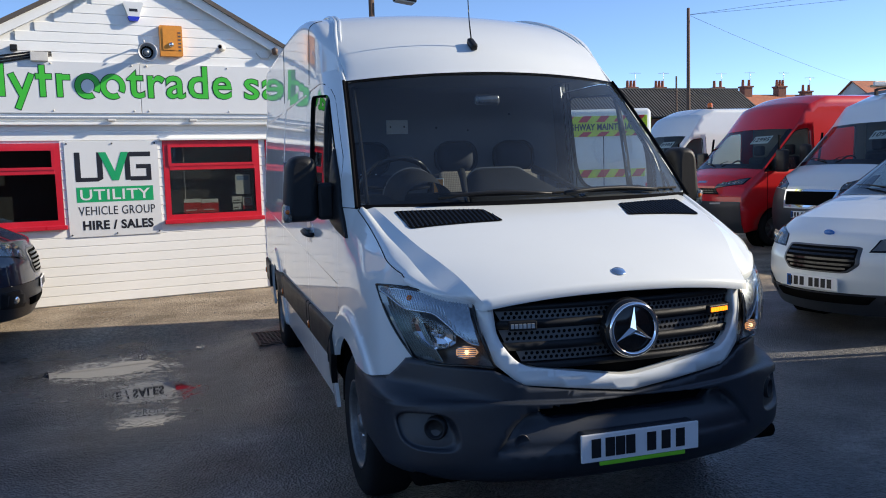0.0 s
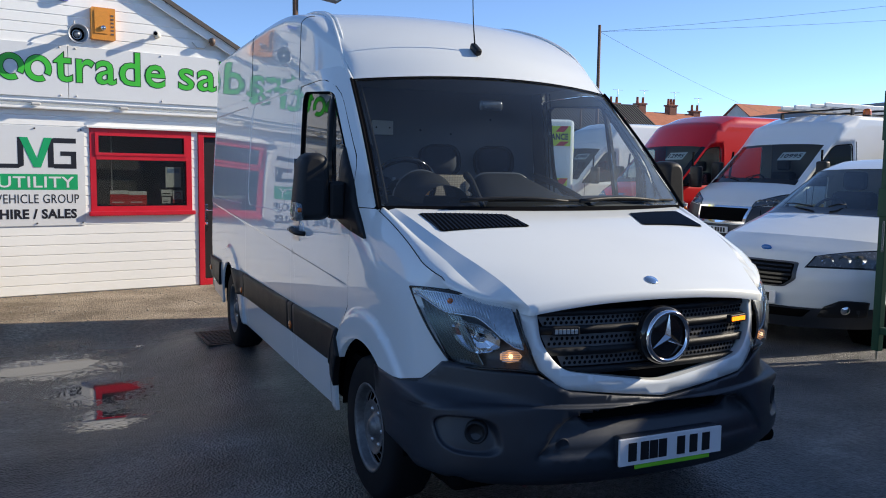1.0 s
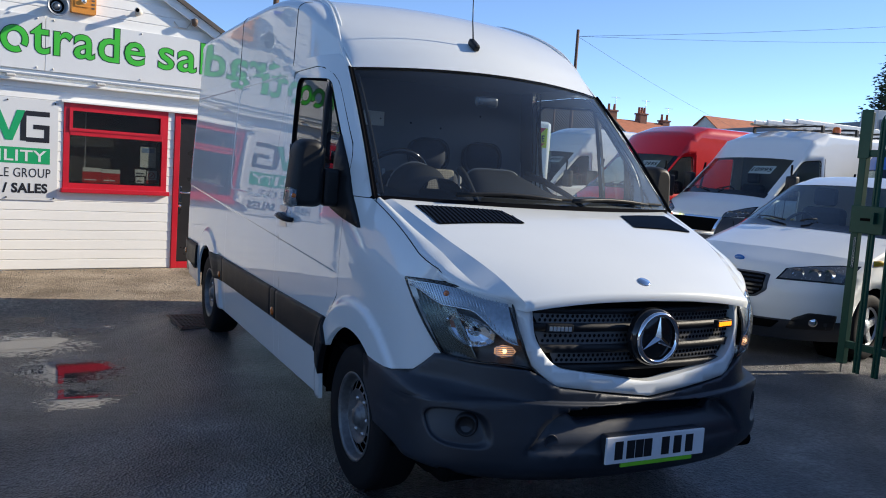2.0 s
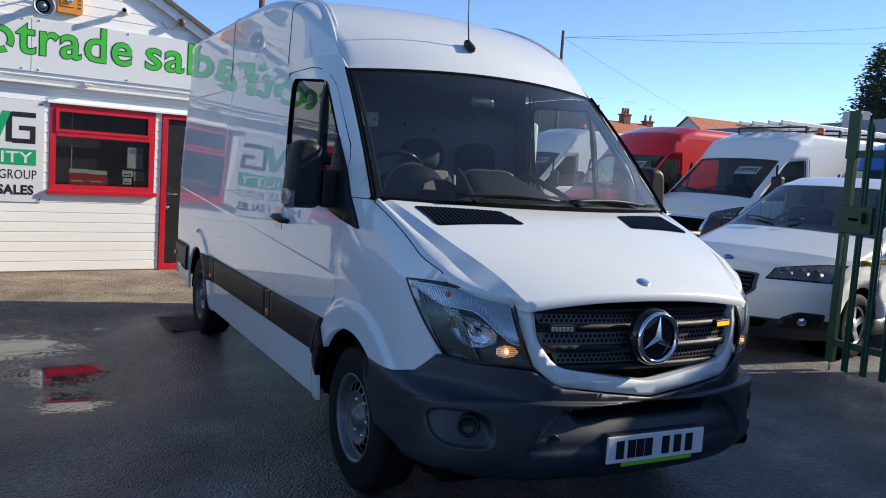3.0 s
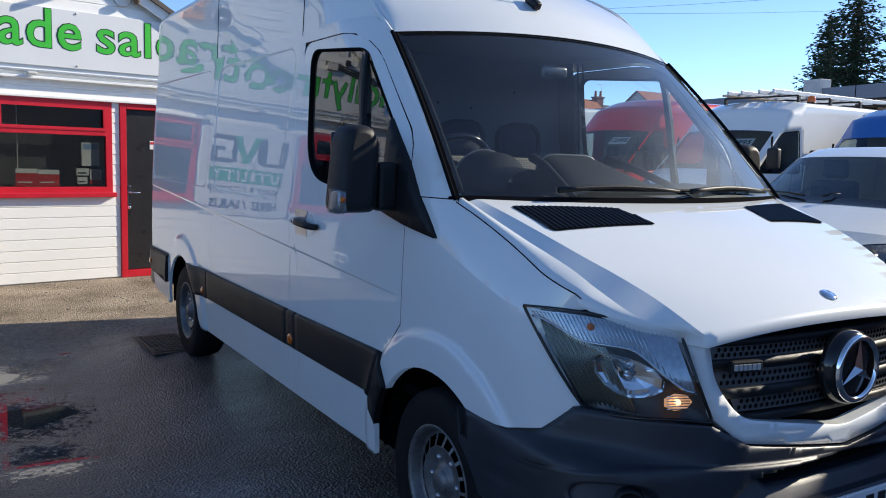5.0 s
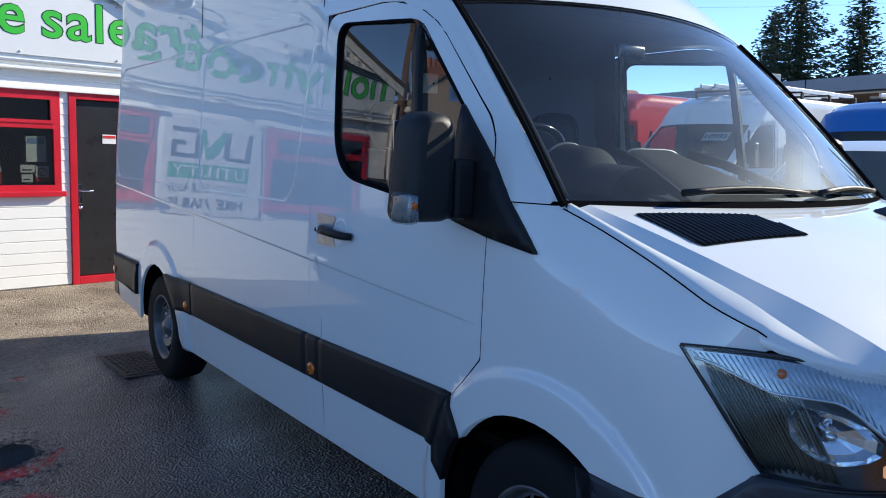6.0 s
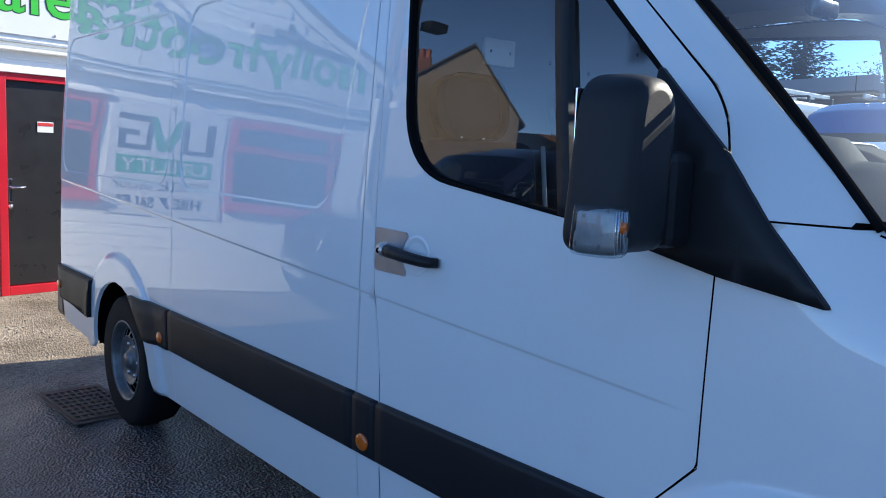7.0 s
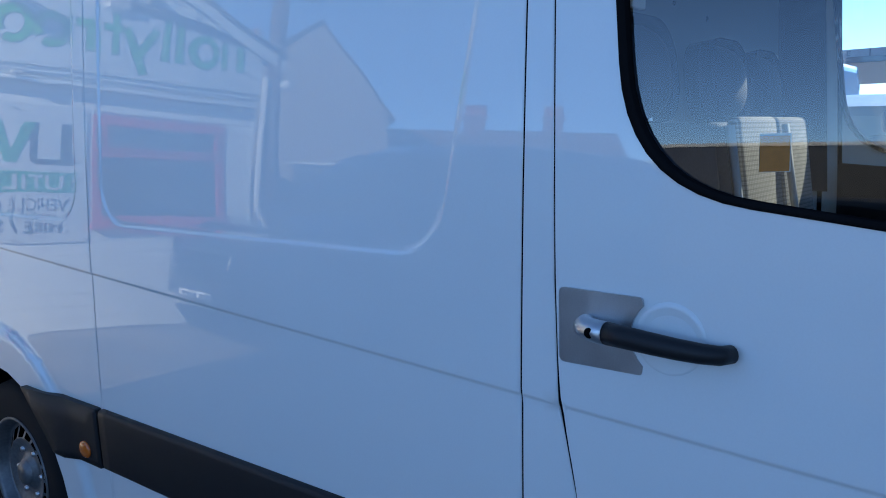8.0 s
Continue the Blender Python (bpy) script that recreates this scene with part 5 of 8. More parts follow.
        mirror_shape(1.322, 1.414, 1.174, 1.2165, 0.304, 0.400, ind)
        part("indicator_bowl", ind, M["bowl_grey"], mir)
        for k in range(7):
            part("lens_rib", tube([(sign * (1.178 + 0.0058 * k), 0.2990 + 0.0016 * abs(k - 3), 1.330), (sign * (1.178 + 0.0058 * k), 0.2990 + 0.0016 * abs(k - 3), 1.406)], 0.0014, seg=5), M["lamp_rib"], mir)
        part("indicator_bulb", lathe([(0.0, 0.294), (0.010, 0.296), (0.013, 0.304)], 12, "y", m=pose(sign * 1.196, 0, 1.378)), M["amber"], mir)
        tri = [(0.030, 1.250), (0.25, 1.282), (0.44, 1.322), (0.44, 1.700), (0.365, 1.625), (0.266, 1.525), (0.155, 1.385)]
        part("mirror_base", panel(rounded(tri, 0.012, 2), [], on_side(sign, 0.012), 0.05, 0.03, inn), M["black_plastic"], mir)
    # roof: rises from the top edge of the windscreen and runs level to the tail
    def roof_profile(u):
        """Across the roof: how far out and how far up, with upright sides and a rounded shoulder."""
        t = min(u, 1 - u)
        side = -1 if u < 0.5 else 1
        if t < 0.10:
            return side * (1 - 0.015 * t / 0.10), 0.82 * t / 0.10
        if t < 0.24:
            k = (t - 0.10) / 0.14 * math.pi / 2
            return side * (0.985 - 0.08 * (1 - math.cos(k))), 0.82 + 0.13 * math.sin(k)
        a = 0.905 * (0.5 - t) / 0.26
        return side * a, 1.0 - 0.05 * (a / 0.905) ** 2
    def roof_pt(u, v):
        a, h = roof_profile(u)
        x0, y0, z0 = screen_point(a, 1.0)
        y = y0 + 0.004 + (4.885 - y0) * v ** 1.5
        k = smooth_step((y - y0) / 0.55)
        zs = 2.062 + 0.088 * smooth_step((y - 0.655) / 0.2)
        x = x0 + (a * side_x(min(y, 4.87), zs) - x0) * k
        rise = (ROOF_Z(0.495 + (y - y0)) - ROOF_Z(0.495)) / (2.67 - ROOF_Z(0.495))
        z = z0 + (zs + (2.67 - zs) * h - z0) * rise
        if y > 4.6:
            z -= 0.10 * ((y - 4.6) / 0.285) ** 2 * h
        return (x, y, z)
    part("roof", grid(roof_pt, 100, 80), white, van, "white moulded high roof", True)
    # gutter between the roof moulding and the steel sides, and the panel joints below it
    GUTTER_X, GUTTER_Z = curve([0.66, 0.80, 0.90, 1.06, 1.36, 1.8, 2.4, 4.8], [0.815, 0.812, 0.805, 0.785, 0.735, 0.708, 0.70, 0.70]), curve([0.66, 0.80, 0.90, 1.06, 1.36, 1.8, 2.4, 4.8], [2.060, 2.168, 2.262, 2.383, 2.516, 2.620, 2.652, 2.648])
    for s in (-1, 1):
        for shift, r in ((0.0, 0.012), (0.026, 0.009)):
            part("roof_gutter", tube([(s * (GUTTER_X(y) - shift), y, GUTTER_Z(y) + 0.2 * shift) for y in np.linspace(0.66, 4.6, 90)], r, seg=10), white, van)
        for y in (1.4675, 2.979):
            row = []
            for u in np.linspace(0.0, 0.245, 26):
                lo, hi = 0.0, 1.0
                for _ in range(30):
                    v = (lo + hi) / 2
                    lo, hi = (v, hi) if roof_pt(u, v)[1] < y else (lo, v)
                p = roof_pt(u, lo)
                row.append((-p[0] * s * 1.0005, p[1], p[2]))
            part("shut_line", tube(row, 0.0026, seg=5), M["gap"], van)
    # rear doors, seldom seen
    rim = [roof_pt(u, 1.0) for u in np.linspace(0.0, 1.0, 33)]
    tail = [(p[0], p[2]) for p in rim] + [(side_x(4.87, z), z) for z in (1.8, 1.4, 1.0, 0.7, 0.45)] + [(-side_x(4.87, z), z) for z in (0.45, 0.7, 1.0, 1.4, 1.8)]
    part("rear_door", panel(tail, [], lambda x, z: (x, 4.884, z), 0.2, 0, None), white, van)
    part("rear_bumper", box(-0.93, 4.80, 0.36, 0.93, 4.98, 0.58, 0.04), M["bumper_plastic"], van)
    # bonnet: rows from the windscreen to the grille, columns that follow the two creases
    def hood_pt(u, v):
        k = 2 * u - 1
        c = Vector((CREASE_X(v), CREASE_Y(v), CREASE_Z(v)))
        f = Vector((FOOT_X(v), FOOT_Y(v), FOOT_Z(v)))
        e = Vector((EDGE_X(v), EDGE_Y(v), SEAM_Z(EDGE_Y(v))))
        if e.y > -0.63:
            e.x = side_x(e.y, e.z - 0.006) - 0.003
        if abs(k) <= 0.761:
            x = c.x * abs(k) / 0.76
            y, z = plateau(v, x)
            p = Vector((x, y, z))
        elif abs(k) <= 0.881:
            t = (abs(k) - 0.76) / 0.12
            p = c.lerp(f, t)
        else:
            t = (abs(k) - 0.88) / 0.12
            p = f.lerp(e, t) + Vector((0, 0, 0.010 * math.sin(math.pi * t) * (1 - v)))
        return Vector((math.copysign(p.x, k), p.y, p.z))
    bm = grid(hood_pt, 50, 40, flip=True)
    bm.verts.ensure_lookup_table()
    for i in (3, 6, 44, 47):
        for j in range(40):
            bm.edges.get((bm.verts[i * 41 + j], bm.verts[i * 41 + j + 1])).smooth = False
    lip = [e for e in bm.edges if len(e.link_faces) == 1]
    ext = bmesh.ops.extrude_edge_only(bm, edges=lip)
    bmesh.ops.translate(bm, vec=(0, 0.006, -0.028), verts=[g for g in ext["geom"] if isinstance(g, bmesh.types.BMVert)])
    for f in bm.faces:
        f.smooth = True
    for sg in (-1, 1):
        row = [hood_pt(1.0 if sg > 0 else 0.0, v) + Vector((sg * 0.003, 0, -0.004)) for v in np.linspace(0.01, 0.73, 26)]
        part("bonnet_gap", tube(row, 0.0020, seg=6), M["gap"], van)
    bonnet = part("bonnet", bm, white, van, "white bonnet with a raised centre and two black vents")
    for s in (-1, 1):
        poly = rounded([(s * 0.752, -0.145), (s * 0.352, -0.258), (s * 0.312, -0.425), (s * 0.735, -0.372)], 0.02, 3)
        tray = part("bonnet_vent", panel(poly, [], lambda x, y: (x, y, hood_z(x, y) + 0.003), 0.03, 0, None), M["gap"], van, "black slatted bonnet vent")
        xs = [p[0] for p in poly]
        for k in range(20):
            x = min(xs) + (k + 0.7) * (max(xs) - min(xs)) / 20.6
            ys = [y for y in np.linspace(-0.44, -0.13, 100) if inside((x, y), poly)]
            if len(ys) > 3:
                bm = bmesh.new()
                a0, a1 = ys[0] + 0.004, ys[-1] - 0.004
                vs = [[bm.verts.new((x + dx, y, hood_z(x, y) + dz)) for dx, dz in ((-0.0045, 0.0036), (0.0015, 0.0070), (0.0045, 0.0036))] for y in (a0, (a0 + a1) / 2, a1)]
                for p, q in zip(vs, vs[1:]):
                    for i in range(2):
                        bm.faces.new((p[i], p[i + 1], q[i + 1], q[i]))
                part("vent_slat", bm, M["bumper_plastic"], tray)
    # grille surround, grille, slats
    opening = rounded([(-0.545, 1.030), (-0.25, 1.052), (0, 1.058), (0.25, 1.052), (0.545, 1.030), (0.540, 0.905), (0.462, 0.795), (0.0, 0.724), (-0.462, 0.795), (-0.540, 0.905)], [0.015, 0, 0, 0, 0.015, 0.05, 0.06, 0.05, 0.06, 0.05])
    outer = rounded([(-0.612, 1.040), (-0.3, 1.074), (0, 1.082), (0.3, 1.074), (0.612, 1.040), (0.592, 0.93), (0.548, 0.80), (0.46, 0.722), (0.0, 0.665), (-0.46, 0.722), (-0.548, 0.80), (-0.592, 0.93)], 0.012, 3)
    part("grille_surround", panel(outer, [opening], on_front(0.012), 0.03, 0.05, (0, 1, 0)), white, van)
    gr = part("grille", panel(opening, [], on_front(-0.05), 0.05, 0, (0, 1, 0)), M["gap"], van, "black grille with dotted bars")
    for z0, z1, w0, w1 in ((1.005, 1.026, 0.535, 0.535), (0.935, 0.965, 0.532, 0.535), (0.85, 0.88, 0.49, 0.51), (0.775, 0.80, 0.36, 0.44)):
        part("grille_bar", panel([(-w1, z1), (w1, z1), (w0, z0), (-w0, z0)], [], on_front(-0.01), 0.05, 0.03, (0, 1, 0)), M["black_plastic"], gr)
    for z0, z1, w in ((0.965, 1.005, 0.53), (0.88, 0.93, 0.52), (0.805, 0.85, 0.46)):
        part("mesh_band", panel([(-w, z1), (w, z1), (w - 0.02, z0), (-w + 0.02, z0)], [], on_front(-0.025), 0.05, 0, (0, 1, 0)), M["grey_mesh"], gr)
        bm = bmesh.new()
        for row in range(2):
            z = z0 + (z1 - z0) * (0.3 + 0.4 * row)
            for k in range(int(2 * w / 0.022) - 1):
                x = -w + 0.03 + 0.022 * k + 0.011 * row
                p = Vector(on_front(-0.022)(x, z))
                q = [bm.verts.new(p + Vector((0.0075 * math.cos(a), 0, 0.0075 * math.sin(a)))) for a in np.linspace(0, 2 * math.pi, 7)[:-1]]
                bm.faces.new(q)
        tagged(part("perforation", bm, M["gap"], gr), kind="stuff")
    # ring badge
    yb = -1.012
    badge = part("badge_disc", lathe([(0.0, yb), (0.105, yb), (0.118, yb + 0.012), (0.122, yb + 0.05)], 48, "y", m=pose(0, 0, 0.915)), M["gloss_black"], van)
    part("badge_ring", lathe([(0.090, yb - 0.004), (0.094, yb - 0.012), (0.101, yb - 0.014), (0.108, yb - 0.010), (0.110, yb)], 48, "y", m=pose(0, 0, 0.915)), M["chrome"], badge)
    bm = bmesh.new()
    for k in range(3):
        a = math.pi / 2 + 2 * math.pi * k / 3
        c = bm.verts.new((0, yb - 0.022, 0.915))
        tip = bm.verts.new((0.094 * math.cos(a), yb - 0.006, 0.915 + 0.094 * math.sin(a)))
        l1 = bm.verts.new((0.019 * math.cos(a + math.pi / 3), yb - 0.004, 0.915 + 0.019 * math.sin(a + math.pi / 3)))
        l2 = bm.verts.new((0.019 * math.cos(a - math.pi / 3), yb - 0.004, 0.915 + 0.019 * math.sin(a - math.pi / 3)))
        bm.faces.new((c, l1, tip))
        bm.faces.new((c, tip, l2))
    part("badge_spokes", bm, M["chrome"], badge)
    hb = lathe([(0.0, 0.006), (0.024, 0.005), (0.029, 0.0)], 24, "z", m=pose(0, -0.895, hood_z(0, -0.895) + 0.002, 24))
    part("bonnet_badge", hb, M["chrome"], van, "small round blue and silver badge")
    # headlamps
    for sign in (-1, 1):
        A, B, C, D = (Vector((sign * x, y, z)) for x, y, z in ((0.925, -0.470, 1.090), (0.618, -0.842, 1.040), (0.560, -0.930, 0.790), (0.818, -0.640, 0.800)))
        def lamp_pt(u, v, back=0.0):
            p = A.lerp(B, u).lerp(D.lerp(C, u), v)
            bulge = 0.055 * math.sin(math.pi * u) + 0.03 * math.sin(math.pi * v)
            nrm = Vector((sign * 0.75, -0.65, 0.12)).normalized()
            p = p + nrm * (bulge - back)
            p.z += 0.02 * math.sin(math.pi * u) * (1 - v) - 0.035 * math.sin(math.pi * u) * v * (0.6 - u)
            return p
        lamp = part("headlamp", grid(lambda u, v: lamp_pt(u, v), 20, 14), M["lamp_glass"], van, "clear headlamp with grey inner bezel", True)
        lamp.visible_shadow = False
        edge = [(0, v) for v in np.linspace(0, 1, 16)] + [(u, 1) for u in np.linspace(0.05, 1, 18)] + [(1, v) for v in np.linspace(0.93, 0, 14)] + [(u, 0) for u in np.linspace(0.95, 0, 18)]
        part("lamp_rim", tube([lamp_pt(u, v, 0.012) for u, v in edge], 0.005, seg=8), M["gloss_black"], lamp)
        part("lamp_bezel", grid(lambda u, v: lamp_pt(u, v, 0.035 + 0.05 * (math.sin(math.pi * u) * math.sin(math.pi * v)) ** 0.5), 16, 12), M["lamp_bezel"], lamp, "", True)
        c = lamp_pt(0.52, 0.585, 0.040)
        nrm = Vector((sign * 0.35, -0.92, 0.1))
        mm = Matrix.Translation(c) @ nrm.to_track_quat("Z", "Y").to_matrix().to_4x4()
        part("bulb_shield", lathe([(0.0, 0.010), (0.010, 0.006), (0.014, -0.010)], 12, "z", m=mm), M["lamp_rib"], lamp)
        def strip_low(u):
            return 0.09 + 0.20 * smooth_step(u / 0.35) + 0.36 * smooth_step((u - 0.62) / 0.33)
        top = grid(lambda u, v: lamp_pt(0.03 + 0.93 * u, 0.035 + (strip_low(u) - 0.035) * v, 0.012), 28, 6)
        part("ribbed_strip", top, M["ribbed"], lamp, "", True)
        part("strip_rim", tube([lamp_pt(0.03 + 0.93 * u, strip_low(u) + 0.004, 0.010) for u in np.linspace(0, 1, 28)], 0.004, seg=6), M["lamp_rib"], lamp)
        for k in range(34):
            f = (k + 0.5) / 34
            u0 = 0.03 + 0.93 * f
            part("lens_rib", tube([lamp_pt(u0, 0.045, 0.010), lamp_pt(min(0.965, u0 + 0.012), strip_low(f) - 0.01, 0.010)], 0.0018, seg=5), M["lamp_rib"], lamp)
        # fluted reflector of the outer chamber
        side_bowl = grid(lambda u, v: lamp_pt(0.035 + 0.42 * u, strip_low(0.45 * u) + 0.03 + (0.93 - strip_low(0.45 * u)) * v, 0.030 + 0.022 * math.sin(math.pi * u) + 0.004 * math.sin(22 * math.pi * u)), 132, 6)
        part("side_reflector", side_bowl, M["flute"], lamp, "", True)
        def bowl_pt(u, v):
            a, q = 2 * math.pi * u, (0.08, 0.34, 0.70, 0.92, 1.0)[round(v * 4)]
            wob = 1 + 0.10 * math.cos(2 * a) + 0.05 * math.cos(3 * a)
            return lamp_pt(0.52 + 0.215 * q * wob * math.cos(a), 0.585 + 0.235 * q * wob * math.sin(a), 0.016 + (0.055, 0.046, 0.034, 0.018, 0.0)[round(v * 4)])
        bowl = grid(bowl_pt, 14, 4)
        for fc in bowl.faces:
            fc.smooth = False
        part("main_reflector", bowl, M["chrome"], lamp)
        bulb = lamp_pt(0.42, 0.13, 0.004)
        part("indicator_bulb", lathe([(0, 0.004), (0.010, 0.0), (0.012, -0.006)], 16, "z", m=Matrix.Translation(bulb) @ Vector((sign * 0.5, -0.8, 0.3)).to_track_quat("Z", "Y").to_matrix().to_4x4()), M["amber"], lamp)
        c = lamp_pt(0.80, 0.80, 0.012)
        mm = Matrix.Translation(c) @ nrm.to_track_quat("Z", "Y").to_matrix().to_4x4()
        part("side_lamp", lathe([(0.0, -0.012), (0.020, -0.010), (0.030, -0.002), (0.036, -0.004)], 7, "z", m=mm @ Matrix.Diagonal((1.3, 0.72, 1, 1))), M["amber_lit"], lamp, "glowing amber side lamp")
        for k in range(6):
            dz = -0.019 + 0.0076 * k
            part("side_lamp_rib", tube([mm @ Vector((-0.036, dz, 0.001)), mm @ Vector((0.036, dz, 0.001))], 0.0018, seg=5), M["lamp_rib"], lamp)
        part("side_lamp_bulb", lathe([(0.0, 0.006), (0.008, 0.003), (0.010, -0.006)], 10, "z", m=mm), M["side_bulb"], lamp)
    # bumper
    top = [(0.970, 0.70), (0.945, 0.685), (0.90, 0.70), (0.865, 0.745), (0.835, 0.80), (0.70, 0.795), (0.555, 0.782), (0.43, 0.715), (0.22, 0.685), (0, 0.658)]
    top = top + [(-x, z) for x, z in top[::-1][1:]]
    low = [(-0.972, 0.58), (-0.966, 0.43), (-0.93, 0.365), (-0.72, 0.335), (-0.3, 0.325), (0.3, 0.325), (0.72, 0.335), (0.93, 0.365), (0.966, 0.43), (0.972, 0.58)]
    intake = rounded([(-0.41, 0.632), (0.41, 0.632), (0.345, 0.578), (-0.345, 0.578)], 0.016)
    LEDGE = curve([0.0, 0.4, 0.6, 0.78, 0.97], [0.640, 0.656, 0.663, 0.655, 0.615])
    SCOOP = curve([0.46, 0.53, 0.587, 0.622, 0.646], [0.575, 0.52, 0.467, 0.40, 0.20])
    def pocket(a, z):
        """Distance from the middle of the fog lamp pocket; 1 on its rim."""
        k = (z - 0.538) / 0.074
        return (abs((a - 0.798 - 0.012 * k) / 0.100) ** 3.2 + abs(k) ** 3.2) ** (1 / 3.2)
    def bump_pt(x, z):
        a = abs(x)
        x0, y0, z0 = on_front(0.022)(x, z)
        y0 += (BUMPER_Y(a) - FRONT_Y(a)) * smooth_step((0.70 - z) / 0.06)
        y0 -= 0.020 * smooth_step((LEDGE(a) - z) / 0.009 + 0.5) * smooth_step((0.97 - a) / 0.12)
        y0 += smooth_step((1.03 - pocket(a, z)) / 0.16) * (0.026 + 0.020 * smooth_step((z - 0.47) / 0.14))
        m = smooth_step((SCOOP(max(0.46, min(0.646, z))) - a) / 0.022 + 0.5) * smooth_step((z - 0.462) / 0.02 + 0.5) * smooth_step((0.640 - z) / 0.010 + 0.5)
        y0 += m * (0.014 + 0.046 * smooth_step((z - 0.50) / 0.10))
        y0 += 0.05 * smooth_step((0.40 - z) / 0.09)
        return (x0 * 1.006, y0, z0)
    rows = [[(x, LEDGE(abs(x)) + d) for x in np.linspace(-0.95, 0.95, 70)] for d in (-0.010, -0.0045, 0.0, 0.0045, 0.010)]
    for s in (-1, 1):
        for q in (0.55, 0.80, 0.87, 0.93, 0.98, 1.03, 1.10):
            ring = []
            for a in np.linspace(0, 2 * math.pi, 41):
                c, d = math.cos(a), math.sin(a)
                k = q / (abs(c) ** 3.2 + abs(d) ** 3.2) ** (1 / 3.2)
                ring.append((s * (0.798 + 0.012 * k * d + 0.100 * k * c), 0.538 + 0.074 * k * d))
            rows.append(ring[:-1])
        rows += [[(s * (SCOOP(z) + d), z) for z in np.linspace(0.466, 0.634, 16)] for d in (-0.013, -0.005, 0.004, 0.013)]
    rows += [[(x, z) for x in np.linspace(-0.55, 0.55, 34)] for z in (0.450, 0.462, 0.474)]
    bump = part("front_bumper", panel(top + low, [intake], bump_pt, 0.022, 0.05, (0, 1, 0), lines=rows), M["bumper_plastic"], van, "scuffed dark grey plastic bumper")
    part("lower_intake", panel(intake, [], on_front(-0.05), 0.08, 0, (0, 1, 0)), M["gap"], bump)
    part("undertray", box(-0.86, -0.80, 0.30, 0.86, -0.30, 0.37, 0.03), M["gap"], bump)
    for s in (-1, 1):
        p = Vector(bump_pt(s * 0.768, 0.550)) + Vector((s * 0.006, -0.012, 0))
        part("fog_cover", lathe([(0.0, 0.012), (0.024, 0.010), (0.033, 0.004), (0.037, -0.010), (0.044, -0.010), (0.052, 0.05)], 28, "y", m=Matrix.Translation(p) @ Matrix.Rotation(s * 0.62, 4, "Z")), M["black_plastic"], bump)
    part("tow_cover", lathe([(0.0, 0.0005), (0.027, 0.0), (0.0285, -0.0022), (0.030, 0.002)], 24, "y", m=Matrix.Translation(bump_pt(-0.47, 0.505)) @ Matrix.Rotation(-0.15, 4, "Z")), M["bumper_plastic"], bump)
    # number plate with plain bars in place of the characters
    pl = part("number_plate", box(-0.26, -1.066, 0.416, 0.26, -1.054, 0.527, 0.003), M["plate_white"], van, "white number plate with dark bars")
    for x in (-0.198, -0.138, -0.093, -0.048, 0.045, 0.11, 0.175):
        part("plate_bar", box(x - 0.020, -1.0685, 0.434, x + 0.020, -1.0655, 0.509), M["plate_ink"], pl)
    part("plate_strip", box(-0.18, -1.064, 0.398, 0.20, -1.055, 0.415, 0.002), M["lime"], pl, "lime green strip")
    part("plate_holder", box(-0.25, -1.055, 0.419, 0.25, -1.00, 0.530, 0.012), M["bumper_plastic"], bump)
    # grille beacons
    for x, key in ((-0.44, "pale_trim"), (0.44, "beacon_lit")):
        p = on_front(0.018)(x, 0.952)
        hsg = part("grille_beacon", box(-0.055, -0.012, -0.018, 0.055, 0.012, 0.018, 0.004, m=Matrix.Translation(p) @ Matrix.Rotation(0.22 * (1 if x > 0 else -1), 4, "Z")), M["black_plastic"], van, "small strobe lamp")
        bm = bmesh.new()
        for k in range(6):
            box(-0.048 + 0.0162 * k, -0.016, -0.009, -0.036 + 0.0162 * k, -0.011, 0.009, 0, bm)
        bmesh.ops.transform(bm, matrix=Matrix.Translation(p) @ Matrix.Rotation(0.22 * (1 if x > 0 else -1), 4, "Z"), verts=bm.verts)
        part("led_row", bm, M[key], hsg, "lit amber lamps" if x > 0 else "clear lamps, off")
    # windscreen with black border
    ob = part("windscreen", grid(lambda u, v: screen_point(2 * u - 1, v), 32, 20), M["windscreen"], van, "tinted windscreen, slightly dusty, with a bluish sky haze mixed in", True)
    bm = bmesh.new()
    def lift(a, b):
        p = Vector(screen_point(a, b))
        return p + Vector((0, -0.004, 0.004))
    for s in (-1, 1):
        strip([lift(s * 1.010, b) for b in np.linspace(-0.01, 1.0, 24)], [lift(s * 0.988, b) for b in np.linspace(-0.01, 1.0, 24)], bm)
    strip([lift(a, 1.0) for a in np.linspace(-1.0, 1.0, 30)], [lift(a, 0.984) for a in np.linspace(-1.0, 1.0, 30)], bm)
    strip([lift(a, 0.010) for a in np.linspace(-1.0, 1.0, 30)], [lift(a, -0.03) for a in np.linspace(-1.0, 1.0, 30)], bm)
    border = part("screen_border", bm, M["seal"], van)
    for s in (-1, 1):
        rail = [Vector(screen_point(s, b)) + Vector((s * 0.010, -0.004, 0.004)) for b in np.linspace(-0.01, 1.0, 22)]
        part("edge_rubber", tube(rail, 0.008, seg=10), M["seal"], border)
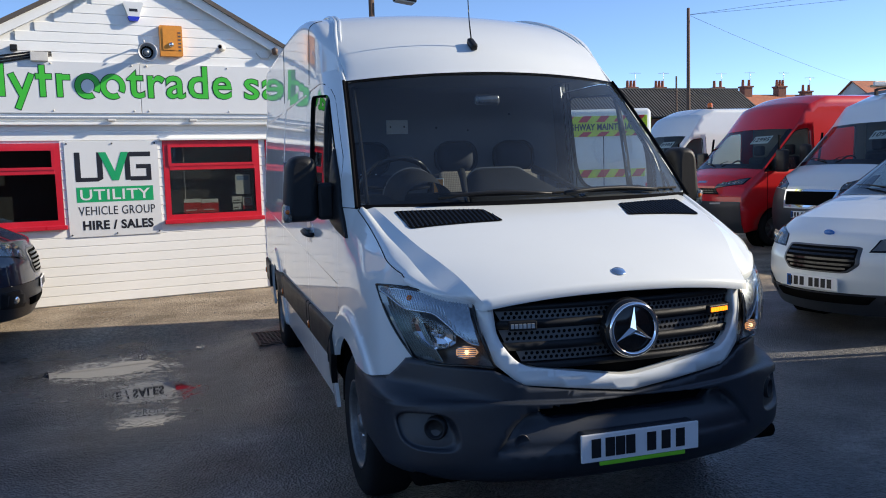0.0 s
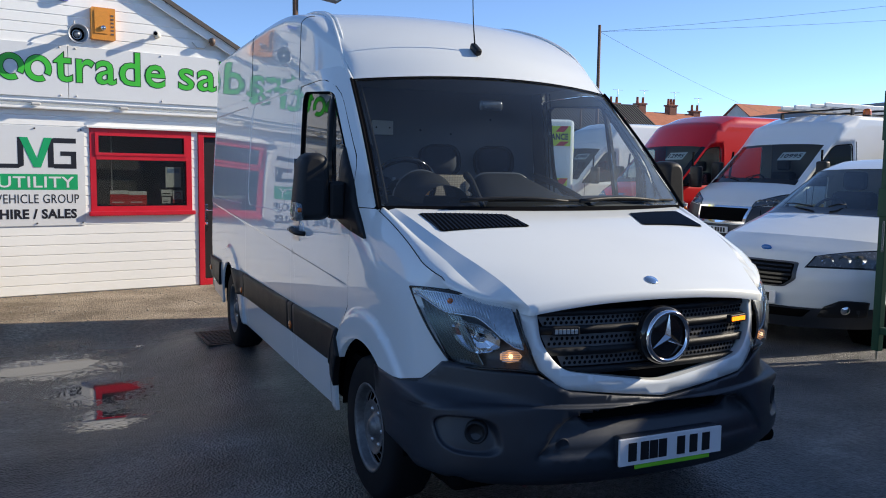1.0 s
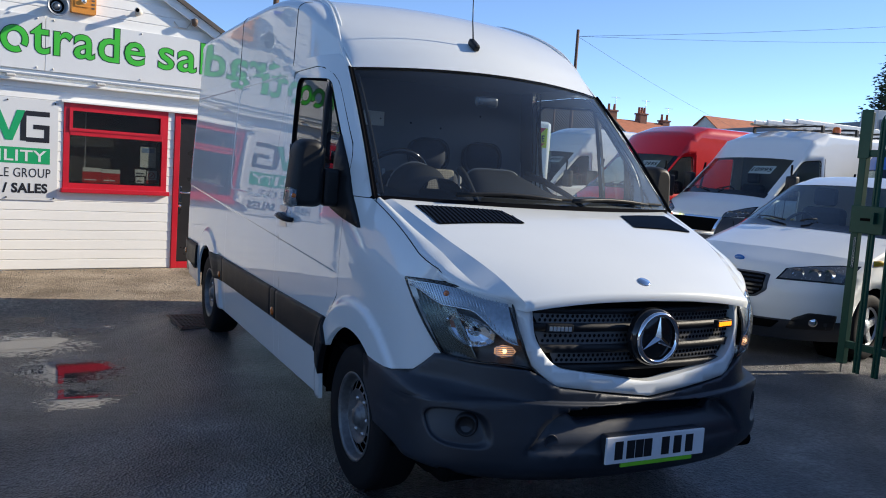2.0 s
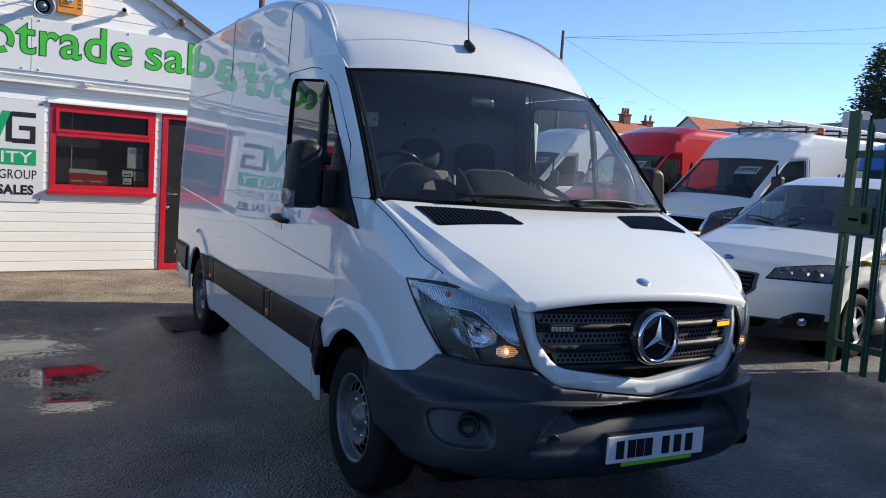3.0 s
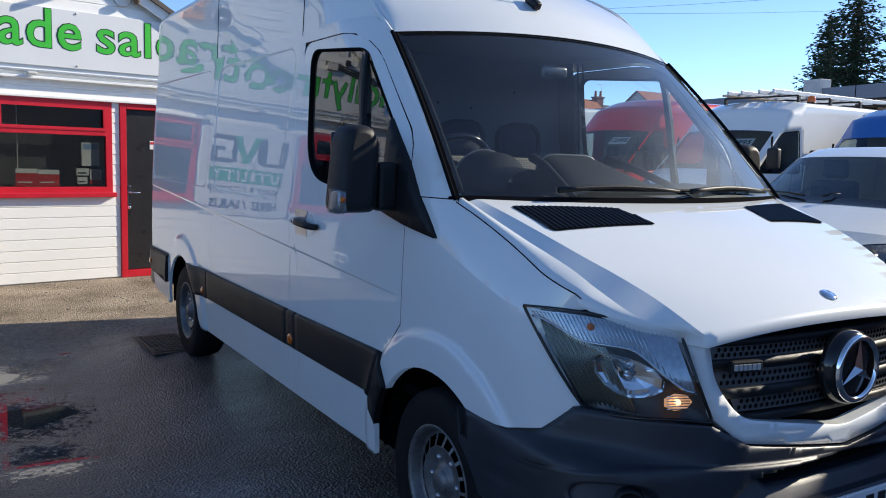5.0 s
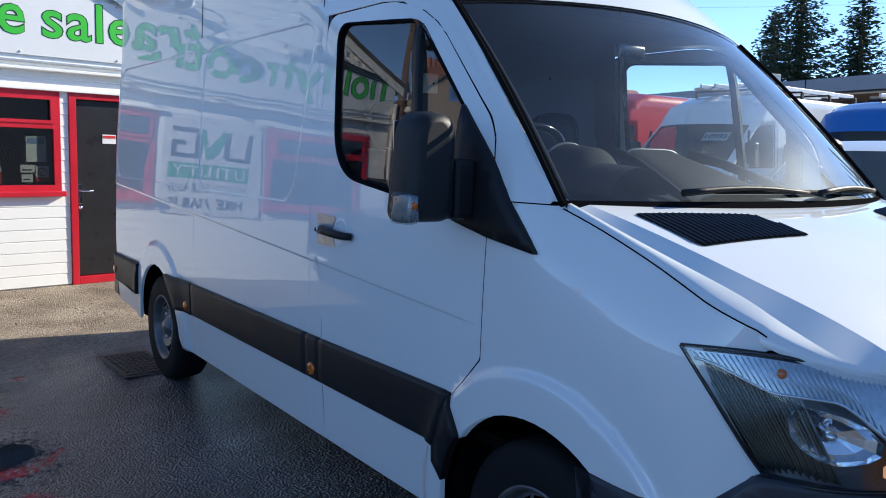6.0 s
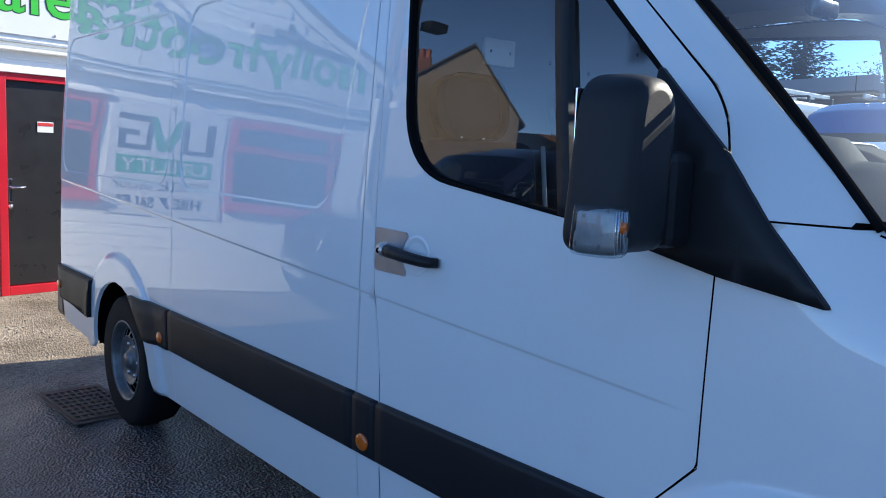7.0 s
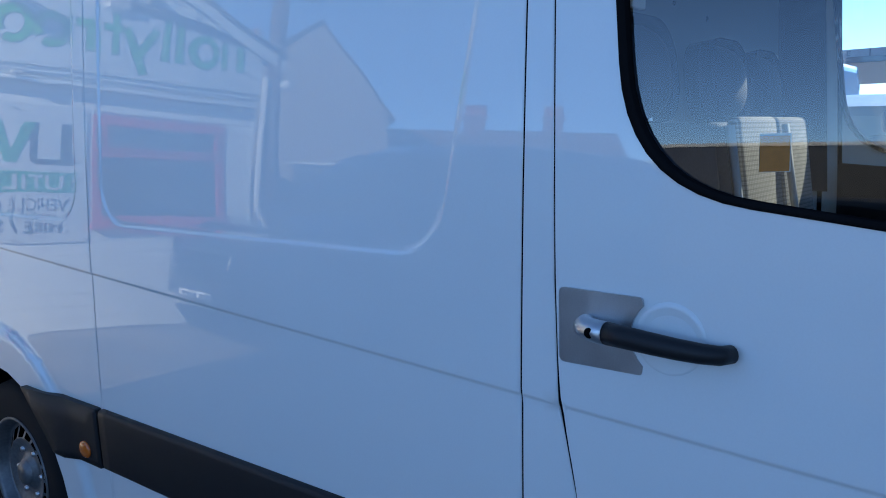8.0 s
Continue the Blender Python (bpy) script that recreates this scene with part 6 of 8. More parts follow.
    # wipers
    for s, foot, tip in ((-1, (-0.50, -0.10), (0.02, -0.175)), (1, (0.22, -0.18), (0.72, -0.085))):
        def on_glass(a, b, up):
            x, y, z = screen_point(a, b)
            return Vector((x, y - up * 0.7, z + up * 0.7))
        a0, a1 = (-0.60, 0.02) if s < 0 else (0.10, 0.74)
        w = part("wiper", tube([on_glass(a0 + (a1 - a0) * t, 0.022 + 0.02 * math.sin(3.1 * t), 0.03) for t in np.linspace(0, 1, 8)], 0.011, seg=8, r1=0.006), M["black_plastic"], van, "black wiper arm and blade")
        part("blade", tube([on_glass(a0 + 0.16 + (a1 - a0) * 1.05 * t, 0.042, 0.012) for t in np.linspace(0, 1, 8)], 0.007, seg=6), M["rubber"], w)
    cowl = panel([(x, -0.012 - 0.20 * (1 - (x / 0.893) ** 2)) for x in np.linspace(0.885, -0.885, 25)] + [(x, 0.03 - 0.20 * (1 - (x / 0.893) ** 2)) for x in np.linspace(-0.875, 0.875, 25)], [], lambda x, y: (x, y, 1.385), 0.06, 0, None)
    part("cowl", cowl, M["gap"], van)
    # cab inside
    dash = bmesh.new()
    def dash_pt(u, v):
        x = -0.86 + 1.72 * u
        y = -0.02 - 0.17 * (1 - (x / 0.87) ** 2) + 0.62 * v
        return (x, y, 1.372 + 0.075 * smooth_step(v / 0.75) - 0.40 * smooth_step((v - 0.88) / 0.12))
    part("dashboard", grid(dash_pt, 48, 24), M["dash"], van, "dark grey dashboard", True)
    for x0, x1 in ((-0.62, -0.22), (0.30, 0.66)):
        part("defrost_slot", tube([(x, -0.055 - 0.17 * (1 - (x / 0.87) ** 2) + 0.12, 1.394) for x in np.linspace(x0, x1, 8)], 0.003, seg=5), M["pale_trim"], van)
    # hooded tray in the middle of the dashboard, open towards the seats
    def tray_pt(u, v):
        w = 0.20 + 0.10 * (1 - v)
        x = -0.02 + w * (2 * u - 1)
        e = abs(2 * u - 1)
        return (x, -0.02 + 0.44 * v, 1.385 + 0.185 * v ** 0.8 - 0.10 * e ** 6 * v)
    tray = part("dash_tray", grid(tray_pt, 24, 12), M["dash"], van, "raised dark tray on the dashboard", True)
    part("tray_lip", tube([tray_pt(u, 1.0) for u in np.linspace(0.0, 1.0, 20)], 0.007, seg=8), M["tray_edge"], tray)
    part("tray_back", box(-0.20, 0.40, 1.35, 0.16, 0.415, 1.50, 0.004), M["dash"], tray)
    for s in (-1, 1):
        arm = [(-0.02 + s * 0.215, 0.41, 1.555), (-0.02 + s * 0.25, 0.28, 1.525), (-0.02 + s * 0.30, 0.10, 1.455), (-0.02 + s * 0.33, -0.03, 1.395)]
        part("tray_arm", tube(arm, 0.022, seg=8, r1=0.012), M["dash"], tray, "", True)
    # hooded instrument housing behind the wheel
    def hood_ring(a, y, k):
        return (-0.535 + 0.155 * k * math.cos(a), y, 1.42 + (0.16 * k if y > 0.2 else 0.11 * k) * math.sin(a))
    pod = part("instrument_hood", grid(lambda u, v: hood_ring(math.pi * u, 0.02 + 0.33 * v, 0.8 + 0.2 * v), 24, 8), M["dash"], van, "", True)
    part("hood_edge", tube([hood_ring(a, 0.35, 1.0) for a in np.linspace(0.0, math.pi, 24)], 0.006, seg=8), M["tray_edge"], pod)
    part("dash_front", box(-0.86, 0.40, 0.65, 0.86, 0.55, 1.30, 0.04), M["dash"], van)
    part("centre_console", box(-0.20, 0.34, 0.95, 0.22, 0.58, 1.40, 0.05), M["dash"], van)
    part("cab_floor", box(-0.9, -0.1, 0.60, 0.9, 1.66, 0.64), M["gap"], van)
    part("cab_front_wall", box(-0.86, -0.10, 0.62, 0.86, -0.06, 1.33), M["gap"], van)
    part("bulkhead", box(-0.885, 1.60, 0.62, 0.885, 1.63, 2.14), M["bulkhead"], van, "grey cab bulkhead")
    part("cab_roof_lining", box(-0.80, 0.80, 2.13, 0.80, 1.60, 2.15, 0.005), M["bulkhead"], van)
    part("underbody", box(-0.80, -0.55, 0.24, 0.80, 4.70, 0.56, 0.03), M["gap"], van)
    part("cargo_floor", box(-0.9, 1.66, 0.55, 0.9, 4.85, 0.60), M["gap"], van)
    for sx in (-1, 1):
        part("door_card", panel([(0.28, 0.66), (1.40, 0.66), (1.40, 1.40), (0.28, 1.31)], [], on_side(sx, -0.045), 0.1, 0, None), M["dash"], van)
        part("post_lining", panel([(1.40 + 0.03 * sx, 1.30), (1.60, 1.30), (1.60, 2.15), (1.42 + 0.035 * sx, 2.15)], [], on_side(sx, -0.05), 0.1, 0, None), M["bulkhead" if sx < 0 else "seat_cloth"], van)
    card = part("bulkhead_switch", box(-0.375, 1.582, 1.82, -0.225, 1.599, 1.915, 0.004), M["paper"], van, "pale switch plate on the bulkhead")
    for dx in (-0.06, 0.06):
        part("switch_screw", lathe([(0, -0.003), (0.006, 0.0)], 8, "y", m=pose(-0.30 + dx * 0.8, 1.581, 1.868)), M["gap"], card)
    for bx, bz in ((0.21, 1.84), (-0.02, 1.86), (0.42, 1.70), (0.52, 1.95)):
        part("bulkhead_hole", lathe([(0, -0.002), (0.008, 0.0)], 10, "y", m=pose(bx, 1.599, bz)), M["gap"], van)
    for x0, wide, y0, fit, high in ((-0.54, 0.25, 1.345, 0.45, 0.36), (0.09, 0.21, 1.40, 0.72, 0.585), (0.53, 0.21, 1.44, 0.72, 0.585)):
        lean = Matrix.Translation((x0, y0, 0.97)) @ Matrix.Rotation(radians(-7), 4, "X")
        seat = part("seat_back", box(-wide, -0.05, -0.02, wide, 0.09, 0.58, 0.06, m=lean, seg=4), M["seat_cloth"], van, "dark navy cloth seat", True)
        part("seat_insert", box(-wide * fit, -0.066, 0.02, wide * fit, -0.03, high, 0.015, m=lean, seg=3), M["check_cloth"], seat, "pale checked seat cloth", True)
        part("seat_base", box(x0 - wide, 0.80, 0.88, x0 + wide, 1.38, 1.03, 0.05, seg=3), M["seat_cloth"], seat, "", True)
        part("seat_top", box(x0 - wide * 0.72, 0.82, 1.02, x0 + wide * 0.72, 1.33, 1.042, 0.01, seg=2), M["check_cloth"], seat, "", True)
        part("head_rest", box(-0.145, -0.02, 0.58, 0.145, 0.085, 0.80, 0.09, m=lean, seg=6), M["seat_cloth"], seat, "", True)
        for dx in (-0.05, 0.05):
            part("rest_post", tube([lean @ Vector((dx, 0.03, 0.55)), lean @ Vector((dx, 0.03, 0.63))], 0.007, seg=6), M["steel"], seat)
        if x0 > 0.4:
            continue
        part("seat_belt", tube([lean @ Vector((wide - 0.02, -0.075, 0.56)), lean @ Vector((wide - 0.03, -0.085, 0.25)), Vector((x0 + wide - 0.02, 1.20, 1.06))], 0.011, seg=4), M["pale_trim"], seat)
        part("belt_buckle", box(x0 + wide - 0.05, 1.16, 1.03, x0 + wide + 0.01, 1.22, 1.10, 0.01), M["pale_trim"], seat)
    bm = bmesh.new()
    wc = Vector((-0.564, 0.575, 1.465))
    mm = Matrix.Translation(wc) @ Matrix.Rotation(radians(30), 4, "X")
    tube([mm @ Vector((0.20 * math.cos(a), 0, 0.20 * math.sin(a))) for a in np.linspace(0, 2 * math.pi, 41)], 0.016, bm, 10, False)
    st = part("steering_wheel", bm, M["gloss_black"], van, "black steering wheel")
    bm = bmesh.new()
    for a in (0.1, math.pi - 0.1, -math.pi / 2):
        tube([mm @ Vector((0.03 * math.cos(a), -0.005, 0.03 * math.sin(a))), mm @ Vector((0.195 * math.cos(a), 0, 0.195 * math.sin(a)))], 0.014, bm, 8)
    lathe([(0.0, -0.03), (0.05, -0.028), (0.075, 0.0), (0.07, 0.02), (0.03, 0.03)], 24, "y", bm, mm)
    part("wheel_hub", bm, M["dash"], st)
    part("pillar_trim", tube([Vector(screen_point(-0.945, b)) + Vector((0.0, 0.035, -0.02)) for b in np.linspace(0.05, 0.97, 12)], 0.010, seg=8), M["dash"], van)
    part("inner_mirror", box(-0.10, 0.53, 1.925, 0.05, 0.57, 1.985, 0.02, seg=3), M["lamp_grey"], van, "interior mirror", True)
    turn = Matrix.Translation((-0.10, 1.303, 1.421)) @ Matrix.Rotation(radians(-51), 4, "Z")
    leaf = part("price_leaflet", box(-0.038, -0.001, 0.0, 0.038, 0.001, 0.093, m=turn), M["paper"], van, "orange leaflet with a pale border")
    part("leaflet_print", box(-0.038, -0.003, 0.002, 0.034, -0.002, 0.087, m=turn), M["orange_box"], leaf)
    # aerial
    base = part("aerial_foot", box(-0.02, -0.05, -0.01, 0.02, 0.05, 0.03, 0.012, m=Matrix.Translation((-0.06, 0.685, 2.275)) @ Matrix.Rotation(radians(32), 4, "X"), seg=3), M["black_plastic"], van, "", True)
    part("aerial_rod", tube([(-0.06, 0.69, 2.29), (-0.068, 0.70, 2.42), (-0.075, 0.72, 2.80)], 0.005, seg=6, r1=0.002), M["gloss_black"], base)
    # door handle with its steel guard
    x = -side_x(1.28, 1.21)
    g = part("lock_guard", plate(rounded([(1.236, 1.141), (1.388, 1.142), (1.388, 1.272), (1.236, 1.268)] + [(1.19 + 0.066 * math.cos(radians(a)), 1.205 + 0.066 * math.sin(radians(a))) for a in range(48, -49, -12)], [0.006, 0.012, 0.012, 0.006] + [0.001] * 9), 0.0, 0.004, m=Matrix(((0, 0, -1, x), (1, 0, 0, 0), (0, 1, 0, 0), (0, 0, 0, 1)))), M["steel"], van, "brushed steel lock guard")
    h = part("door_handle", tube([(x - 0.038, 1.284, 1.212), (x - 0.043, 1.25, 1.211), (x - 0.046, 1.20, 1.208), (x - 0.045, 1.16, 1.205), (x - 0.038, 1.125, 1.202), (x - 0.027, 1.102, 1.200), (x - 0.006, 1.092, 1.199)], 0.019, seg=14, r1=0.014), M["black_plastic"], van, "dark grey pull handle")
    part("handle_dish", lathe([(0.0, 0.004), (0.035, 0.002), (0.050, -0.001), (0.056, -0.0025), (0.060, 0.002)], 32, "x", m=pose(x, 1.19, 1.205)), white, van)
    part("lock_barrel", tube([(x - 0.004, 1.334, 1.213), (x - 0.020, 1.330, 1.213), (x - 0.031, 1.318, 1.213), (x - 0.037, 1.298, 1.212), (x - 0.039, 1.280, 1.212)], 0.018, seg=16, r1=0.0195), M["steel"], h, "satin metal lock end")
    part("key_slot", lathe([(0.0, -0.003), (0.008, -0.003), (0.009, 0.0)], 14, "x", m=pose(x - 0.053, 1.303, 1.212, 0, 0, 14)), M["gap"], h)
    return van


build_van()

# ---- parked vehicles ----


def fleet_wheel(parent, x, y, r, side, alloy):
    """A road wheel of a parked vehicle, its axle along y; side is -1 or 1."""
    w = part("wheel", lathe([(r * 0.62, side * 0.09), (r * 0.72, side * 0.105), (r * 0.9, side * 0.10), (r * 0.985, side * 0.08), (r, side * 0.03), (r, -side * 0.06), (r * 0.95, -side * 0.10), (r * 0.6, -side * 0.10)], 40, "y", m=pose(x, y, r)), M["rubber"], parent, "black tyre")
    part("rim", lathe([(r * 0.60, side * 0.085), (r * 0.63, side * 0.092), (r * 0.57, side * 0.05), (r * 0.50, side * 0.0), (0.0, side * 0.0)], 36, "y", m=pose(x, y, r)), M["gap"] if alloy else M["steel_rim"], w)
    bm = bmesh.new()
    n = 5 if alloy else 8
    for k in range(n):
        box(-0.035 if alloy else -0.02, -0.012, 0.03, 0.035 if alloy else 0.02, 0.012, r * 0.58, 0.006, bm, pose(x, y + side * 0.06, r) @ Matrix.Rotation(2 * math.pi * k / n, 4, "Y"))
    lathe([(0.0, side * 0.085), (0.06, side * 0.08), (0.075, side * 0.05)], 20, "y", bm, pose(x, y, r))
    if alloy:
        lathe([(r * 0.54, side * 0.07), (r * 0.60, side * 0.085), (r * 0.63, side * 0.088)], 36, "y", bm, pose(x, y, r))
    part("spokes", bm, M["galv"] if alloy else M["steel_rim"], w)


def fleet(name, label, m, prof, width, paint, screen, bumper_row, hood_row, side_windows, axles, r, opt):
    """A parked van or car whose nose centre stands at the pose, facing -x. prof: rows of x, z and the bow of the nose."""
    van = thing(name, label, "van" if "van" in name else "car", "parked vehicles", m=m)
    n = len(prof)
    fx, fz, fb = (curve(range(n), [p[k] for p in prof]) for k in range(3))
    belt = opt.get("belt", 1.1)
    tumble = opt.get("tumble", 0.10)

    def half(z):
        return width / 2 * (1 - tumble * max(0.0, (z - belt) / 1.5) ** 1.4 - 0.04 * max(0.0, (0.6 - z) / 0.4) ** 2)

    def lin(q, k):
        i = min(n - 2, max(0, int(q)))
        return prof[i][k] + (prof[i + 1][k] - prof[i][k]) * (q - i)

    def surf(s, q, out=0.0):
        x, z, b = lin(q, 0), lin(q, 1), lin(q, 2)
        e = abs(s) ** opt.get("corner", (6, 1.0))[0]
        rx = 0.03 * opt.get("corner", (6, 1.0))[1]
        dx, dz = lin(min(n - 1, q + 0.3), 0) - lin(max(0, q - 0.3), 0), lin(min(n - 1, q + 0.3), 1) - lin(max(0, q - 0.3), 1)
        k = math.hypot(dx, dz) or 1
        return (x - b * (1 - s * s) + rx * e - out * dz / k, s * half(z), z + 0.03 * (1 - s * s) * min(1, dx / k) - 0.03 * e * min(1, max(0, dx / k)) + out * dx / k)

    def skin(q0, q1, s0=-1.0, s1=1.0, out=0.0, nq=None, ns=22):
        nq = nq or max(2, int((q1 - q0) * 5))
        return grid(lambda u, v: surf(s0 + (s1 - s0) * u, q0 + (q1 - q0) * v, out), ns, nq, flip=True)

    def patch(c, out, nu=8, nv=6):
        """A piece over four corners (s, q): lower left, lower right, upper right, upper left."""
        def fn(u, v):
            s = (c[0][0] * (1 - u) + c[1][0] * u) * (1 - v) + (c[3][0] * (1 - u) + c[2][0] * u) * v
            q = (c[0][1] * (1 - u) + c[1][1] * u) * (1 - v) + (c[3][1] * (1 - u) + c[2][1] * u) * v
            return surf(s, q, out)
        return grid(fn, nu, nv, flip=True)

    s0, s1 = screen
    if bumper_row:
        part("bumper", skin(0, bumper_row, out=0.012), M["bumper_plastic"], van, "dark plastic bumper")
    part("nose", skin(bumper_row, hood_row), M[paint], van)
    part("bonnet", skin(hood_row, s0), M[paint], van)
    for s in (-1, 1):
        part("screen_pillar", skin(s0, s1, s * 0.91, s * 1.0, ns=4), M[opt.get("pillar", paint)], van)
    ob = part("windscreen", skin(s0, s1, -0.92, 0.92, -0.004), M["fleet_glass"], van)
    ob.visible_shadow = False
    part("screen_foot", skin(s0 - 0.06, s0 + 0.10, -0.93, 0.93, 0.004), M["gloss_black"], van)
    part("roof", skin(s1 - 0.02, n - 2), M[paint], van)
    part("tail", skin(n - 2, n - 1), M[paint], van)
    for s in (-1, 1):
        q = np.linspace(bumper_row * 0.0, n - 1, (n - 1) * 6 + 1)
        outline = [(surf(s, t)[0], surf(s, t)[2]) for t in q]
        low = 0.30
        for ax in axles[::-1]:
            outline += [(ax + (r + 0.06) * math.cos(a), r + (r + 0.06) * math.sin(a)) for a in np.linspace(-0.05, math.pi + 0.05, 14)]
        holes = [rounded(w, 0.06) for w in side_windows]
        part("side", panel(outline, holes, lambda x, z: (x, s * half(z), z), 0.16, 0.02, (0, -s, 0)), M[paint], van)
        for w in holes:
            c = (sum(p[0] for p in w) / len(w), sum(p[1] for p in w) / len(w))
            big = [(c[0] + (p[0] - c[0]) * 1.05, c[1] + (p[1] - c[1]) * 1.06) for p in w]
            part("window_seal", panel(big, [w], lambda x, z: (x, s * (half(z) + 0.003), z), 0.2, 0.01, (0, -s, 0)), M["seal"], van)
            if "divider" in opt:
                xd = opt["divider"]
                zs = [p[1] for p in w]
                part("window_divider", panel([(xd, min(zs)), (xd + 0.045, min(zs)), (xd + 0.10, max(zs) - 0.10), (xd + 0.055, max(zs) - 0.10)], [], lambda x, z: (x, s * (half(z) + 0.004), z), 0.2, 0.01, (0, -s, 0)), M["seal"], van)
            ob = part("side_window", panel(w, [], lambda x, z: (x, s * (half(z) - 0.01), z), 0.2, 0, None), M["fleet_glass"], van)
            ob.visible_shadow = False
        for z0, z1, x0, x1, key in opt.get("bands", ()):
            part("side_band", panel([(x0, z0), (x1, z0), (x1, z1), (x0, z1)], [], lambda x, z: (x, s * (half(z) + 0.008), z), 0.2, 0.01, (0, -s, 0)), M[key], van)
        # seams
        for x0, z0, z1 in opt.get("seams", ()):
            part("seam", panel([(x0, z0), (x0 + 0.012, z0), (x0 + 0.012, z1), (x0, z1)], [], lambda x, z: (x, s * (half(z) + 0.002), z), 0.2, 0, (0, -s, 0)), M["gap"], van)
        # mirror
        mx, mz, mw, mh = opt["mirror"]
        mir = part("mirror", box(mx, s * (half(mz) + 0.06), mz - mh / 2, mx + 0.13, s * (half(mz) + 0.06 + mw), mz + mh / 2, 0.035, seg=3), M["black_plastic"], van, "black door mirror", True)
        part("mirror_arm", box(mx + 0.03, s * (half(mz) - 0.02), mz - mh / 2 + 0.02, mx + 0.10, s * (half(mz) + 0.08), mz - mh / 2 + 0.08, 0.01), M["black_plastic"], mir)
        # lamps
        c = [(s * a, b) for a, b in opt["lamp"]]
        lamp = part("headlamp", patch(c, 0.014), M["lamp_glass"], van, "clear headlamp", True)
        lamp.visible_shadow = False
        part("lamp_inner", patch([(s * (a * 0.98 + 0.01), b) for a, b in opt["lamp"]], 0.005), M["lamp_grey"], lamp)
        la, lb = sum(a for a, b in opt["lamp"]) / 4, sum(b for a, b in opt["lamp"]) / 4
        part("lamp_surround", patch([(s * min(0.997, la + (a - la) * 1.10), lb + (b - lb) * 1.22) for a, b in opt["lamp"]], 0.002), M["gloss_black"], lamp)
        cs = sum(a for a, b in opt["lamp"]) / 4
        cq = sum(b for a, b in opt["lamp"]) / 4
        for k in (-0.11, 0.02, 0.12):
            p = Vector(surf(s * (cs + k), cq + 0.5 * k, 0.004))
            part("reflector", lathe([(0, 0.012), (0.025, 0.004), (0.05, -0.010)], 18, "x", m=Matrix.Translation(p) @ Matrix.Rotation(-s * 0.5, 4, "Z") @ Matrix.Diagonal((1, 1, 0.8, 1))), M["chrome"], lamp)
        for ax in axles:
            fleet_wheel(van, ax, s * (width / 2 - 0.12), r, s, opt.get("alloy", False))
            part("wheel_house", lathe([(r + 0.07, s * (width / 2 - 0.03)), (r + 0.07, s * (width / 2 - 0.35)), (0, s * (width / 2 - 0.35))], 28, "y", m=pose(ax, 0, r)), M["gap"], van)
    def decal(name, outline, out, key, parent, r=0.03, holes=()):
        """A shaped piece laid on the nose, its outline in (s, q)."""
        return part(name, panel(rounded(outline, r), [rounded(h, r) for h in holes], lambda a, b: surf(a, b, out), 0.07, 0.02, (1, 0, 0)), M[key], parent)

    for name, outline, out, key, r in opt.get("decals", ()):
        decal(name, outline, out, key, van, r)
    for a, b in opt.get("fogs", ()):
        for s in (-1, 1):
            p = Vector(surf(s * a, b, 0.016))
            part("fog_lamp", lathe([(0.0, -0.006), (0.032, -0.004), (0.042, 0.004), (0.05, 0.02)], 20, "x", m=Matrix.Translation(p) @ Matrix.Rotation(-s * 0.7, 4, "Z")), M["chrome"], van)
    for s in (-1, 1):
        foot_, tip_ = Vector(surf(s * 0.10 + 0.12, s0 + 0.06, 0.03)), Vector(surf(s * 0.42 + 0.30, s0 + 0.16, 0.015))
        part("wiper", tube([foot_, foot_.lerp(tip_, 0.5) + Vector((-0.01, 0, 0.01)), tip_], 0.010, seg=6, r1=0.005), M["black_plastic"], van)
    for c, key, out in opt.get("patches", ()):
        part("grille" if key in ("gap", "black_plastic") else "trim", patch(c, out, 14, 4), M[key], van)
    for q, w in opt.get("slats", ()):
        part("grille_slat", skin(q, q + 0.10, -w, w, 0.012, 2), M["gloss_black"], van)
    # number plate with bars
    q, s_ = opt.get("plate", (1.2, 0.0))
    p = Vector(surf(s_, q, 0.02))
    pl = part("number_plate", box(-0.006, -0.26, -0.055, 0.006, 0.26, 0.055, 0.003, m=Matrix.Translation(p)), M["plate_white"], van, "white number plate with dark bars")
    for k in range(7):
        part("plate_bar", box(-0.009, -0.20 + 0.062 * k + (0.03 if k > 3 else 0), -0.038, -0.006, -0.158 + 0.062 * k + (0.03 if k > 3 else 0), 0.038, m=Matrix.Translation(p)), M["plate_ink"], pl)
    part("plate_end", box(-0.009, 0.215, -0.05, -0.006, 0.255, 0.05, m=Matrix.Translation(p)), M["blue_paint"], pl)
    if "badge" in opt:
        q, key, sx, sz = opt["badge"]
        p = Vector(surf(0, q, 0.012))
        part("badge", lathe([(0, -0.010), (0.8, -0.007), (1.0, 0.006)], 24, "x", m=Matrix.Translation(p) @ Matrix.Diagonal((1, sx, sz, 1))), M[key], van, "small oval badge")
    # cab: floor, dash, seats, bulkhead
    xb = opt["bulkhead"]
    zf = 0.5
    hw = width / 2 - 0.12
    part("cab_floor", box(lin(s0, 0) - 0.2, -hw, zf, xb, hw, zf + 0.04), M["gap"], van)
    zd = lin(s0, 1) - 0.06
    part("dashboard", box(lin(s0, 0) - 0.12, -hw + 0.06, zd - 0.35, lin(s0, 0) + 0.42, hw - 0.06, zd, 0.06), M["dash"], van)
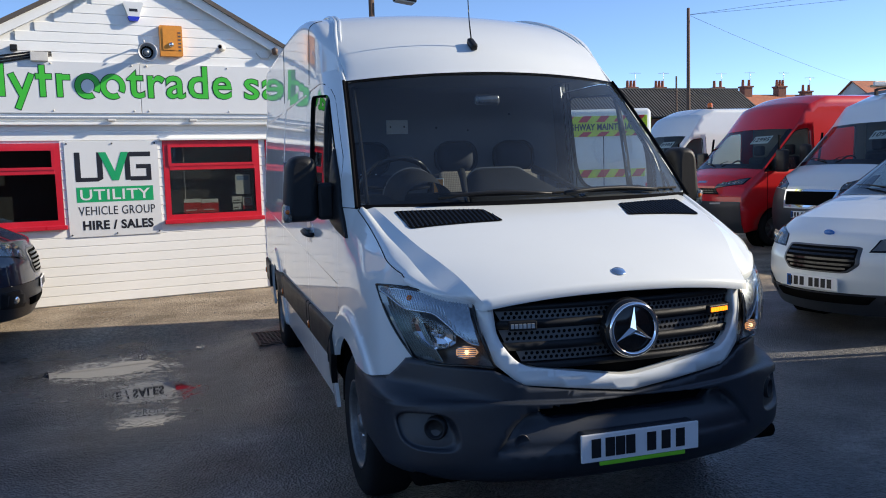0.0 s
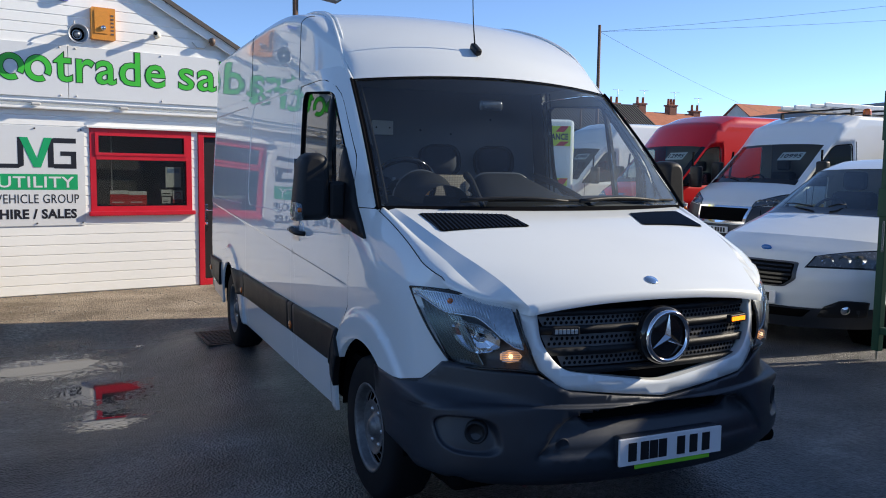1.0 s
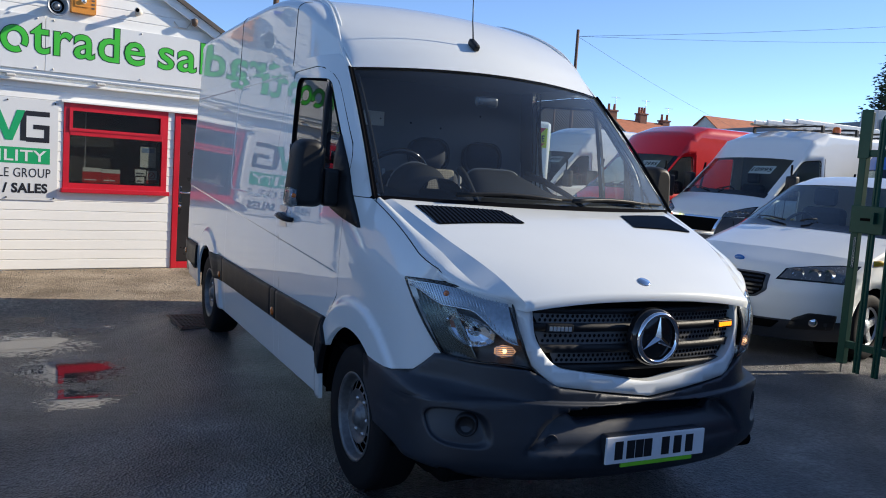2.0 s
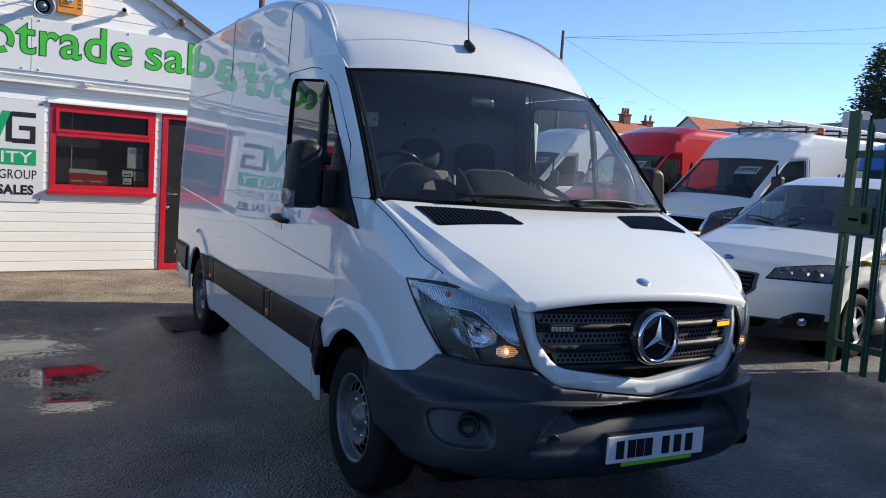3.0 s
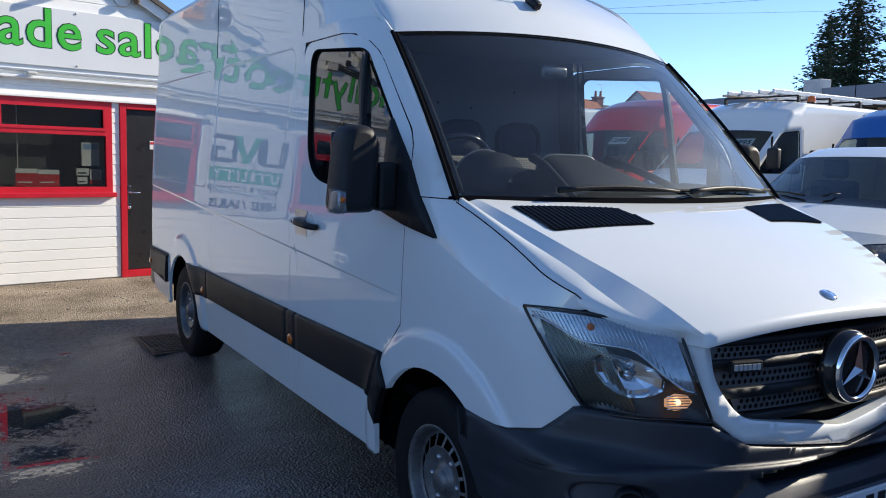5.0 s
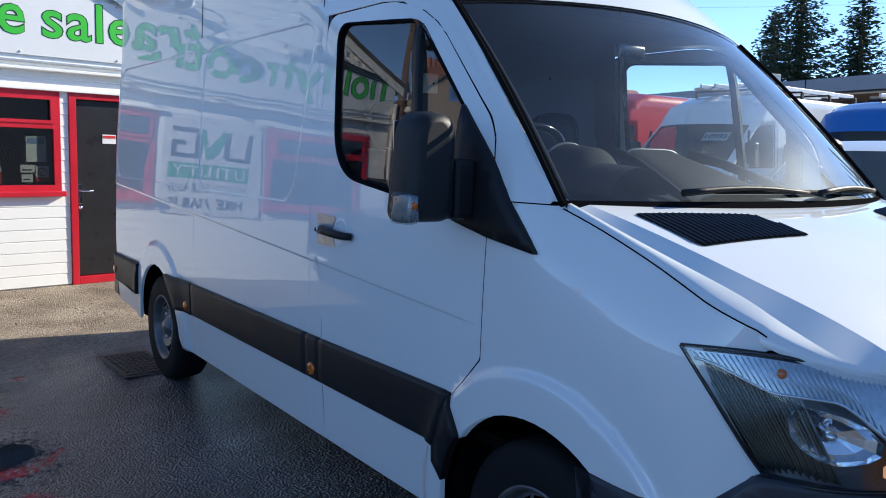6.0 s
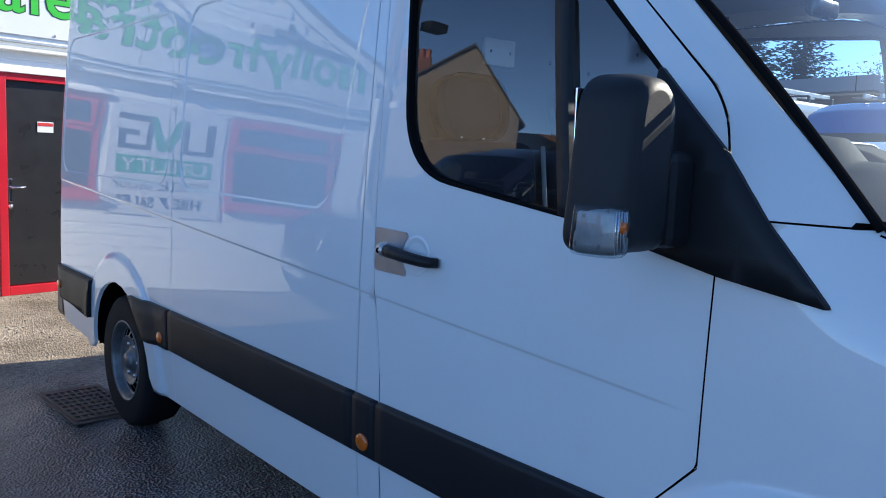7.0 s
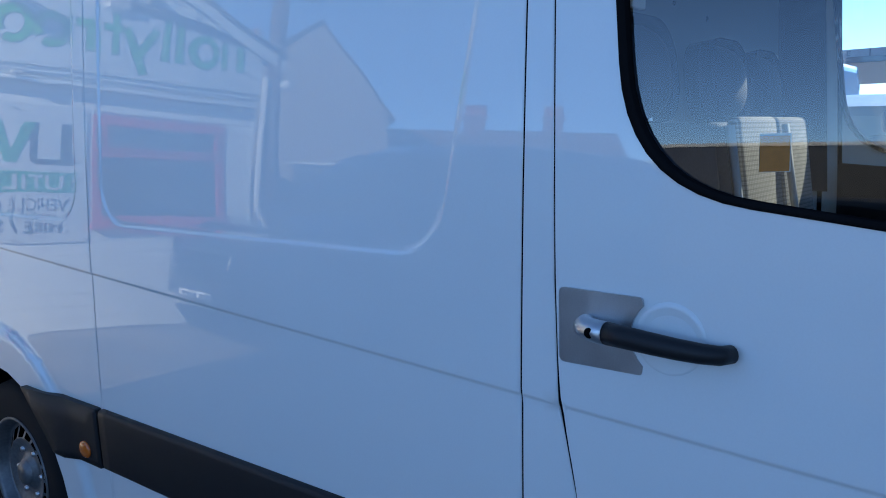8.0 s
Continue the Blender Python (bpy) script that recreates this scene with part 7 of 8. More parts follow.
    for y in (-0.42, 0.42):
        part("seat", box(xb - 0.30, y - 0.24, zf + 0.35, xb - 0.12, y + 0.24, zd + 0.28, 0.06), M["seat_cloth"], van)
        part("head_rest", box(xb - 0.26, y - 0.13, zd + 0.30, xb - 0.16, y + 0.13, zd + 0.50, 0.04), M["seat_cloth"], van)
    sw = Vector((lin(s0, 0) + 0.50, 0.40, zd + 0.04))
    bm = bmesh.new()
    tube([sw + Vector((0.10 * math.sin(a), 0.19 * math.cos(a), 0.17 * math.sin(a))) for a in np.linspace(0, 2 * math.pi, 25)], 0.015, bm, cap=False)
    part("steering_wheel", bm, M["gloss_black"], van)
    if opt.get("closed"):
        top = opt["closed"]
        part("bulkhead", box(xb, -hw, zf, xb + 0.03, hw, top), M["bulkhead"], van)
    if "price" in opt:
        body, sp, qp = opt["price"]
        p = Vector(surf(sp, qp, -0.05))
        q2 = Vector(surf(sp, qp + 0.1, -0.05))
        up = (q2 - p).normalized()
        ax = Vector((0, -1, 0))
        nr = ax.cross(up).normalized()
        mm = Matrix((ax, up, nr)).transposed().to_4x4()
        mm.translation = p
        card = part("price_card", plate([(-0.24, -0.10), (0.24, -0.10), (0.24, 0.10), (-0.24, 0.10)], 0, 0.003), M["paper"], van, "white price card", m=mm)
        part("price", fit_text(body, -0.21, 0.21, -0.05, 0.06, 0.008, 0.0005), M["ink"], card, m=Matrix.Translation((0, 0, 0.0045)))
    return van


def taller(prof, k):
    """The same profile with its upper part raised."""
    return [(x, z * (1 + (k - 1) * min(1.0, max(0.0, (z - 0.9) / 0.6))), b) for x, z, b in prof]


TALL_SIDE = [[(0.86, 1.46), (1.44, 2.05), (1.54, 2.11), (1.95, 2.15), (1.97, 1.47)]]
DAILY_SIDE = [[(0.74, 1.40), (1.42, 2.08), (1.50, 2.12), (1.76, 2.15), (1.78, 1.46)]]
boxer = dict(belt=1.2, tumble=0.10, divider=1.16, mirror=(0.98, 1.68, 0.20, 0.34), lamp=[(0.58, 3.80), (0.95, 4.10), (0.99, 4.88), (0.60, 4.22)], bulkhead=2.15, closed=2.3,
             patches=[([(-0.52, 2.50), (0.52, 2.50), (0.58, 3.78), (-0.58, 3.78)], "chrome", 0.012), ([(-0.47, 2.65), (0.47, 2.65), (0.53, 3.62), (-0.53, 3.62)], "gap", 0.018), ([(0.52, 2.3), (0.99, 2.3), (0.99, 4.0), (0.59, 3.72)], "bumper_plastic", 0.010), ([(-0.99, 2.3), (-0.52, 2.3), (-0.59, 3.72), (-0.99, 4.0)], "bumper_plastic", 0.010)],
             slats=[(2.80, 0.46), (3.05, 0.48), (3.30, 0.50)], plate=(2.02, 0.0), price=("10995", -0.45, 6.72), bands=((1.07, 1.14, 0.62, 5.0, "yellow"), (0.45, 0.70, 1.4, 3.3, "bumper_plastic")), seams=((0.86, 0.5, 1.4), (2.06, 0.5, 2.2)))
PROF_BOXER = [(0.30, 0.25, 0.26), (0.22, 0.42, 0.22), (0.18, 0.68, 0.22), (0.20, 0.92, 0.20), (0.27, 1.12, 0.18), (0.46, 1.33, 0.16), (0.70, 1.47, 0.14), (1.40, 2.15, 0.12), (1.68, 2.50, 0.10), (2.1, 2.66, 0.06), (5.0, 2.67, 0.02), (5.18, 2.45, 0.0), (5.2, 0.42, 0.0)]
fleet("parked_van", "white high-roof panel van with black bumper and price card", pose(7.84, 7.14, 0, 0, 0, 1.5), PROF_BOXER, 2.05, "white_paint", (6, 7), 2.4, 4, TALL_SIDE, (0.95, 4.2), 0.34, boxer)

courier = dict(belt=0.95, tumble=0.13, mirror=(1.62, 1.14, 0.16, 0.17), lamp=[(0.50, 3.45), (0.965, 3.55), (0.985, 4.55), (0.54, 3.95)], bulkhead=2.35, alloy=True, corner=(10, 4.0),
               decals=[("grille_frame", [(-0.33, 2.30), (0.33, 2.30), (0.435, 2.78), (0.41, 3.62), (-0.41, 3.62), (-0.435, 2.78)], 0.006, "grey_mesh", 0.10), ("grille", [(-0.31, 2.38), (0.31, 2.38), (0.40, 2.80), (0.38, 3.52), (-0.38, 3.52), (-0.40, 2.80)], 0.010, "gap", 0.10),
                       ("lower_grille", [(-0.50, 0.72), (0.50, 0.72), (0.58, 1.18), (-0.58, 1.18)], 0.018, "gap", 0.05), ("fog_pod", [(0.62, 0.75), (0.95, 0.80), (0.965, 1.72), (0.80, 1.80), (0.68, 1.40)], 0.016, "black_plastic", 0.06), ("fog_pod", [(-0.62, 0.75), (-0.95, 0.80), (-0.965, 1.72), (-0.80, 1.80), (-0.68, 1.40)], 0.016, "black_plastic", 0.06)],
               fogs=((0.83, 1.25),), slats=[(q, w) for q, w in ((2.50, 0.32), (2.70, 0.37), (2.90, 0.39), (3.10, 0.38), (3.30, 0.37), (0.86, 0.50), (1.02, 0.52))], plate=(1.78, 0.0), badge=(4.15, "blue_paint", 0.055, 0.026), bands=((0.88, 0.93, 0.75, 3.9, "yellow"), (0.20, 0.36, 1.1, 2.7, "bumper_plastic")), seams=((1.12, 0.4, 1.15), (2.05, 0.4, 1.6)))
PROF_COURIER = [(0.34, 0.20, 0.42), (0.26, 0.34, 0.42), (0.22, 0.49, 0.40), (0.22, 0.65, 0.38), (0.30, 0.81, 0.33), (0.50, 0.945, 0.23), (1.12, 1.14, 0.17), (1.98, 1.59, 0.10), (2.35, 1.69, 0.06), (3.2, 1.71, 0.03), (4.0, 1.68, 0.02), (4.12, 1.54, 0.0), (4.16, 0.34, 0.0)]
fleet("parked_van", "small white van with black lower bumper and alloy wheels", pose(3.86, 2.23, 0, 0, 0, 9) @ Matrix.Diagonal((1.045, 1.045, 1.045, 1)), PROF_COURIER, 1.76, "white_paint", (6, 7), 1.25, 5, [[(1.42, 1.13), (2.02, 1.51), (2.30, 1.53), (2.30, 1.12)]], (0.84, 3.33), 0.31, courier)

iveco = dict(boxer)
iveco.update(mirror=(0.92, 1.57, 0.24, 0.40), pillar="gloss_black", divider=1.02, bulkhead=2.0, lamp=[(0.45, 3.80), (0.93, 4.30), (0.97, 4.90), (0.48, 4.20)], price=("12995", -0.45, 6.75), bands=((0.45, 0.70, 1.4, 3.3, "bumper_plastic"),), plate=(1.4, 0.0), seams=((0.80, 0.5, 1.4), (1.86, 0.5, 2.2)),
             patches=[([(-0.58, 3.10), (0.58, 3.10), (0.46, 3.75), (-0.46, 3.75)], "gap", 0.012)] + [([(s * 0.40, 2.12), (s * 0.64, 2.16), (s * 0.64, 2.30), (s * 0.40, 2.26)], "pale_trim", 0.020) for s in (-1, 1)] + [([(a, 4.25), (a + w, 4.25), (a + w, 4.48), (a, 4.48)], "chrome", 0.006) for a, w in ((-0.14, 0.018), (-0.10, 0.045), (-0.04, 0.04), (0.015, 0.045), (0.075, 0.05))],
             slats=[(3.22, 0.54), (3.42, 0.51), (3.60, 0.48)])
PROF_IVECO = [(0.30, 0.28, 0.24), (0.22, 0.45, 0.20), (0.18, 0.78, 0.20), (0.20, 0.96, 0.20), (0.26, 1.12, 0.20), (0.44, 1.30, 0.18), (0.66, 1.44, 0.14), (1.38, 2.17, 0.12), (1.75, 2.62, 0.10), (2.15, 2.78, 0.06), (5.6, 2.80, 0.02), (5.78, 2.5, 0.0), (5.8, 0.42, 0.0)]
fleet("parked_van", "red high-roof panel van with black bumper and price card", pose(7.52, 9.69, 0, 0, 0, 1.5), PROF_IVECO, 2.0, "red_paint", (6, 7), 2.4, 4, DAILY_SIDE, (1.0, 4.4), 0.34, iveco)

fourth = dict(iveco)
fourth.update(price=("8995", -0.45, 6.75), pillar="white_paint")
fleet("parked_van", "white high-roof van with an orange roof beacon", pose(8.13, 13.9, 0, 0, 0, 3.5), taller(PROF_IVECO, 1.03), 2.0, "white_paint", (6, 7), 2.4, 4, DAILY_SIDE, (1.0, 4.4), 0.34, fourth)
blue = dict(boxer)
blue.update(bands=(), patches=boxer["patches"][:2])
blue.pop("price")
fleet("parked_van", "blue panel van with a roof rack", pose(9.15, 4.92, 0, 0, 0, 3), taller(PROF_BOXER, 0.96), 1.95, "blue_paint", (6, 7), 2.4, 4, [[(x, z * 0.965) for x, z in TALL_SIDE[0]]], (0.95, 4.2), 0.33, blue)

navy = dict(courier)
navy.pop("badge")
navy.update(alloy=True, bands=(), lamp=[(0.55, 3.2), (0.98, 3.6), (0.99, 4.3), (0.62, 3.9)])
PROF_NAVY = [(0.30, 0.20, 0.24), (0.22, 0.36, 0.24), (0.18, 0.55, 0.22), (0.20, 0.75, 0.22), (0.26, 0.95, 0.20), (0.50, 1.06, 0.18), (1.10, 1.18, 0.14), (1.95, 1.80, 0.10), (2.35, 1.92, 0.06), (3.2, 1.95, 0.03), (4.6, 1.92, 0.02), (4.9, 1.75, 0.0), (4.95, 0.34, 0.0)]
fleet("parked_car", "dark navy van with chrome-edged grille parked beside the office", pose(-3.36, 5.95, 0, 0, 0, 186), PROF_NAVY, 1.95, "navy_paint", (6, 7), 2.0, 5, [[(1.42, 1.18), (2.02, 1.70), (2.30, 1.72), (2.30, 1.16)]], (0.92, 3.8), 0.33, navy)


def roof_beacon(x, y, z):
    b = thing("roof_beacon", "orange rotating beacon on a van roof", "beacon", "roof beacons", m=pose(x, y, z))
    part("foot", lathe([(0.0, 0.0), (0.075, 0.0), (0.075, 0.03), (0.0, 0.03)], 20, "z"), M["black_plastic"], b)
    part("dome", lathe([(0.07, 0.03), (0.07, 0.09), (0.055, 0.13), (0.0, 0.145)], 20, "z"), M["amber"], b)


roof_beacon(10.45, 13.48, 2.885)


def ladder_rack(m, length, width, beacon):
    """A roof rack with ladders and poles lying on it."""
    rack = thing("roof_rack", "aluminium roof rack loaded with ladders and poles", "roof rack", "roof racks", m=m)
    for k in range(4):
        x = 0.2 + k * (length - 0.4) / 3
        part("cross_bar", box(x - 0.02, -width / 2, 0.10, x + 0.02, width / 2, 0.13, 0.006), M["black_plastic"], rack)
        for s in (-1, 1):
            part("foot", box(x - 0.03, s * width / 2 - 0.02, 0.0, x + 0.03, s * width / 2 + 0.02, 0.12, 0.006), M["black_plastic"], rack)
    for s in (-0.8, -0.42, 0.05, 0.43):
        part("ladder_rail", box(-0.3, s * width / 2 - 0.02, 0.13, length, s * width / 2 + 0.02, 0.20, 0.004), M["galv"], rack)
    for k in range(11):
        for a, b in ((-0.8, -0.42), (0.05, 0.43)):
            part("rung", box(0.0 + 0.27 * k, a * width / 2, 0.15, 0.03 + 0.27 * k, b * width / 2, 0.18, 0.003), M["galv"], rack)
    part("plank", box(-0.1, 0.55 * width / 2, 0.13, length * 0.8, 0.8 * width / 2, 0.17, 0.004), M["wood_bare"], rack)
    return rack


ladder_rack(pose(7.84, 7.14, 2.665, 0, 0, 1.5) @ Matrix.Translation((2.0, 0, 0)), 3.2, 1.5, True)
ladder_rack(pose(9.15, 4.92, 2.545, 0, 0, 3) @ Matrix.Translation((2.6, 0, 0)), 2.4, 1.4, False)
roof_beacon(10.49, 6.50, 2.66)

# highway maintenance van, seen from behind
road_van = thing("highway_van", "white highway maintenance van with yellow and red chevrons", "van", m=pose(5.80, 10.15, 0, 0, 0, -16) @ Matrix.Diagonal((0.84, 0.84, 0.705, 1)))
part("body", box(-1.1, 0, 0.62, 1.1, 4.4, 3.75, 0.12, seg=3), M["white_paint"], road_van, "", True)
part("chassis", box(-0.9, 0.1, 0.40, 0.9, 4.3, 0.70, 0.02), M["gap"], road_van)
part("sign_board", box(-0.98, -0.03, 3.02, 0.98, -0.002, 3.56, 0.004), M["hiviz"], road_van, "yellow board with red bars and dark words")
part("lower_board", box(-0.92, -0.03, 1.92, 0.92, -0.002, 2.14, 0.004), M["hiviz"], road_van)
part("side_stripe", box(1.10, 0.14, 2.85, 1.115, 0.34, 3.5, 0.004), M["hiviz"], road_van)
part("door_gap", box(-0.008, -0.006, 0.75, 0.008, 0.004, 3.55), M["gap"], road_van)
for x in (-1.0, 1.0):
    part("tail_lamp", box(x - 0.06, -0.03, 1.25, x + 0.06, 0.02, 1.75, 0.01), M["red_print"], road_van, "red tail lamp")
for z0, z1 in ((3.40, 3.56), (3.02, 3.14), (1.93, 2.13)):
    for k in range(5):
        x = -0.98 + 0.40 * k
        part("chevron", plate([(x, z0), (x + 0.2, z0), (x + 0.32, z1), (x + 0.12, z1)], 0.032, 0.036, m=Matrix.Rotation(math.pi / 2, 4, "X")), M["red_print"], road_van)
part("words", fit_text("HIGHWAY MAINTENANCE", -0.92, 0.92, 3.18, 3.36, 0.01, 0.001), M["ink"], road_van, m=Matrix.Translation((0, -0.034, 0)) @ Matrix.Rotation(math.pi / 2, 4, "X"))
for x in (-0.85, 0.85):
    for y in (0.9, 3.6):
        part("wheel", lathe([(0.0, 0.12), (0.2, 0.13), (0.38, 0.12), (0.42, 0.06), (0.42, -0.1), (0.0, -0.12)], 28, "x", m=pose(x, y, 0.42)), M["rubber"], road_van)

# ---- green palisade gate, open ----
gate = thing("palisade_gate", "dark green steel palisade gate standing open", "gate", m=pose(4.15, 1.20, 0))
part("stile", box(-0.03, -0.035, 0.08, 0.03, 0.035, 2.30, 0.004), M["fence_green"], gate)
part("cap_plate", box(-0.035, -0.06, 1.90, -0.028, 0.05, 2.32, 0.002), M["fence_green"], gate)
for z in (0.26, 1.945):
    part("rail", box(-0.025, -3.1, z - 0.03, 0.025, -0.035, z + 0.03, 0.004), M["fence_green"], gate)
pale = bmesh.new()
prof = [(-0.034, 0.0), (-0.022, 0.014), (-0.008, 0.014), (0.0, 0.004), (0.008, 0.014), (0.022, 0.014), (0.034, 0.0)]
for i in range(len(prof) - 1):
    (y0, d0), (y1, d1) = prof[i], prof[i + 1]
    t0, t1 = 2.27 - 0.10 * abs(y0) / 0.034, 2.27 - 0.10 * abs(y1) / 0.034
    for sgn in (0, 0.003):
        pale.faces.new([pale.verts.new(p) for p in ((-0.03 - d0 + sgn, y0, 0.03), (-0.03 - d1 + sgn, y1, 0.03), (-0.03 - d1 + sgn, y1, t1), (-0.03 - d0 + sgn, y0, t0))])
first = part("pale", pale, M["fence_green"], gate)
first.matrix_local = Matrix.Translation((0, -0.17, 0))
for k in range(1, 17):
    ob = new("pale", first.data)
    ob.parent = gate
    ob.matrix_local = Matrix.Translation((0, -0.17 - 0.178 * k, 0))
part("lock_case", box(-0.05, -0.28, 1.25, -0.002, 0.04, 1.49, 0.006), M["fence_green"], gate)
part("lock_slot", box(-0.054, -0.16, 1.36, -0.050, -0.06, 1.385, 0), M["gap"], gate)
part("latch", box(-0.10, -0.22, 1.34, -0.05, -0.19, 1.44, 0.004), M["fence_green"], gate)
part("drop_bolt", tube([(0.0, 0.0, 0.0), (0.0, 0.0, 0.5)], 0.009), M["galv"], gate)
part("bolt_guide", box(-0.04, -0.03, 0.95, 0.0, 0.02, 1.0, 0.004), M["fence_green"], gate)
bm = bmesh.new()
for k in range(12):
    lathe([(0.010, -0.003), (0.014, 0.0), (0.010, 0.003)], 8, "x" if k % 2 else "y", bm, pose(-0.05, -0.03, 1.20 - 0.022 * k))
part("chain", bm, M["galv"], gate)

# unseen wall beyond the gate, added to keep the sun off the front yard
tagged(mesh_object("wall_shading", box(7.4, -30, 0, 7.7, 0.50, 4.3, 0.01), M["far_brick"]), "plain unseen brick wall added to shade the yard", "wall", kind="structure")

# ---- the distance ----
def house(name, label, x, y, turn, w, l, eave, ridge, wall, roof, chimneys=(), group="far houses"):
    """A plain house: ridge along its x, with chimneys at places along the ridge."""
    h = thing(name, label, "house", group, m=pose(x, y, 0, 0, 0, turn))
    bm = bmesh.new()
    pts = [(-w / 2, 0), (w / 2, 0), (w / 2, eave), (0, ridge), (-w / 2, eave)]
    a, b = [[bm.verts.new((xx, yy, zz)) for yy, zz in pts] for xx in (-l / 2, l / 2)]
    for i in range(5):
        bm.faces.new((a[i], a[(i + 1) % 5], b[(i + 1) % 5], b[i]))
    bm.faces.new(a[::-1])
    bm.faces.new(b)
    bmesh.ops.recalc_face_normals(bm, faces=bm.faces[:])
    part("wall", bm, M[wall], h)
    for s in (-1, 1):
        ang = math.atan2(ridge - eave, w / 2)
        sl = math.hypot(w / 2, ridge - eave) + 0.3
        part("roof", box(-l / 2 - 0.2, 0, 0.02, l / 2 + 0.2, sl, 0.10, 0, m=Matrix.Translation((0, 0, ridge)) @ Matrix.Rotation(math.pi if s < 0 else 0, 4, "Z") @ Matrix.Rotation(-ang, 4, "X")), M[roof], h)
    for cx, pots in chimneys:
        c = part("chimney", box(cx - 0.40, -0.35, ridge - 0.6, cx + 0.40, 0.35, ridge + 0.8, 0.02), M["far_brick"], h)
        part("chimney_cap", box(cx - 0.50, -0.40, ridge + 0.66, cx + 0.50, 0.40, ridge + 0.79, 0.01), M["far_brick"], c)
        for k in range(pots):
            part("chimney_pot", lathe([(0.13, 0), (0.10, 0.5), (0.12, 0.52)], 12, "z", m=pose(cx - 0.3 + 0.6 * k / max(1, pots - 1), 0, ridge + 0.8)), M["orange_tile"], c)
        part("aerial", tube([(cx + 0.4, 0, ridge + 0.8), (cx + 0.4, 0, ridge + 2.0)], 0.02, seg=5), M["galv"], c)
        part("aerial_bar", box(cx - 0.1, -0.02, ridge + 1.9, cx + 0.9, 0.02, ridge + 1.93), M["galv"], c)
    return h


# long shed with a dark corrugated roof
shed = thing("long_shed", "long shed with a dark corrugated sheet roof", "shed", m=pose(20.0, 30.95, 0))
part("wall", box(-7.8, 0.25, 0, 5.8, 4.6, 3.78, 0.02), M["far_brick"], shed)
for side, turn in ((0, 0), (4.95, math.pi)):
    slope = Matrix.Translation((-0.95 if side == 0 else -1.05, side, 3.80)) @ Matrix.Rotation(turn, 4, "Z") @ Matrix.Rotation(radians(32.6), 4, "X")
    part("roof_sheet", box(-7.0, 0, 0, 6.95, 2.94, 0.04, 0, m=slope), M["dark_sheet"], shed)
    for k in range(82):
        xx = -6.98 + 0.17 * k
        part("roof_rib", box(xx, 0, 0.03, xx + 0.085, 2.92, 0.085, 0, m=slope), M["dark_sheet"], shed)
part("ridge_cap", box(-7.98, 2.32, 5.36, 6.02, 2.63, 5.46, 0.03), M["dark_sheet"], shed)
for x, w, l, eave, ridge, wall, roof, ch in ((36.5, 7, 13, 4.4, 7.05, "far_brick", "roof_tile", ((-4.2, 3), (-1.6, 3), (3.9, 2))), (45.6, 7, 6.2, 4.6, 7.15, "far_brick", "orange_tile", ((-2.4, 2), (1.0, 3))), (50.6, 7, 3.4, 4.2, 6.75, "far_brick", "roof_tile", ((-1.3, 2),)), (58.0, 8, 7.4, 5.6, 8.35, "far_white", "orange_tile", ())):
    house("far_house", "distant brick house with tiled roof and chimneys" if ch else "distant white rendered house with an orange tiled roof", x, 55.4, 0, w, l, eave, ridge, wall, roof, ch)

# telegraph pole and wires
pole = thing("telegraph_pole", "tall brown timber telegraph pole with overhead wires", "pole", m=pose(14.04, 19.8, 0))
part("post", tube([(0, 0, 0), (0, 0, 6.62)], 0.075, seg=12, r1=0.05), M["timber"], pole)
for k, (dx, dy, dz) in enumerate(((40, -10, 7.0), (40, -6, 5.5), (38, 22, -1.5))):
    pts = [(0 + dx * t, dy * t, 6.4 + dz * t - 4 * 0.6 * t * (1 - t)) for t in np.linspace(0, 1, 14)]
    part("wire", tube(pts, 0.005, seg=5), M["black_plastic"], pole)
pole = thing("telegraph_pole", "thin brown timber pole behind the corrugated roof", "pole", m=pose(19.83, 29.5, 0))
part("post", tube([(0, 0, 0), (0, 0, 5.6)], 0.055, seg=10, r1=0.04), M["timber"], pole)

# lamp post behind the office
lp = thing("lamp_post", "brown steel lamp post with a floodlight behind the office", "lamp post", m=pose(2.62, 15.7, 0))
part("post", tube([(0, 0, 0), (0, 0, 5.75)], 0.07, seg=12), M["timber"], lp)
part("floodlight", box(-0.30, -0.2, 5.72, 0.22, 0.2, 5.92, 0.03, m=Matrix.Rotation(0.15, 4, "Y")), M["black_plastic"], lp)
part("lamp_glass", box(-0.26, -0.17, 5.705, 0.18, 0.17, 5.72, 0.0, m=Matrix.Rotation(0.15, 4, "Y")), M["galv"], lp)

# canopy with a grey fascia beyond the yard
can = thing("canopy_building", "flat-roofed canopy building with a long grey fascia", "building", m=pose(24.6, 16.6, 0))
AX = Vector((-0.18, -1.0, 0)).normalized()
turn = math.degrees(math.atan2(AX.y, AX.x))
can.matrix_world = pose(24.6, 16.2, 0, 0, 0, turn)
part("fascia", box(0, 0, 3.95, 6.0, 0.3, 4.42, 0.01), M["grey_fascia"], can)
part("fascia", box(-18, 0.2, 3.85, -0.02, 0.5, 4.40, 0.01), M["grey_fascia"], can)
part("roof_slab", box(-18, 0.3, 3.9, 6.0, 9, 4.2, 0.01), M["grey_fascia"], can)
for k in range(2):
    part("joint", box(1.8 + 3.6 * k, -0.012, 3.94, 1.83 + 3.6 * k, -0.002, 4.43), M["gap"], can)
part("end_block", box(-0.45, -0.1, 3.72, 0.35, 0.4, 4.75, 0.02), M["far_white"], can)
part("back_wall", box(-18, 8.5, 0, 6.0, 8.8, 3.82, 0.01), M["far_brick"], can)
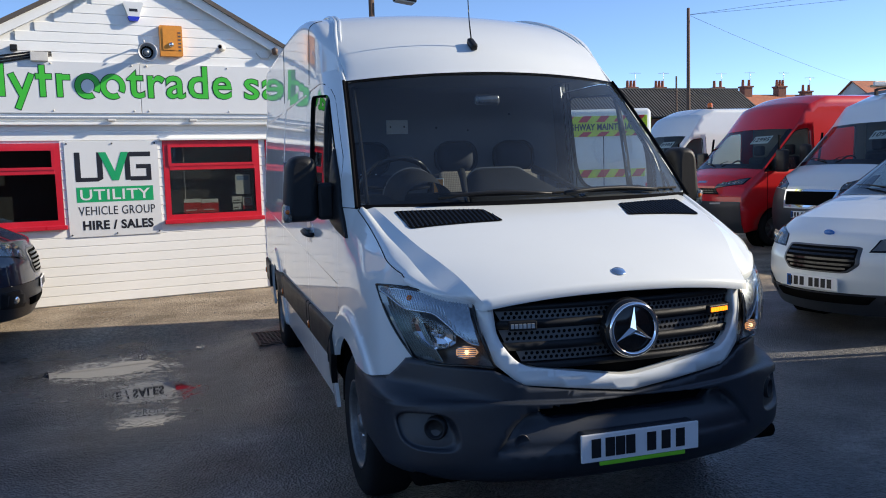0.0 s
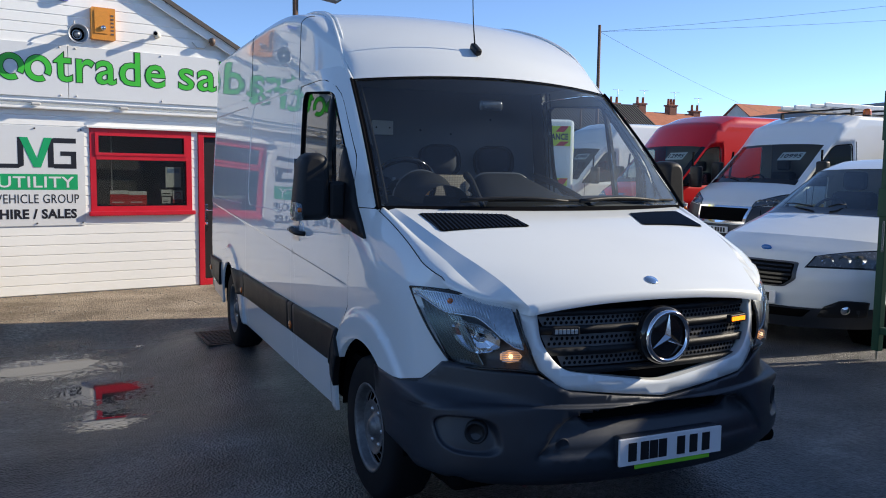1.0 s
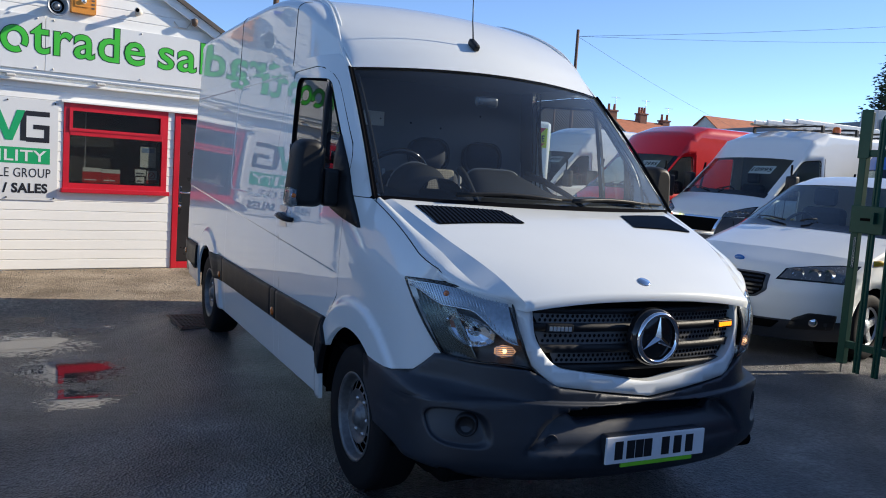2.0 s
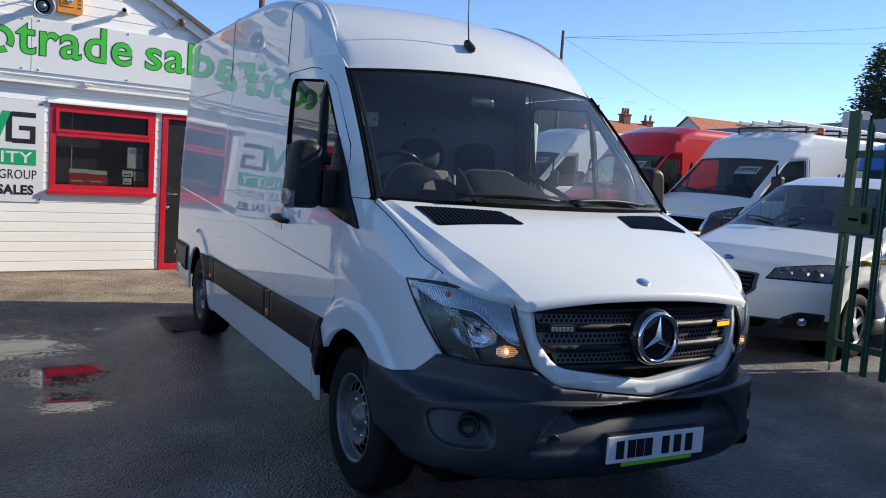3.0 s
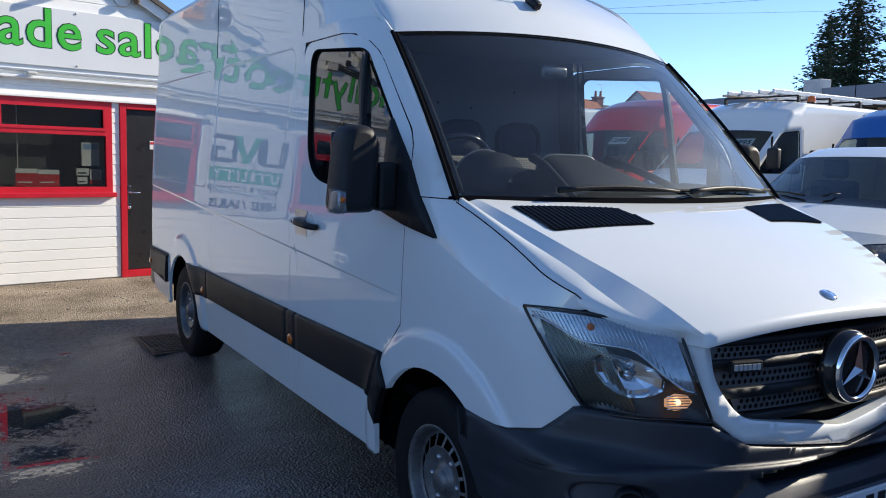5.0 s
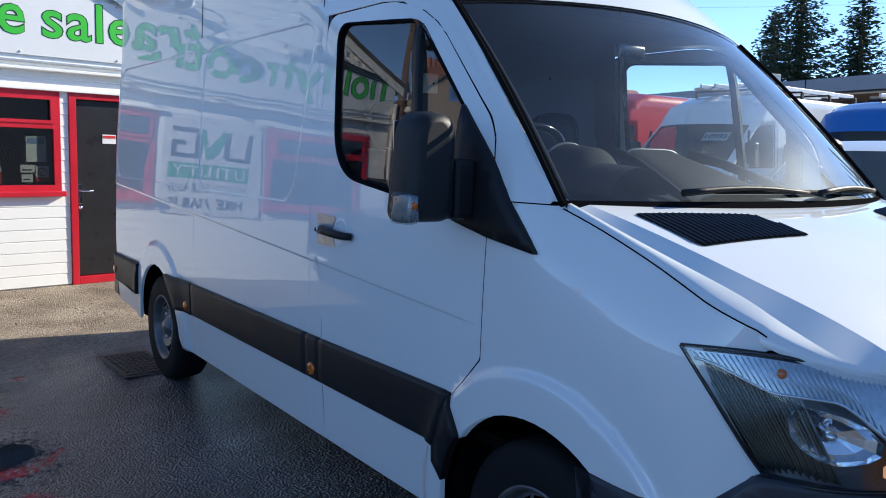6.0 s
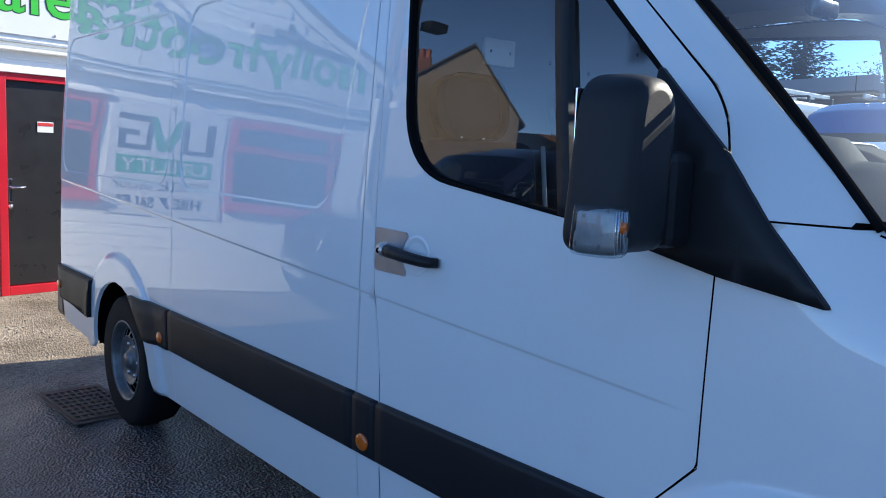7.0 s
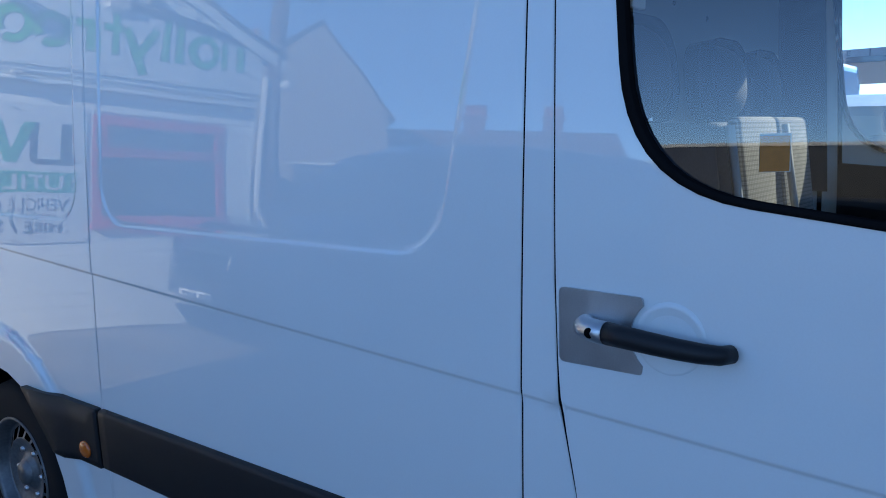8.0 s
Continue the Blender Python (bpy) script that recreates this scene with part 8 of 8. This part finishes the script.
part("column", box(1, 2.0, 0, 1.3, 2.3, 3.82, 0.02), M["far_white"], can)
part("soffit", box(-18, 0.0, 3.83, 6.0, 8.9, 3.88, 0.0), M["wood_bare"], can)
# canopy with a blue stripe beyond it
wing = thing("canopy_building", "pale grey canopy with a blue stripe and lettering", "building", m=pose(33.6, 0, 0))
part("fascia", box(0, -14, 4.12, 0.3, 13.5, 4.42, 0.01), M["grey_fascia"], wing)
part("stripe", box(-0.02, -14, 3.90, 0.3, 13.5, 4.115, 0.01), M["navy_paint"], wing, "dark blue stripe")
part("soffit", box(0.05, -14, 3.08, 0.9, 13.5, 3.895, 0.02), M["wood_bare"], wing, "pale boarded underside")
for k in range(8):
    part("joint", box(-0.012, 8.12 - 3.0 * k, 4.11, -0.002, 8.15 - 3.0 * k, 4.43), M["gap"], wing)
for k in range(4):
    part("column", box(0.3, 12.5 - 8 * k, 0, 0.6, 12.8 - 8 * k, 3.07, 0.02), M["far_white"], wing)
part("words", fit_text("CARE", 0, 0.86, 4.16, 4.36, 0.004, 0.002), M["navy_paint"], wing, m=Matrix(((0, 0, -1, -0.006), (-1, 0, 0, 9.69), (0, 1, 0, 0), (0, 0, 0, 1))))


# ---- trees ----
def conifer(x, y, h, r, seed):
    """A conifer: a tapered trunk, whorls of drooping boughs, each with many small sprays."""
    rnd = random.Random(seed)
    tree = thing("conifer_tree", "tall dark green conifer with ragged drooping boughs", "tree", "conifers", m=pose(x, y, 0))
    part("trunk", tube([(0, 0, 0), (0.1, 0, h * 0.5), (0, 0, h)], 0.32, seg=10, r1=0.03), M["bark"], tree)
    bm = bmesh.new()
    limbs = bmesh.new()
    z = h * 0.12
    while z < h * 0.985:
        f = 1 - (z - h * 0.12) / (h * 0.88)
        reach = r * (0.10 + 0.90 * f ** 0.85)
        n = 5 + int(6 * f)
        for k in range(n):
            a = 2 * math.pi * (k + rnd.random()) / n
            ln = reach * rnd.uniform(0.65, 1.2)
            d = Vector((math.cos(a), math.sin(a), rnd.uniform(-0.25, 0.15)))
            p0 = Vector((0, 0, z))
            tube([p0, p0 + d * ln * 0.5, p0 + d * ln + Vector((0, 0, 0.18 * ln))], 0.03, limbs, 4, False, 0.008)
            m = max(6, int(ln * 14))
            for j in range(m):
                t = (j + rnd.random()) / m
                c = p0 + d * ln * t + Vector((rnd.uniform(-0.2, 0.2), rnd.uniform(-0.2, 0.2), 0.18 * ln * t * t + rnd.uniform(-0.15, 0.15)))
                for q in range(3):
                    s = rnd.uniform(0.12, 0.28) * (1.1 - 0.4 * t)
                    u = (d + Vector((rnd.uniform(-0.9, 0.9), rnd.uniform(-0.9, 0.9), rnd.uniform(-0.5, 0.4)))).normalized()
                    w = u.cross(Vector((rnd.uniform(-1, 1), rnd.uniform(-1, 1), rnd.uniform(-1, 1)))).normalized()
                    bm.faces.new([bm.verts.new(v) for v in (c - u * s * 0.3, c + w * s * 0.22, c + u * s, c - w * s * 0.22)])
        z += h * 0.022 * rnd.uniform(0.8, 1.3)
    tagged(part("branch", limbs, M["bark"], tree), kind="stuff")
    ob = part("crown", bm, M["conifer"], tree)
    tagged(ob, kind="stuff")


for x, y, h, r, seed in ((33.8, 20.6, 10.2, 3.6, 1), (36.6, 19.2, 9.6, 2.8, 2), (35.4, 23.0, 9.0, 2.6, 6)):
    conifer(x, y, h, r, seed)


def thin_tree(x, y, h, r, seed):
    """A broad thinly leaved tree with open twigs."""
    rnd = random.Random(seed)
    tree = thing("broadleaf_tree", "thin green tree with open twigs beyond the canopy", "tree", "trees", m=pose(x, y, 0))
    limbs, leaves = bmesh.new(), bmesh.new()
    part("trunk", tube([(0, 0, 0), (0.1, 0, h * 0.45)], 0.22, seg=8, r1=0.12), M["bark"], tree)
    for k in range(26):
        a, e = rnd.uniform(0, 6.28), rnd.uniform(0.3, 1.4)
        d = Vector((math.cos(a) * math.cos(e), math.sin(a) * math.cos(e), math.sin(e)))
        p = Vector((0.1, 0, h * 0.42))
        ln = rnd.uniform(0.6, 1.0) * r
        pts = [p + d * ln * t + Vector((0, 0, 0.25 * t * t * ln)) for t in (0, 0.4, 0.75, 1.0)]
        tube(pts, 0.06, limbs, 5, False, 0.01)
        for j in range(150):
            t = rnd.uniform(0.3, 1.08)
            c = p + d * ln * t + Vector((rnd.gauss(0, 0.35), rnd.gauss(0, 0.35), 0.25 * t * t * ln + rnd.gauss(0, 0.3)))
            s = rnd.uniform(0.05, 0.11)
            u = Vector((rnd.uniform(-1, 1), rnd.uniform(-1, 1), rnd.uniform(-1, 1))).normalized()
            w = u.cross(Vector((0.3, 0.5, 0.8))).normalized()
            leaves.faces.new([leaves.verts.new(v) for v in (c - u * s, c + w * s * 0.5, c + u * s, c - w * s * 0.5)])
    tagged(part("branch", limbs, M["bark"], tree), kind="stuff")
    tagged(part("crown", leaves, M["leaf"], tree), kind="stuff")


M["leaf"] = material("leaf", (0.085, 0.105, 0.035), 0.7, var=0.45, scale=6)
for x, y, h, r, seed in ((37.5, 14.2, 7.0, 3.6, 3), (40.5, 16.4, 6.9, 3.4, 4), (36.0, 17.0, 6.4, 2.6, 5)):
    thin_tree(x, y, h, r, seed)

# ---- houses behind the camera's left, seen in the van's glass and paint ----
gable = thing("gable_house", "old house with a tall rendered gable and tiled roof", "house", m=pose(-18.7, 18.5, 0, 0, 0, 38.5))
bm = bmesh.new()
pts = [(0, 0), (6.6, 0), (6.6, 4.2), (2.2, 7.3), (0, 4.4)]
a, b = [[bm.verts.new((x, y, z)) for x, z in pts] for y in (0, 11)]
for i in range(5):
    bm.faces.new((a[i], a[(i + 1) % 5], b[(i + 1) % 5], b[i]))
bm.faces.new(a[::-1])
bm.faces.new(b)
bmesh.ops.recalc_face_normals(bm, faces=bm.faces[:])
part("wall", bm, M["render_tan"], gable)
for (x0, z0), (x1, z1) in (((2.2, 7.3), (6.9, 3.99)), ((2.2, 7.3), (-0.25, 4.07))):
    bm = bmesh.new()
    q = [(x0, -0.12, z0), (x1, -0.12, z1), (x1, 11.1, z1), (x0, 11.1, z0)]
    lo, hi = [bm.verts.new((p[0], p[1], p[2] + 0.02)) for p in q], [bm.verts.new((p[0], p[1], p[2] + 0.12)) for p in q]
    bm.faces.new(lo)
    bm.faces.new(hi)
    for i in range(4):
        bm.faces.new((lo[i], lo[(i + 1) % 4], hi[(i + 1) % 4], hi[i]))
    bmesh.ops.recalc_face_normals(bm, faces=bm.faces[:])
    part("roof", bm, M["roof_tile"], gable)
c = part("chimney", box(3.9, 3.0, 4.6, 5.1, 3.8, 7.2, 0.03), M["far_brick"], gable)
for k in range(4):
    part("chimney_pot", lathe([(0.14, 0), (0.11, 0.45), (0.13, 0.47)], 12, "z", m=pose(4.1 + 0.27 * k, 3.4, 7.2)), M["orange_tile"], c)
part("lean_to", box(3.3, -1.6, 0, 6.4, -0.02, 1.95, 0.02), M["office_dark"], gable)
for x, y, turn, l, roof, ch in ((-66, 60, 50, 22, "orange_tile", ((3.0, 3),)), (-84, 48, 60, 26, "roof_tile", ((-8, 3), (8, 2))), (-25.9, 20.4, 53.5, 11, "terrace_tile", ((0.1, 4), (-3.1, 4))), (-96, 14, 85, 24, "roof_tile", ((0, 3),)), (-96, -30, 95, 24, "roof_tile", ((4, 3),))):
    house("terrace_house", "brick terrace house with tiled roof across the road", x, y, turn, 8, l, 2.4, 4.4, "far_brick", roof, ch, "terrace houses")
tagged(mesh_object("wall_roadside", box(-16.0, 0.0, 0, -15.7, 19.3, 2.26, 0.02), M["dark_sheet"]), "low dark wall along the road", "wall", kind="structure")
tagged(mesh_object("trim_roadside", box(-16.05, 0.0, 2.26, -15.65, 19.3, 2.35, 0.02), M["far_white"]), "white painted top course of the roadside wall", "wall", kind="structure")
lp = thing("lamp_post", "brown timber post with a floodlight and security camera", "lamp post", m=pose(-4.95, 7.0, 0))
part("post", tube([(0, 0, 0), (0.1, 0.05, 4.6)], 0.085, seg=12, r1=0.07), M["timber"], lp)
part("floodlight", box(-0.42, -0.12, 3.55, -0.10, 0.12, 3.68, 0.02), M["black_plastic"], lp)
part("camera", box(-0.05, -0.22, 2.48, 0.07, -0.06, 2.58, 0.03), M["far_white"], lp)
# plain walls that close the yard behind the camera
tagged(mesh_object("wall_street", box(-34, -22.3, 0, 12, -22, 3.2, 0.01), M["far_brick"]), "plain brick wall across the street", "wall", kind="structure")
